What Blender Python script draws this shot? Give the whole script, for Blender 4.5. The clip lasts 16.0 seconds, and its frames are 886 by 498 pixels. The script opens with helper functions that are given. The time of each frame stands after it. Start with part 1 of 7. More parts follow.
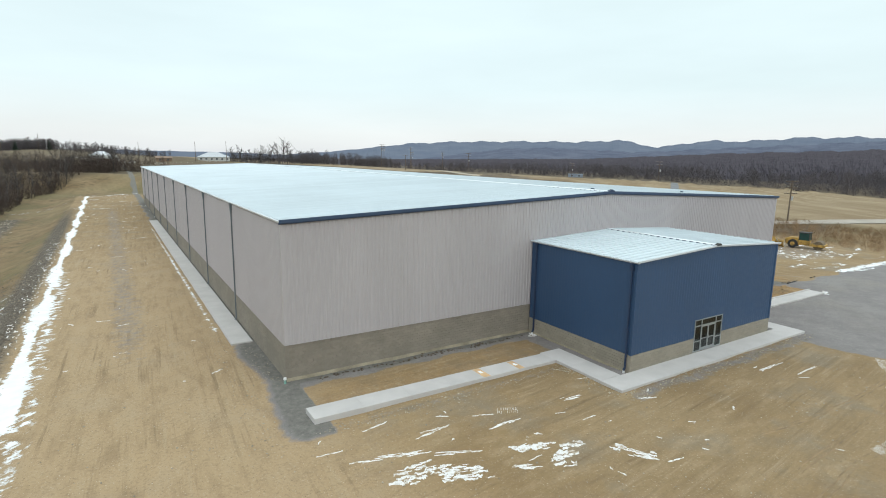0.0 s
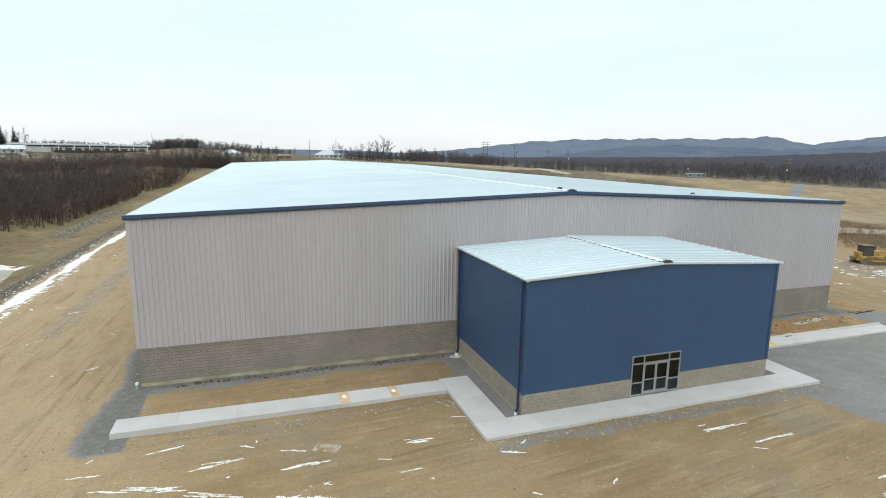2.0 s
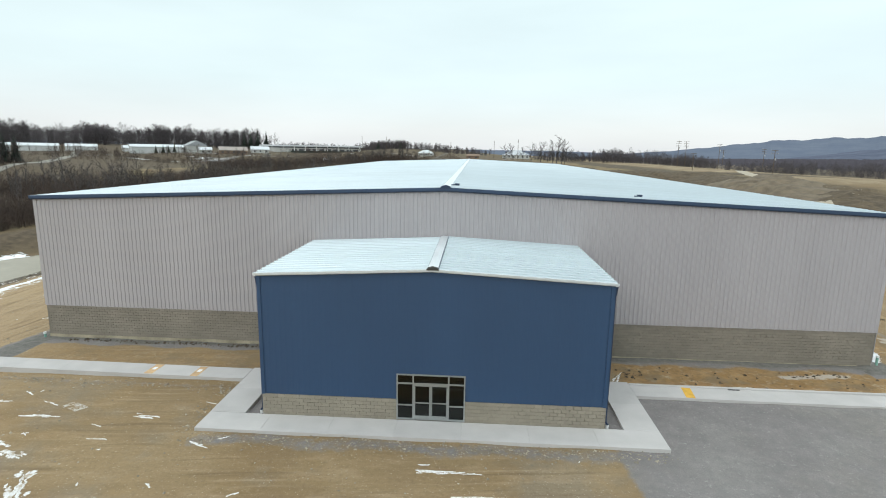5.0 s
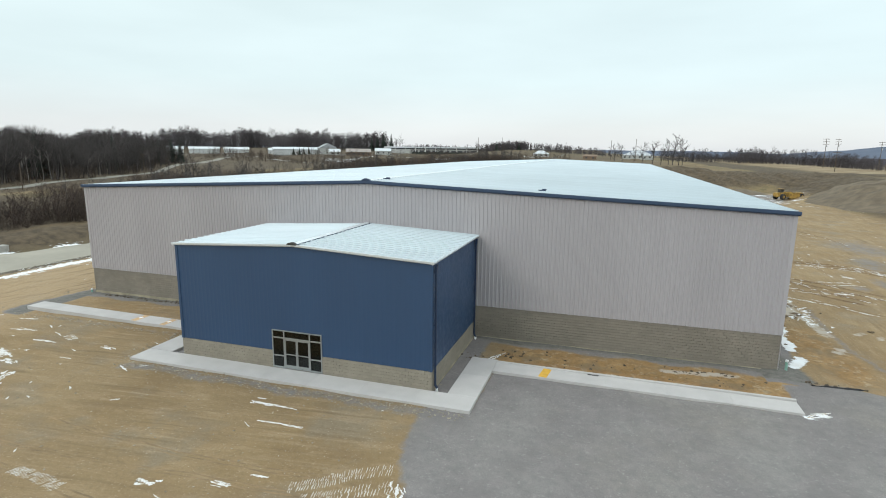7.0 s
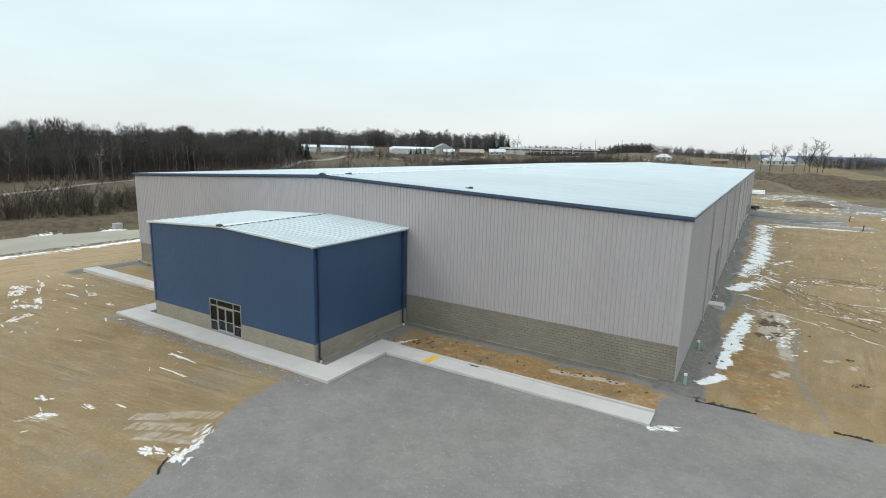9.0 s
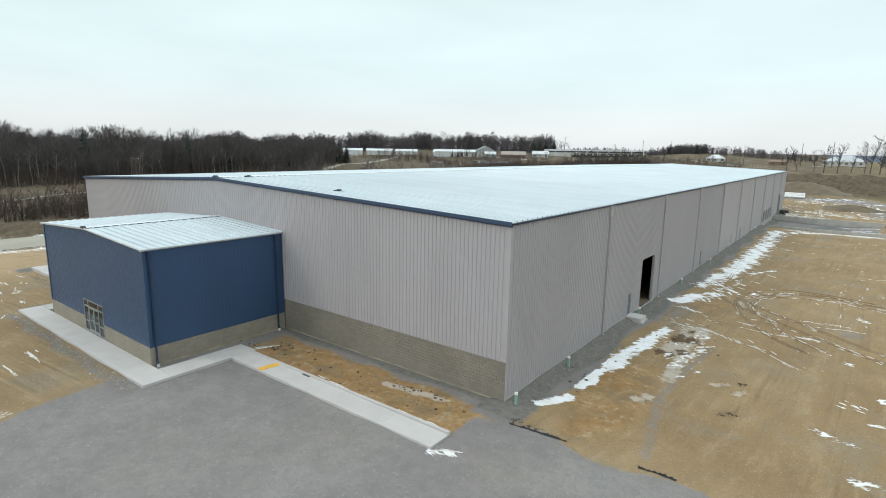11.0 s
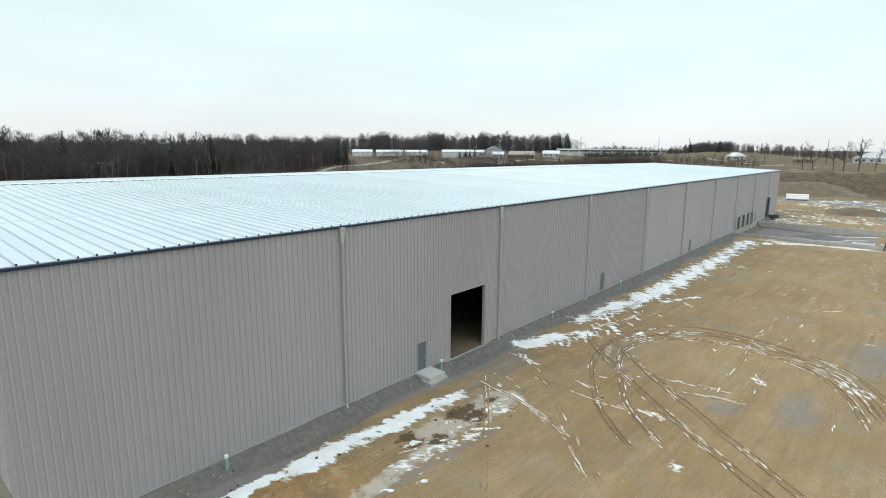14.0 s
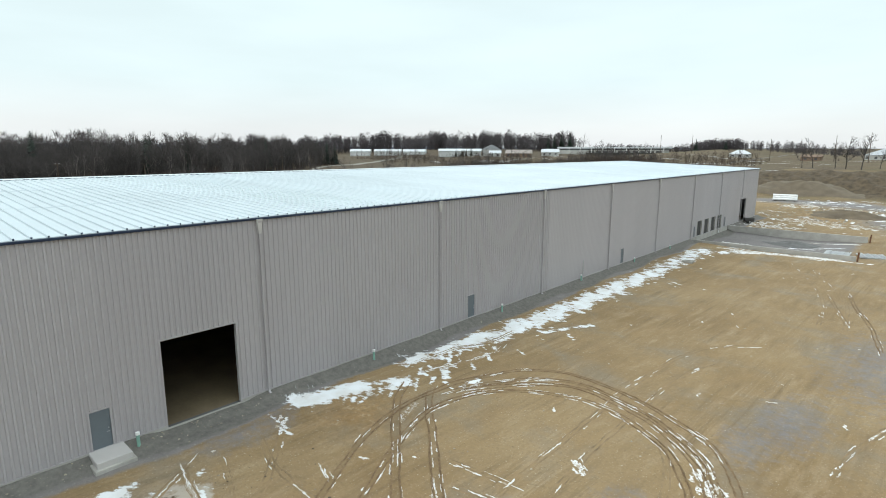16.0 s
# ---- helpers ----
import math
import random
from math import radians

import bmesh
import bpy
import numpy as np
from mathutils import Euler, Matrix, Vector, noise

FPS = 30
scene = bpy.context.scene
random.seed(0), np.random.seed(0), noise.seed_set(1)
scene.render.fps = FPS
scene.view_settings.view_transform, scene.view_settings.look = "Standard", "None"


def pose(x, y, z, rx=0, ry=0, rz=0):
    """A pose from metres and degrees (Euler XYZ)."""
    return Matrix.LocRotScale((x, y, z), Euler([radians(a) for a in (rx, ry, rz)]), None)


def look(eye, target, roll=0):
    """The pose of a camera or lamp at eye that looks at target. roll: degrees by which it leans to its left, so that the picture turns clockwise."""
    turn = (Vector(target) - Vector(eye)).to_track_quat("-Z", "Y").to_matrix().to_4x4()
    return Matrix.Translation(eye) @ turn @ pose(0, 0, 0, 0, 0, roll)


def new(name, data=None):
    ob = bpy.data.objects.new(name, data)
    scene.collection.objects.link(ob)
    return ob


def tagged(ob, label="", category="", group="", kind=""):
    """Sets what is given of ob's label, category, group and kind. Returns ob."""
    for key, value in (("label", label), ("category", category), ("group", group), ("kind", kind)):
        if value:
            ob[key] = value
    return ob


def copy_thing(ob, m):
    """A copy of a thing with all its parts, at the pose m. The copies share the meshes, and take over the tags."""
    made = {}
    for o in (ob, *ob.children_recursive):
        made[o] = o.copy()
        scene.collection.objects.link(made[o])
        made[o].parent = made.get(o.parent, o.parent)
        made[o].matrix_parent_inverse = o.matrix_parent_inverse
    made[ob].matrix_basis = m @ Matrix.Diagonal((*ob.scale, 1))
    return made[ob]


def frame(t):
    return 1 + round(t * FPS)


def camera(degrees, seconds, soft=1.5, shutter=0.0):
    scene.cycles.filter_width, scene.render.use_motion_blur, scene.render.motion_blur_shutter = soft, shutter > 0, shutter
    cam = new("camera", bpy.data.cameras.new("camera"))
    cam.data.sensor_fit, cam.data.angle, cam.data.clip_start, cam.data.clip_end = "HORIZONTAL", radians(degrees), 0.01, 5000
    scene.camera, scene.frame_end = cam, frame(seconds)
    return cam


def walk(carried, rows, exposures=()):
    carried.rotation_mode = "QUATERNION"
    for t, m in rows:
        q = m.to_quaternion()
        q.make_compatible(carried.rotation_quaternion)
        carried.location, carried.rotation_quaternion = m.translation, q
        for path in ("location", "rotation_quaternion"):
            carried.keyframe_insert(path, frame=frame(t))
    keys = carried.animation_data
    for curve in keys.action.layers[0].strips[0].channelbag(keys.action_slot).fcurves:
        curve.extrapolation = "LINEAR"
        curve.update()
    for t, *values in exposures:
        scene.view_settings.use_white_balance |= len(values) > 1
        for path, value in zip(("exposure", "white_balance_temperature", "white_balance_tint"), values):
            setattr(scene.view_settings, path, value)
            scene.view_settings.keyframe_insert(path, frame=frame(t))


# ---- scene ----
cam = camera(79.7, 16.0, soft=1.0)
PATH = [
    (0, (-0.791, -0.42, 14.65), (0.262, 1.246, 14.31), 0.9),
    (0.5, (3.343, -1.257, 14.602), (4.291, 0.47, 14.258), 0.8),
    (1, (7.344, -1.966, 14.574), (8.179, -0.182, 14.227), 0.7),
    (1.5, (11.432, -2.319, 14.517), (12.22, -0.514, 14.167), 0.9),
    (2, (15.578, -2.516, 14.489), (16.229, -0.658, 14.136), 0.9),
    (2.5, (19.73, -2.503, 14.476), (20.249, -0.605, 14.119), 1.0),
    (3, (23.811, -2.353, 14.421), (24.238, -0.432, 14.065), 0.9),
    (3.5, (27.984, -2.324, 14.438), (28.326, -0.387, 14.077), 1.0),
    (4, (32.16, -2.654, 14.354), (32.374, -0.698, 13.995), 1.0),
    (6.5, (52.607, -5.793, 14.247), (52.093, -3.894, 13.882), 0.7),
    (7, (56.925, -5.963, 14.213), (56.336, -4.087, 13.849), 0.6),
    (7.5, (61.156, -5.803, 14.182), (60.44, -3.971, 13.82), 0.6),
    (8, (65.074, -5.151, 14.219), (64.227, -3.376, 13.857), 0.7),
    (10.3, (79.625, 3.506, 14.322), (78.477, 5.103, 13.958), 1.2),
    (10.5, (80.698, 4.453, 14.34), (79.53, 6.036, 13.98), 0.9),
    (11, (83.027, 7.404, 14.447), (81.835, 8.968, 14.084), 1.0),
    (11.5, (85.051, 10.7, 14.574), (83.837, 12.247, 14.207), 1.0),
    (12, (86.722, 14.132, 14.639), (85.493, 15.666, 14.273), 0.9),
    (12.5, (88.037, 17.53, 14.661), (86.791, 19.052, 14.295), 0.7),
    (13, (89.235, 21.44, 14.711), (87.976, 22.949, 14.341), 0.9),
    (13.5, (90.322, 25.577, 14.7), (89.051, 27.077, 14.336), 0.5),
    (14, (91.286, 29.904, 14.604), (90.005, 31.396, 14.242), 0.4),
    (14.5, (92.274, 34.068, 14.454), (90.979, 35.55, 14.094), 0.3),
    (15, (93.489, 38.627, 14.379), (92.186, 40.1, 14.017), 0.3),
    (15.5, (94.83, 43.308, 14.334), (93.518, 44.773, 13.97), 0.3),
    (16, (96.3, 48.13, 14.32), (94.978, 49.586, 13.956), 0.1),
]
walk(cam, [(t, look(eye, target, roll)) for t, eye, target, roll in PATH],
     [(0, -0.05), (0.6, 0.03), (1.5, 0.04), (4, 0.0), (6.5, -0.08), (8, -0.09), (11, -0.06), (14, 0.0), (16, 0.0)])

# ---- light: an overcast winter sky, brighter overhead than at the horizon ----
world = bpy.data.worlds.new("overcast_sky")
scene.world = world
world.use_nodes = True
wn, wl = world.node_tree.nodes, world.node_tree.links
wn.clear()
w_out = wn.new("ShaderNodeOutputWorld")
w_bg = wn.new("ShaderNodeBackground")
w_sky = wn.new("ShaderNodeTexSky")
w_sky.sky_type = "NISHITA"
w_sky.sun_disc = False
w_sky.sun_elevation = radians(32)
w_sky.sun_rotation = radians(200)
w_co = wn.new("ShaderNodeTexCoord")
w_sep = wn.new("ShaderNodeSeparateXYZ")
w_ramp = wn.new("ShaderNodeValToRGB")
w_ramp.color_ramp.elements[0].position, w_ramp.color_ramp.elements[0].color = 0.0, (0.765, 0.80, 0.835, 1)
w_ramp.color_ramp.elements[1].position, w_ramp.color_ramp.elements[1].color = 1.0, (1.74, 1.92, 1.96, 1)
for at, col in ((0.04, (0.80, 0.845, 0.865, 1)), (0.12, (0.775, 0.905, 0.915, 1)), (0.28, (0.80, 0.95, 0.945, 1)), (0.5, (1.22, 1.40, 1.41, 1))):
    el = w_ramp.color_ramp.elements.new(at)
    el.color = col
w_map = wn.new("ShaderNodeMapping")
w_map.inputs["Scale"].default_value = (1.2, 1.2, 6.0)
w_noise = wn.new("ShaderNodeTexNoise")
w_noise.inputs["Scale"].default_value = 2.2
w_noise.inputs["Detail"].default_value = 5
w_cl = wn.new("ShaderNodeMapRange")
w_cl.inputs["From Min"].default_value, w_cl.inputs["From Max"].default_value = 0.3, 0.7
w_cl.inputs["To Min"].default_value, w_cl.inputs["To Max"].default_value = 0.955, 1.045
w_mul = wn.new("ShaderNodeVectorMath")
w_mul.operation = "SCALE"
w_mix = wn.new("ShaderNodeMix")
w_mix.data_type = "RGBA"
w_mix.inputs["Factor"].default_value = 0.02
wl.new(w_co.outputs["Generated"], w_sep.inputs[0])
wl.new(w_sep.outputs["Z"], w_ramp.inputs["Fac"])
wl.new(w_co.outputs["Generated"], w_map.inputs["Vector"])
wl.new(w_map.outputs["Vector"], w_noise.inputs["Vector"])
wl.new(w_noise.outputs["Fac"], w_cl.inputs["Value"])
wl.new(w_ramp.outputs["Color"], w_mul.inputs[0])
wl.new(w_cl.outputs["Result"], w_mul.inputs["Scale"])
wl.new(w_mul.outputs["Vector"], w_mix.inputs["A"])
wl.new(w_sky.outputs["Color"], w_mix.inputs["B"])
wl.new(w_mix.outputs["Result"], w_bg.inputs["Color"])
w_bg.inputs["Strength"].default_value = 1.0
wl.new(w_bg.outputs["Background"], w_out.inputs["Surface"])

sun = new("sun", bpy.data.lights.new("sun", "SUN"))
sun.data.energy = 0.7
sun.data.angle = radians(25)
sun.data.color = (1.0, 0.97, 0.93)
sun.matrix_world = look((0, 0, 100), (50, 75, 45))


# ---- materials ----
def shader(name):
    m = bpy.data.materials.new(name)
    m.use_nodes = True
    nt = m.node_tree
    return m, nt, nt.nodes["Principled BSDF"]


def node(nt, kind, **values):
    n = nt.nodes.new(kind)
    for k, v in values.items():
        n.inputs[k.replace("_", " ")].default_value = v
    return n


def world_noise(nt, scale, detail=4.0, rough=0.55, stretch=None, turn=0):
    geo = nt.nodes.new("ShaderNodeNewGeometry")
    n = node(nt, "ShaderNodeTexNoise", Scale=scale, Detail=detail, Roughness=rough)
    if stretch:
        mp = nt.nodes.new("ShaderNodeMapping")
        mp.vector_type = "TEXTURE" if turn else "POINT"
        mp.inputs["Rotation"].default_value = (0, 0, radians(turn))
        mp.inputs["Scale"].default_value = stretch
        nt.links.new(geo.outputs["Position"], mp.inputs["Vector"])
        nt.links.new(mp.outputs["Vector"], n.inputs["Vector"])
    else:
        nt.links.new(geo.outputs["Position"], n.inputs["Vector"])
    return n.outputs["Fac"]


def ranged(nt, fac, a, b, c, d):
    r = node(nt, "ShaderNodeMapRange")
    r.inputs["From Min"].default_value, r.inputs["From Max"].default_value = a, b
    r.inputs["To Min"].default_value, r.inputs["To Max"].default_value = c, d
    nt.links.new(fac, r.inputs["Value"])
    return r.outputs["Result"]


def mixed(nt, fac, a, b, blend="MIX"):
    m = nt.nodes.new("ShaderNodeMix")
    m.data_type, m.blend_type = "RGBA", blend
    for key, v in (("Factor", fac), ("A", a), ("B", b)):
        if isinstance(v, (int, float)):
            m.inputs[key].default_value = v
        elif isinstance(v, tuple):
            m.inputs[key].default_value = (*v, 1)
        else:
            nt.links.new(v, m.inputs[key])
    return m.outputs["Result"]


def maths(nt, op, a, b=0.0):
    m = nt.nodes.new("ShaderNodeMath")
    m.operation = op
    for i, v in enumerate((a, b)):
        if isinstance(v, (int, float)):
            m.inputs[i].default_value = v
        else:
            nt.links.new(v, m.inputs[i])
    return m.outputs[0]


def bumped(nt, bsdf, height, strength, distance):
    b = node(nt, "ShaderNodeBump", Strength=strength, Distance=distance)
    nt.links.new(height, b.inputs["Height"])
    nt.links.new(b.outputs["Normal"], bsdf.inputs["Normal"])


def surface(name, col, rough=0.6, metal=0.0, var=0.15, scale=1.5, fine=30.0, bump=0.0, dist=0.01, random_fac=0.0, stretch=None, spec=0.5):
    """A painted, mineral or metal surface with two scales of variation."""
    m, nt, p = shader(name)
    big = world_noise(nt, scale, 3, 0.5, stretch)
    small = world_noise(nt, fine, 2, 0.6)
    f = maths(nt, "ADD", ranged(nt, big, 0.3, 0.7, 1 - var, 1 + var), ranged(nt, small, 0.3, 0.7, -var / 2, var / 2))
    if random_fac:
        info = nt.nodes.new("ShaderNodeObjectInfo")
        geo = nt.nodes.new("ShaderNodeNewGeometry")
        r = maths(nt, "FRACT", maths(nt, "ADD", info.outputs["Random"], geo.outputs["Random Per Island"]))
        f = maths(nt, "MULTIPLY", f, ranged(nt, r, 0, 1, 1 - random_fac, 1 + random_fac))
    v = nt.nodes.new("ShaderNodeVectorMath")
    v.operation = "SCALE"
    v.inputs[0].default_value = col
    nt.links.new(f, v.inputs["Scale"])
    nt.links.new(v.outputs["Vector"], p.inputs["Base Color"])
    nt.links.new(ranged(nt, small, 0.3, 0.7, max(rough - 0.08, 0.05), min(rough + 0.08, 1)), p.inputs["Roughness"])
    p.inputs["Metallic"].default_value = metal
    p.inputs["Specular IOR Level"].default_value = spec
    if bump:
        bumped(nt, p, small, bump, dist)
    return m


WALL = surface("grey_painted_steel", (0.367, 0.343, 0.350), 0.5, var=0.04, scale=0.25, fine=3.0, stretch=(1, 1, 0.25))
OUTLET = surface("pale_steel_outlet", (0.47, 0.45, 0.43), 0.5, var=0.05, scale=1, fine=6)
WALL_TRIM = surface("grey_steel_trim", (0.371, 0.347, 0.353), 0.45, var=0.03, scale=0.4, fine=4)
BLUE = surface("blue_painted_steel", (0.026, 0.061, 0.128), 0.42, var=0.05, scale=0.3, fine=3, stretch=(1, 1, 0.3))
NAVY = surface("navy_trim", (0.018, 0.035, 0.075), 0.4, var=0.06, scale=0.6, fine=5)
FASCIA = surface("blue_fascia", (0.030, 0.056, 0.106), 0.4, var=0.05, scale=0.6, fine=5)
ROOF = surface("galvalume_roof", (0.505, 0.565, 0.595), 0.5, metal=0.35, var=0.05, scale=0.12, fine=1.2, random_fac=0.03)
ROOF_TRIM = surface("galvalume_trim", (0.66, 0.69, 0.71), 0.4, metal=0.4, var=0.05, scale=1, fine=6)
BLOCK = surface("grey_block", (0.212, 0.187, 0.152), 0.9, var=0.10, scale=0.5, fine=14, bump=0.5, dist=0.02, random_fac=0.06)
BLOCK_TAN = surface("tan_block", (0.250, 0.222, 0.176), 0.9, var=0.09, scale=0.6, fine=14, bump=0.5, dist=0.02, random_fac=0.06)
MORTAR = surface("mortar", (0.238, 0.214, 0.178), 0.95, var=0.1, scale=2, fine=40)
FOOTING = surface("stained_footing", (0.30, 0.26, 0.19), 0.95, var=0.25, scale=0.9, fine=12, bump=0.4)
CONCRETE = surface("new_concrete", (0.445, 0.424, 0.410), 0.85, var=0.06, scale=0.7, fine=18, bump=0.15, random_fac=0.035)
CONCRETE_SIDE = surface("formed_concrete", (0.36, 0.345, 0.315), 0.9, var=0.14, scale=0.8, fine=12, bump=0.25)
YELLOW = surface("yellow_tactile", (0.62, 0.36, 0.05), 0.8, var=0.15, scale=3, fine=25)
ORANGE = surface("orange_primer", (0.50, 0.335, 0.18), 0.85, var=0.2, scale=3, fine=25)
WHITE = surface("white_paint", (0.74, 0.74, 0.73), 0.6, var=0.06, scale=1, fine=12)
ALU = surface("clear_aluminium", (0.36, 0.385, 0.385), 0.35, metal=0.6, var=0.04, scale=2, fine=12)
GREY_DOOR = surface("grey_blue_door", (0.115, 0.135, 0.15), 0.5, var=0.05, scale=1.5, fine=10)
PVC = surface("green_pipe", (0.20, 0.36, 0.30), 0.5, var=0.08, scale=3, fine=20)
DARK = surface("dark_interior", (0.05, 0.048, 0.045), 0.9, var=0.2, scale=0.5, fine=5)
# plain dark grey for the core and inner face of the right wall
STEEL_IN = surface("dark_grey_liner", (0.10, 0.10, 0.10), 0.7, var=0.15, scale=0.5, fine=5)
RUBBER = surface("black_rubber", (0.022, 0.022, 0.024), 0.85, var=0.2, scale=3, fine=20)
RUST = surface("rusted_steel", (0.14, 0.065, 0.035), 0.85, var=0.25, scale=4, fine=20)
MACHINE = surface("machine_yellow", (0.34, 0.205, 0.045), 0.65, var=0.45, scale=1.6, fine=6)
MUD = surface("muddy_steel", (0.13, 0.10, 0.065), 0.85, var=0.3, scale=2, fine=9, bump=0.3)
GALV = surface("galvanised_steel", (0.48, 0.49, 0.50), 0.4, metal=0.7, var=0.12, scale=2, fine=10)
POLE = surface("weathered_pole", (0.10, 0.075, 0.055), 0.9, var=0.2, scale=2, fine=12)
BARK = surface("bare_bark", (0.062, 0.053, 0.050), 0.95, var=0.3, scale=0.08, fine=1.5, random_fac=0.4)
BARK_PALE = surface("pale_bark", (0.17, 0.15, 0.135), 0.95, var=0.25, scale=0.2, fine=3, random_fac=0.3)
# bark of the far woods, lightened by haze painted into the colour
FAR_BARK = surface("hazy_far_bark", (0.066, 0.057, 0.060), 0.95, var=0.3, scale=0.02, fine=0.3, random_fac=0.4)
BRUSH = surface("brown_brush", (0.060, 0.042, 0.033), 0.95, var=0.3, scale=0.06, fine=1.0, random_fac=0.45)
NEEDLE = surface("spruce_needles", (0.022, 0.034, 0.024), 0.9, var=0.3, scale=0.4, fine=4, random_fac=0.3)
RUBBLE = surface("dirty_rubble", (0.145, 0.12, 0.09), 0.95, var=0.3, scale=2, fine=14, bump=0.4, random_fac=0.5)
STONE = surface("broken_stone", (0.27, 0.235, 0.18), 0.95, var=0.25, scale=2, fine=14, bump=0.4, random_fac=0.35)
CLOD = surface("dark_clods", (0.08, 0.06, 0.04), 0.98, var=0.3, scale=2, fine=14, random_fac=0.3)
REED = surface("dry_reeds", (0.215, 0.135, 0.070), 0.95, var=0.3, scale=0.2, fine=3, random_fac=0.35)
ICE = surface("pond_ice", (0.31, 0.288, 0.24), 0.85, var=0.10, scale=0.12, fine=1.0, spec=0.15)
ROOF_SNOW = surface("snowy_roof", (0.54, 0.565, 0.585), 0.7, var=0.05, scale=0.1, fine=1)
FAR_WALL = surface("pale_siding", (0.42, 0.42, 0.40), 0.8, var=0.1, scale=0.2, fine=1)
FAR_BRICK = surface("brown_siding", (0.20, 0.14, 0.10), 0.9, var=0.15, scale=0.2, fine=1)
FAR_DARK = surface("dark_window_band", (0.05, 0.055, 0.06), 0.4, var=0.1, scale=0.2, fine=1)
ASPHALT = surface("worn_asphalt", (0.22, 0.205, 0.175), 0.9, var=0.12, scale=0.15, fine=3)

GLASS, nt, p = shader("storefront_glass")
p.inputs["Base Color"].default_value = (0.10, 0.155, 0.15, 1)
p.inputs["Roughness"].default_value = 0.04
p.inputs["Transmission Weight"].default_value = 1.0
p.inputs["IOR"].default_value = 1.5

# far wooded ridges, the grey-blue haze of many kilometres put into their colour
RIDGE_MAT, nt, p = shader("hazy_ridge")
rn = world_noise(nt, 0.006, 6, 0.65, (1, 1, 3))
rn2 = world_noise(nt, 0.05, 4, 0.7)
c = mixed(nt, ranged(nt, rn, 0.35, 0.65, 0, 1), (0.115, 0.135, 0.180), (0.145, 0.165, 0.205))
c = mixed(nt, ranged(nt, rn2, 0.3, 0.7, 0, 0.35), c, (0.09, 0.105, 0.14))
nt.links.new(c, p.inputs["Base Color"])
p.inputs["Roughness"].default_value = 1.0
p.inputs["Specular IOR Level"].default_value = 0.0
# nearer spur, a darker blue share of the haze in its base colour
SPUR_MAT, nt, p = shader("hazy_spur")
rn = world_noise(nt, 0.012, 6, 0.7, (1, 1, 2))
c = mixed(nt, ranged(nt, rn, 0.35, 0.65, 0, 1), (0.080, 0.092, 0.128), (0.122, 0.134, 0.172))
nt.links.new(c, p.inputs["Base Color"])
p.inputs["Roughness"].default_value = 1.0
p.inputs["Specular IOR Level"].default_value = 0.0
# foothill brown shifted to purple-grey, light haze painted into the colour
HILL_MAT, nt, p = shader("hazy_foothill")
rn = world_noise(nt, 0.05, 6, 0.75, (1, 1, 2))
c = mixed(nt, ranged(nt, rn, 0.35, 0.65, 0, 1), (0.056, 0.051, 0.060), (0.086, 0.078, 0.088))
nt.links.new(c, p.inputs["Base Color"])
p.inputs["Roughness"].default_value = 1.0
p.inputs["Specular IOR Level"].default_value = 0.0


# ---- ground material: dirt, clay, crushed stone, dry grass and snow by where they lie ----
GROUND, nt, p = shader("ground")


def layer(name):
    a = nt.nodes.new("ShaderNodeAttribute")
    a.attribute_name = name
    return a.outputs["Fac"]


n_big = world_noise(nt, 0.09, 5, 0.6)
n_mid = world_noise(nt, 0.7, 5, 0.6)
n_fine = world_noise(nt, 6.0, 4, 0.65)
n_grit = world_noise(nt, 28.0, 2, 0.6)
n_drag_a = world_noise(nt, 1.0, 6, 0.7, (13.0, 0.42, 1), 6)
n_drag_b = world_noise(nt, 1.0, 6, 0.7, (15.0, 0.5, 1), 87)
n_drag_c = world_noise(nt, 1.0, 6, 0.7, (9.0, 0.4, 1), 24)
n_ragged = world_noise(nt, 1.6, 6, 0.68)
n_clod = world_noise(nt, 2.6, 5, 0.72)
dirt = mixed(nt, ranged(nt, n_big, 0.35, 0.65, 0, 1), (0.222, 0.149, 0.074), (0.284, 0.202, 0.110))
dirt = mixed(nt, ranged(nt, world_noise(nt, 0.28, 5, 0.65), 0.50, 0.66, 0, 0.5), dirt, (0.275, 0.185, 0.090))
dirt = mixed(nt, ranged(nt, world_noise(nt, 0.19, 5, 0.65), 0.52, 0.66, 0, 0.55), dirt, (0.215, 0.190, 0.150))
dirt = mixed(nt, ranged(nt, layer("pale"), 0.0, 1.0, 0, 0.75), dirt, (0.370, 0.268, 0.160))
dirt = mixed(nt, ranged(nt, layer("dull"), 0.0, 1.0, 0, 0.16), dirt, (0.150, 0.106, 0.060))
n_smear_a = world_noise(nt, 1.0, 6, 0.68, (3.4, 1.1, 1), 4)
n_smear_b = world_noise(nt, 1.0, 6, 0.68, (3.4, 1.1, 1), 86)
smear = mixed(nt, layer("lane"), n_smear_a, n_smear_b)
drag = mixed(nt, layer("lane"), n_drag_a, n_drag_b)
patch = ranged(nt, world_noise(nt, 0.16, 4, 0.6), 0.44, 0.60, 0.15, 1)
dirt = mixed(nt, ranged(nt, smear, 0.50, 0.68, 0, 0.50), dirt, (0.190, 0.130, 0.073))
dirt = mixed(nt, ranged(nt, smear, 0.47, 0.32, 0, 0.45), dirt, (0.362, 0.275, 0.172))
dirt = mixed(nt, maths(nt, "MULTIPLY", patch, ranged(nt, drag, 0.47, 0.36, 0, 0.65)), dirt, (0.150, 0.104, 0.058))
dirt = mixed(nt, maths(nt, "MULTIPLY", patch, ranged(nt, drag, 0.54, 0.66, 0, 0.40)), dirt, (0.370, 0.295, 0.195))
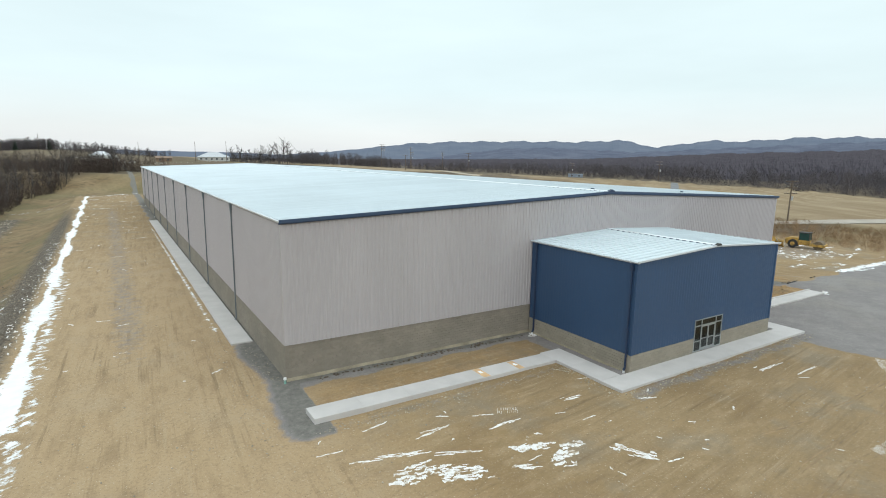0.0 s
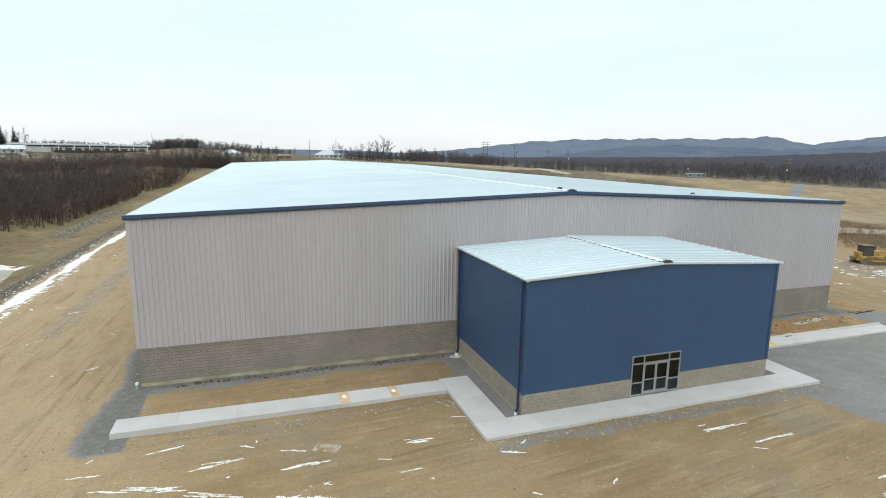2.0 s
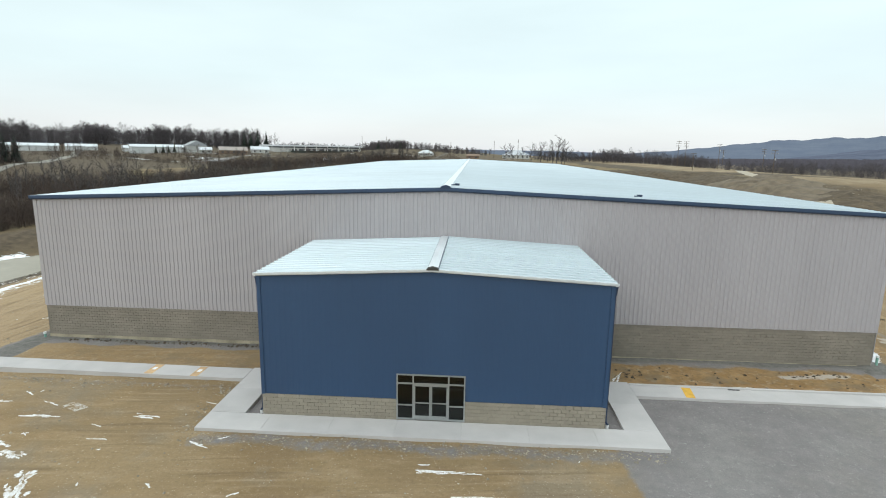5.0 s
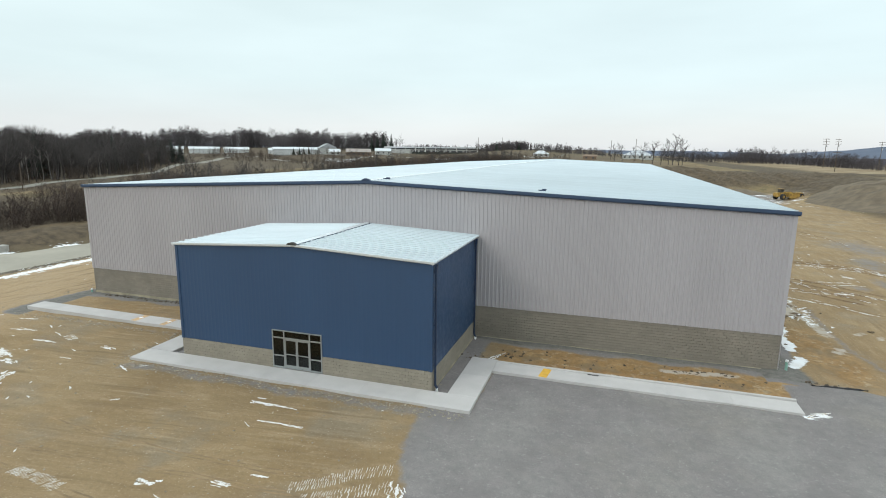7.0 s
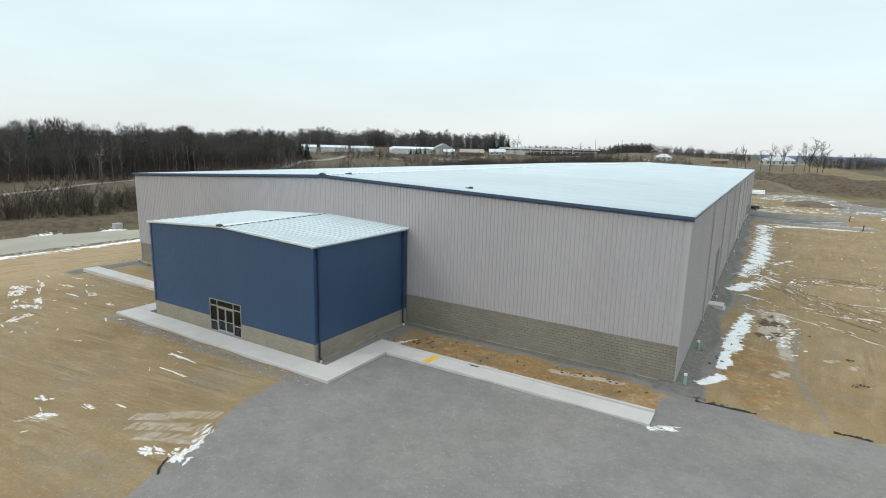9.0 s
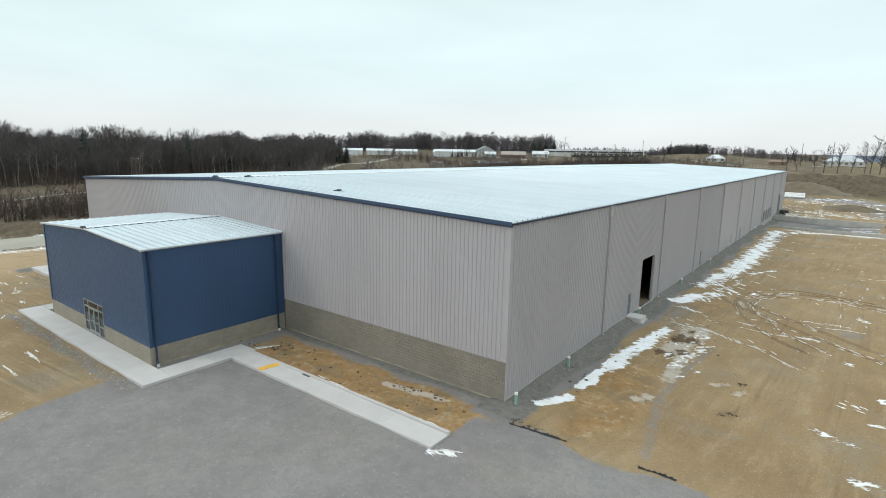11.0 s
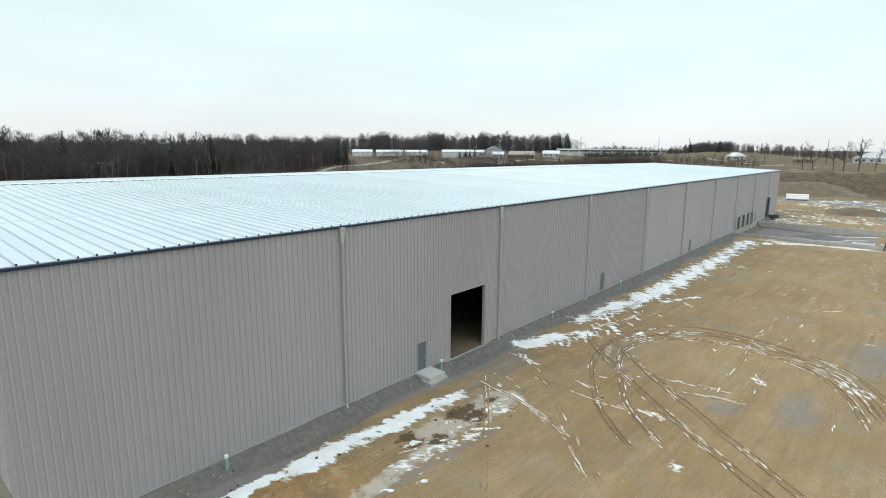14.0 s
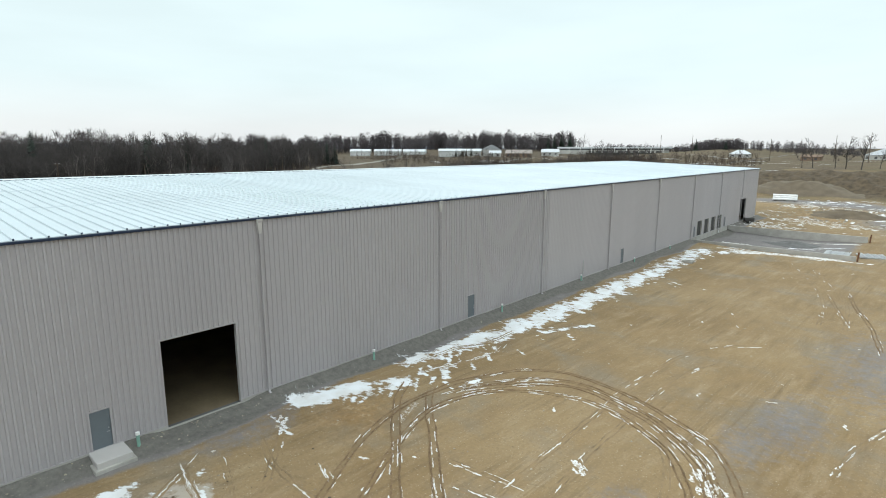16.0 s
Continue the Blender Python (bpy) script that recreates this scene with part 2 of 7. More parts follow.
dirt = mixed(nt, maths(nt, "MULTIPLY", patch, ranged(nt, n_drag_c, 0.58, 0.70, 0, 0.40)), dirt, (0.165, 0.115, 0.066))
dirt = mixed(nt, ranged(nt, n_fine, 0.52, 0.68, 0, 0.30), dirt, (0.125, 0.090, 0.054))
dirt = mixed(nt, ranged(nt, n_fine, 0.38, 0.28, 0, 0.40), dirt, (0.44, 0.365, 0.26))
n_peb = world_noise(nt, 11.0, 3, 0.7)
dirt = mixed(nt, ranged(nt, n_peb, 0.63, 0.70, 0, 0.85), dirt, (0.46, 0.40, 0.31))
dirt = mixed(nt, ranged(nt, n_peb, 0.37, 0.29, 0, 0.75), dirt, (0.10, 0.074, 0.046))
clay = mixed(nt, ranged(nt, n_mid, 0.35, 0.65, 0, 1), (0.240, 0.140, 0.056), (0.330, 0.212, 0.098))
clay = mixed(nt, ranged(nt, n_clod, 0.48, 0.62, 0, 0.45), clay, (0.150, 0.100, 0.055))
clay = mixed(nt, ranged(nt, n_ragged, 0.54, 0.66, 0, 0.8), clay, (0.37, 0.295, 0.195))
clay = mixed(nt, ranged(nt, world_noise(nt, 0.45, 4, 0.6), 0.5, 0.62, 0, 0.7), clay, (0.185, 0.135, 0.080))
clay = mixed(nt, ranged(nt, n_fine, 0.5, 0.7, 0, 0.35), clay, (0.12, 0.078, 0.042))
stone = mixed(nt, ranged(nt, n_mid, 0.35, 0.65, 0, 1), (0.190, 0.171, 0.166), (0.236, 0.213, 0.206))
stone = mixed(nt, ranged(nt, n_big, 0.52, 0.66, 0, 0.5), stone, (0.265, 0.240, 0.205))
stone = mixed(nt, ranged(nt, world_noise(nt, 0.22, 5, 0.65), 0.48, 0.66, 0, 0.55), stone, (0.275, 0.258, 0.24))
stone = mixed(nt, ranged(nt, n_clod, 0.45, 0.66, 0, 0.45), stone, (0.15, 0.148, 0.142))
stone = mixed(nt, ranged(nt, n_fine, 0.42, 0.30, 0, 0.7), stone, (0.335, 0.32, 0.30))
stone = mixed(nt, ranged(nt, n_grit, 0.4, 0.7, 0, 0.5), stone, (0.10, 0.10, 0.098))
grass = mixed(nt, ranged(nt, n_big, 0.35, 0.65, 0, 1), (0.150, 0.100, 0.050), (0.245, 0.172, 0.094))
grass = mixed(nt, ranged(nt, n_mid, 0.45, 0.66, 0, 0.8), grass, (0.082, 0.066, 0.036))
grass = mixed(nt, ranged(nt, world_noise(nt, 0.02, 5, 0.6), 0.5, 0.62, 0, 0.6), grass, (0.235, 0.185, 0.10))
grass = mixed(nt, ranged(nt, world_noise(nt, 0.06, 5, 0.6), 0.46, 0.60, 0, 0.6), grass, (0.135, 0.118, 0.056))
grass = mixed(nt, ranged(nt, n_fine, 0.5, 0.72, 0, 0.6), grass, (0.055, 0.042, 0.025))
n_strip = world_noise(nt, 1.0, 5, 0.65, (60.0, 9.0, 1), 62)
straw = mixed(nt, ranged(nt, n_strip, 0.38, 0.62, 0, 1), (0.195, 0.138, 0.078), (0.275, 0.214, 0.132))
straw = mixed(nt, ranged(nt, world_noise(nt, 0.05, 5, 0.65), 0.50, 0.64, 0, 0.6), straw, (0.185, 0.128, 0.070))
straw = mixed(nt, ranged(nt, n_mid, 0.5, 0.7, 0, 0.4), straw, (0.16, 0.115, 0.064))
rock = mixed(nt, ranged(nt, n_fine, 0.45, 0.68, 0, 1), (0.060, 0.046, 0.032), (0.23, 0.205, 0.17))
brown = mixed(nt, ranged(nt, n_mid, 0.35, 0.65, 0, 1), (0.060, 0.045, 0.030), (0.116, 0.087, 0.055))


def edge(name, soft, noise_amount):
    """Where a layer lies, with a ragged rim."""
    v = maths(nt, "ADD", layer(name), maths(nt, "MULTIPLY", maths(nt, "SUBTRACT", n_ragged, 0.5), noise_amount))
    return ranged(nt, v, 0.5 - soft, 0.5 + soft, 0, 1)


base = mixed(nt, edge("clay", 0.25, 0.9), dirt, clay)
base = mixed(nt, edge("grass", 0.3, 0.8), base, grass)
base = mixed(nt, edge("straw", 0.3, 0.8), base, straw)
base = mixed(nt, edge("brown", 0.3, 0.8), base, brown)
base = mixed(nt, edge("rock", 0.25, 0.9), base, rock)
base = mixed(nt, edge("gravel", 0.18, 0.9), base, stone)
# darker gravel in bands along the walls
dark_apron = mixed(nt, ranged(nt, n_clod, 0.35, 0.65, 0, 1), (0.115, 0.108, 0.098), (0.175, 0.165, 0.148))
dark_apron = mixed(nt, ranged(nt, n_fine, 0.36, 0.28, 0, 0.6), dark_apron, (0.28, 0.26, 0.22))
base = mixed(nt, edge("dark_apron", 0.2, 0.8), base, dark_apron)
base = mixed(nt, ranged(nt, layer("rut"), 0.15, 0.7, 0, 0.82), base, (0.088, 0.058, 0.033))
n_flake_a = world_noise(nt, 1.0, 5, 0.7, (1.5, 0.22, 1), -20)
n_flake_b = world_noise(nt, 1.0, 5, 0.7, (1.0, 0.5, 1), 30)
n_flake = mixed(nt, layer("lane"), n_flake_a, n_flake_b)
flake = maths(nt, "ADD", maths(nt, "MULTIPLY", maths(nt, "SUBTRACT", n_flake, 0.5), 1.7), maths(nt, "MULTIPLY", maths(nt, "SUBTRACT", n_ragged, 0.5), 0.9))
snow_mask = ranged(nt, maths(nt, "ADD", layer("snow"), flake), 0.46, 0.60, 0, 1)
base = mixed(nt, maths(nt, "MULTIPLY", edge("slush", 0.15, 1.6), 0.75), base, (0.44, 0.40, 0.345))
base = mixed(nt, edge("wet", 0.08, 1.3), base, (0.10, 0.065, 0.035))
dusty = ranged(nt, world_noise(nt, 0.9, 4, 0.6), 0.4, 0.7, 0, 0.5)
white = mixed(nt, dusty, (0.77, 0.79, 0.81), (0.56, 0.525, 0.475))
base = mixed(nt, snow_mask, base, white)
nt.links.new(base, p.inputs["Base Color"])
p.inputs["Roughness"].default_value = 0.93
p.inputs["Specular IOR Level"].default_value = 0.25
h = maths(nt, "ADD", maths(nt, "MULTIPLY", n_fine, 0.6), maths(nt, "MULTIPLY", n_grit, 0.25))
h = maths(nt, "ADD", h, maths(nt, "MULTIPLY", n_ragged, 0.8))
h = maths(nt, "ADD", h, maths(nt, "MULTIPLY", snow_mask, 0.7))
bumped(nt, p, h, 0.6, 0.10)


# ---- helpers for meshes ----
def part(name, bm, material, parent=None, label="", smooth=False):
    me = bpy.data.meshes.new(name)
    bm.to_mesh(me)
    bm.free()
    me.materials.append(material)
    if smooth:
        me.polygons.foreach_set("use_smooth", [True] * len(me.polygons))
    ob = new(name, me)
    ob.parent = parent
    if label:
        ob["label"] = label
    return ob


def piece(name, me, m, parent):
    """An object of its own on a shared mesh."""
    ob = new(name, me)
    ob.parent = parent
    ob.matrix_local = m
    return ob


def thing(name, label, category, at=None, kind="", group=""):
    ob = new(name)
    if at:
        ob.matrix_world = at
    return tagged(ob, label, category, group, kind)


def box(bm, x0, x1, y0, y1, z0, z1, m=None):
    vs = [bm.verts.new((x, y, z)) for z in (z0, z1) for y in (y0, y1) for x in (x0, x1)]
    if m is not None:
        for v in vs:
            v.co = m @ v.co
    for f in ((0, 2, 3, 1), (4, 5, 7, 6), (0, 1, 5, 4), (1, 3, 7, 5), (3, 2, 6, 7), (2, 0, 4, 6)):
        bm.faces.new([vs[i] for i in f])
    return vs


def boxes(*specs):
    bm = bmesh.new()
    for s in specs:
        box(bm, *s)
    return bm


def bev(bm, w, segs=1):
    bmesh.ops.bevel(bm, geom=bm.edges[:], offset=w, segments=segs, affect="EDGES")
    return bm


def prism(bm, outline, y0, y1):
    """An outline in x and z, drawn out along y."""
    a = [bm.verts.new((x, y0, z)) for x, z in outline]
    b = [bm.verts.new((x, y1, z)) for x, z in outline]
    n = len(outline)
    bm.faces.new(a)
    bm.faces.new(b[::-1])
    for i in range(n):
        bm.faces.new((a[i], b[i], b[(i + 1) % n], a[(i + 1) % n]))
    return bm


def tube(bm, p0, p1, r0, r1=None, n=10):
    p0, p1 = Vector(p0), Vector(p1)
    r1 = r0 if r1 is None else r1
    d = p1 - p0
    q = d.to_track_quat("Z", "Y").to_matrix()
    ring = [[bm.verts.new(p + q @ Vector((r * math.cos(2 * math.pi * i / n), r * math.sin(2 * math.pi * i / n), 0))) for i in range(n)] for p, r in ((p0, r0), (p1, r1))]
    for i in range(n):
        bm.faces.new((ring[0][i], ring[0][(i + 1) % n], ring[1][(i + 1) % n], ring[1][i]))
    bm.faces.new(ring[0][::-1])
    bm.faces.new(ring[1])
    return bm


def fix(bm):
    bmesh.ops.recalc_face_normals(bm, faces=bm.faces[:])
    return bm


def raw(name, verts, faces, material, parent=None):
    me = bpy.data.meshes.new(name)
    me.from_pydata(verts, [], faces)
    me.materials.append(material)
    ob = new(name, me)
    ob.parent = parent
    return ob


def ss(a, b, v):
    t = np.clip((v - a) / (b - a), 0, 1)
    return t * t * (3 - 2 * t)


# ---- the lie of the land ----
X0, X1, Y0, Y1 = 8.2, 68.35, 32.88, 182.9
EAVE, RIDGE, XM = 10.62, 11.79, 38.3
AX0, AX1, AY0 = 29.13, 47.43, 22.26
AEAVE, ARIDGE = 7.92, 8.37


def terrain(x, y):
    x, y = np.asarray(x, float), np.asarray(y, float)
    z = np.full(np.broadcast(x, y).shape, -0.1)
    yard = ss(66.8, 68.2, x) * ss(28, 37, y) * (1 - ss(190, 215, y)) * (1 - ss(108, 125, x))
    ramp = ss(56.2, 57.4, y) * ss(62.6, 61.6, y)
    z = z - yard * (0.25 - (0.42 - 0.14 * ramp) * ss(69.7, 68.3, x) + 0.3 * ss(70, 79, x))
    pit = ss(140.0, 140.4, y) * (1 - ss(161.1, 161.5, y)) * ss(68.0, 68.4, x) * (1 - ss(80, 96, x))
    z = z - 0.8 * pit
    fy = ss(-20, 10, y) * (1 - ss(190, 240, y))
    xf = np.clip(-38 + (y - 42) * 0.3, -46, -25)
    z = z - 3.1 * ss(0.8, 10.5, -7.7 - x) * fy
    z = z + 2.3 * ss(0, 9, xf - x) * fy
    z = z + 0.7 * ss(83, 95, y + 0.4 * (x + 18)) * ss(-13, -17, x) * fy
    z = z + 8.5 * ss(150, 400, -x + 0.12 * y)
    z = z + 1.5 * ss(186, 210, y) * ss(50, 58, x) * (1 - ss(84, 104, x))
    d2 = np.maximum(y - 232 + 5 * np.sin(x * 0.06), np.minimum(x - 118 + 4 * np.sin(y * 0.07), (y - 100) * 0.5))
    z = z + 6.3 * ss(-5, 26, d2) * (1 - 0.85 * ss(170, 300, x)) * (1 - 0.6 * ss(30, 110, -x))
    z = z + 6.0 * ss(290, 650, y) * (1 - ss(-20, 140, x))
    z = z + 4.6 * ss(355, 400, y) * ss(-250, -160, x) * ss(20, -60, x)
    z = z - 3.0 * ss(-250, -320, x) * ss(340, 390, y) * (1 - ss(430, 480, y))
    out = ss(6, 30, np.maximum(np.maximum(-12 - x, x - 106), np.maximum(y - 200, -20 - y)))
    z = z + out * (1 - 0.8 * ss(130, 170, x)) * (0.35 * np.sin(x * 0.11 + 1.3 * np.sin(y * 0.05)) * np.sin(y * 0.09 + 0.7) + 0.2 * np.sin(x * 0.31 + y * 0.23))
    bank = ss(-5, 8, d2) * (1 - ss(26, 45, d2)) * ss(20, 45, x)
    z = z + bank * (0.55 * np.sin(x * 0.43 + 1.7 * np.sin(y * 0.21)) * np.sin(y * 0.37) + 0.3 * np.sin(x * 1.1 + y * 0.8))
    near = 1 - out
    z = z + near * 0.02 * (np.sin(x * 1.1 + np.sin(y * 0.7)) + np.sin(y * 1.4 + np.sin(x * 0.9)))
    return z


def ground_at(x, y):
    return float(terrain(x, y))


def seg_dist(x, y, a, b, c, d):
    vx, vy = c - a, d - b
    t = np.clip(((x - a) * vx + (y - b) * vy) / (vx * vx + vy * vy + 1e-9), 0, 1)
    return np.hypot(x - a - t * vx, y - b - t * vy)


def lines_of(*runs):
    return np.unique(np.concatenate([np.arange(a, b, s) if s else np.sign(a if abs(a) > abs(b) else b) * np.geomspace(min(abs(a), abs(b)), max(abs(a), abs(b)), 26) for a, b, s in runs]))


gx = lines_of((-4500, -460, 0), (-460, -150, 10), (-150, -12, 3), (-12, 7, 0.5), (7, 24, 0.24), (24, 66, 0.5), (66, 94, 0.15), (94, 100, 0.35), (100, 132, 1.0), (132, 420, 7), (420, 4500, 0))
gy = lines_of((-2500, -40, 0), (-40, 4, 1.6), (4, 36, 0.31), (36, 52, 0.33), (52, 82, 0.17), (82, 110, 0.36), (110, 170, 0.72), (170, 290, 1.8), (290, 720, 7), (720, 4500, 0))
GX, GY = np.meshgrid(gx, gy)
GZ = terrain(GX, GY)

inside_x = (GX > X0) & (GX < X1)
# crushed stone: parking lot, aprons along the walls, yard patches
gravel = np.zeros_like(GX)
lot_west = np.interp(GY, [-10, 5, 9.7, 11.5, 13, 14.8, 16.6, 18.3, 21], [56, 52.2, 50.2, 49.8, 49.3, 48.4, 47.9, 47.7, 47.4])
gravel = np.maximum(gravel, ss(-0.5, 0.5, GX - lot_west) * ss(-0.4, 0.4, 26.4 - GY) * ss(-1, 1, 20.6 - GY + 50 * (GX > 50.1)))
gravel = np.maximum(gravel, ss(-0.4, 0.4, GX - 68.0) * ss(-0.5, 0.5, 31.0 + 0.5 * np.sin(GX * 0.9) - GY) * ss(130, 112, GX))
gravel = np.maximum(gravel, ss(-0.5, 0.5, GY - 31.55 - 0.2 * np.sin(GX * 1.3)) * (GY < Y0 + 1) * inside_x * (1 - 0.25 * (GX > 47)))
gravel = np.maximum(gravel, ss(-0.6, 0.6, 70.2 + 0.4 * np.sin(GY * 0.35) - GX) * (GX > X1 - 1) * (GY > Y0 - 2) * (GY < Y1 + 3))
gravel = np.maximum(gravel, ss(-0.6, 0.6, GX - 6.7 - 0.3 * np.sin(GY * 0.6) + 0.5 * np.exp(-((GY - 26) / 1.5) ** 2)) * (GX < X0 + 0.5) * ss(24.4, 25.6, GY) * (GY < Y1))
gravel = np.maximum(gravel, ss(-0.3, 0.3, GX - 27.6) * ss(-0.3, 0.3, AX0 + 0.5 - GX) * (GY > 21) * (GY < Y0))
gravel = np.maximum(gravel, ss(-0.3, 0.3, GX - AX1 + 0.5) * ss(-0.3, 0.3, 48.9 - GX) * (GY > 21) * (GY < Y0))
gravel = np.maximum(gravel, 0.50 * np.exp(-(np.hypot((GX - 70.8) / 2.6, (GY - 60.5) / 4.2)) ** 4))
for a, b, c, d in ((76.6, 32.5, 75.2, 39.7), (75.2, 39.7, 75.2, 45.0), (75.2, 45.0, 75.9, 52.0)):
    gravel = np.maximum(gravel, 0.50 * np.exp(-(seg_dist(GX, GY, a, b, c, d) / 0.55) ** 2))
gravel = np.maximum(gravel, 0.58 * np.exp(-(np.hypot((GX - 88.2) / 1.9, (GY - 66.5) / 5)) ** 2))
gravel = np.maximum(gravel, 0.55 * np.exp(-(np.hypot((GX - 84.6) / 1.5, (GY - 64.0) / 2.5)) ** 2))
gravel = np.maximum(gravel, 0.56 * np.exp(-(np.hypot((GX - 91.0) / 2.2, (GY - 77.5) / 4)) ** 2))
gravel = np.maximum(gravel, 0.58 * np.exp(-(np.hypot((GX - 92.2) / 2.8, (GY - 81.5) / 6)) ** 2))
gravel = np.maximum(gravel, 0.55 * np.exp(-(np.hypot((GX - 96) / 6, (GY - 95) / 14)) ** 2))
gravel = np.maximum(gravel, 1.0 * ss(139.8, 140.3, GY) * ss(161.9, 161.4, GY) * ss(68, 69, GX) * ss(92, 86, GX))
gravel = np.maximum(gravel, 0.60 * np.exp(-((GY - 19.8 + 0.2 * np.sin(GX)) / 0.75) ** 2) * ss(25.8, 26.6, GX) * ss(50, 49, GX))
gravel = np.maximum(gravel, 0.75 * np.exp(-((GY - 206 - 8 * np.sin(GX * 0.03)) / 9) ** 2) * ss(20, 50, GX) * ss(128, 112, GX))
gravel = np.maximum(gravel, 0.72 * np.exp(-(np.hypot((GX - 99) / 15, (GY - 192) / 17)) ** 4))
gravel = np.maximum(gravel, 0.45 * np.exp(-((GX + 0.2) / 2.2) ** 2) * ss(28, 50, GY) * ss(200, 150, GY))
gravel = np.maximum(gravel, 0.47 * np.exp(-(np.hypot((GX - 100) / 14, (GY - 46) / 11)) ** 4))
gravel = np.maximum(gravel, 0.40 * np.exp(-((GY - 25.6) / 0.5) ** 2) * ss(7, 8, GX) * ss(26, 25, GX))

# where the darker gravel lies: along the walls and at the corners
dark_apron = np.zeros_like(GX)
dark_apron = np.maximum(dark_apron, 0.95 * ss(-0.6, 0.6, 69.9 + 0.4 * np.sin(GY * 0.45) - GX) * (GX > X1 - 1) * (GY > Y0 - 1.5) * (GY < Y1 + 3))
dark_apron = np.maximum(dark_apron, 0.85 * ss(-0.4, 0.4, GY - 32.1 - 0.2 * np.sin(GX * 0.7)) * (GY < Y0 + 1) * inside_x)
dark_apron = np.maximum(dark_apron, 0.6 * np.exp(-(np.hypot((GX - 68.8) / 2.2, (GY - 31.8) / 1.4)) ** 2))
dark_apron = np.maximum(dark_apron, 0.9 * ss(-0.5, 0.5, GX - 7.0 - 0.3 * np.sin(GY * 0.6) + 0.5 * np.exp(-((GY - 26) / 1.5) ** 2)) * (GX < X0 + 0.5) * ss(24.6, 25.8, GY))
clay = np.zeros_like(GX)
clay = np.maximum(clay, 0.95 * ss(49, 51, GX) * ss(71, 69, GX) * ss(27.8, 28.4, GY) * ss(32.3, 31.3, GY))
clay = np.maximum(clay, 0.45 * ss(8, 10, GX) * ss(28, 26, GX) * ss(27.9, 28.4, GY) * ss(31.3, 30.6, GY))
clay = np.maximum(clay, 1.0 * np.exp(-(np.hypot((GX - 72.9) / 2.3, (GY - 38.5) / 7.5)) ** 4))
clay = np.maximum(clay, 0.6 * np.exp(-(np.hypot((GX - 73.5) / 3.4, (GY - 66) / 4)) ** 2))
clay = np.maximum(clay, 0.45 * np.exp(-(np.hypot((GX - 80) / 14, (GY - 190) / 14)) ** 2))

wet = 0.75 * np.exp(-(np.hypot((GX - 73.2) / 0.8, (GY - 52.5) / 1.8)) ** 2)
wet = np.maximum(wet, 0.7 * np.exp(-(np.hypot((GX - 73.6) / 0.6, (GY - 48.3) / 1.3)) ** 2))
for a, b, c, d in ((74.1, 52.8, 0.9, 1.5), (74.2, 49.6, 0.6, 0.9), (72.9, 48.4, 0.5, 1.1), (73.7, 55.0, 0.4, 0.8)):
    wet = np.maximum(wet, 0.75 * np.exp(-(np.hypot((GX - a) / c, (GY - b) / d)) ** 2))
slush = 0.75 * np.exp(-(seg_dist(GX, GY, 73.6, 49.5, 74.2, 56.0) / 1.2) ** 4)
for a, b, c, d, w, v in ((74.8, 43.5, 74.4, 49.5, 0.6, 0.7), (74.0, 39.3, 74.5, 40.2, 0.5, 0.7), (61.0, 30.4, 65.2, 30.8, 0.4, 0.75), (77.4, 45.0, 78.0, 45.6, 0.4, 0.6), (78.8, 44.4, 79.1, 45.0, 0.35, 0.6)):
    slush = np.maximum(slush, v * np.exp(-(seg_dist(GX, GY, a, b, c, d) / w) ** 4))
dull = ss(11, 20, GX) * ss(52, 47, GX) * ss(31, 27, GY)
pale = ss(15, 5, GX) * ss(140, 60, GY) * ss(-12, -6, GX)

lane = np.clip(ss(15, 3, GX) + ss(69, 70, GX), 0, 1)
out_w = ss(-9.0, -10.5, GX)
out_n = ss(214, 226, GY + 3 * np.sin(GX * 0.1))
out_e = ss(112, 122, GX) * ss(36, 48, GY) + ss(128, 140, GX)
out_s = ss(-25, -60, GY)
grass = np.clip(out_w + out_n + out_e + out_s, 0, 1)
slope_w = np.exp(-((GX + 13.5) / 2.6) ** 2) * ss(-10, 20, GY) * ss(230, 190, GY)
brown = 0.95 * ss(-5, 10, GY - 232) * ss(30, 12, GY - 250) * ss(20, 60, GX)
brown = np.maximum(brown, 0.95 * ss(-3, 5, GX - 118) * ss(165, 135, GX) * ss(45, 60, GY))
brown = np.maximum(brown, 0.9 * ss(-45, -60, GX) * ss(-110, -85, GX) * ss(90, 110, GY) * ss(300, 250, GY))
brown = np.maximum(brown, 0.8 * ss(-120, -140, GX))
brown = np.maximum(brown, 0.85 * ss(-29, -36, GX + 0.0 * GY) * ss(-125, -100, GX) * ss(92, 104, GY) * ss(310, 270, GY))
brown = np.maximum(brown, 0.7 * ss(10, 26, GY - 236 - 0.4 * GX) * ss(90, 60, GY - 236 - 0.4 * GX) * ss(-40, -20, GX) * ss(90, 70, GX))
brown = np.maximum(brown, 0.95 * ss(283, 300, GX + 12 * np.sin(GY * 0.03)))
brown = np.maximum(brown, 0.85 * ss(-40, -48, GX) * ss(120, 100, GY))
brown = np.maximum(brown, 0.62 * ss(250, 330, GY) * ss(130, 60, GX))
brown = np.maximum(brown, 0.9 * np.exp(-((GX + 42 - 0.25 * (GY - 50)) / 9) ** 2) * ss(5, 15, GY) * ss(110, 95, GY))
straw = ss(138, 160, GX)
rock = 0.95 * np.exp(-((GX + 9.2) / 1.5) ** 2) * ss(0, 20, GY) * ss(200, 120, GY)
rock = np.maximum(rock, 0.55 * np.exp(-((GX + 11.5) / 2.0) ** 2) * ss(30, 40, GY) * ss(90, 60, GY))
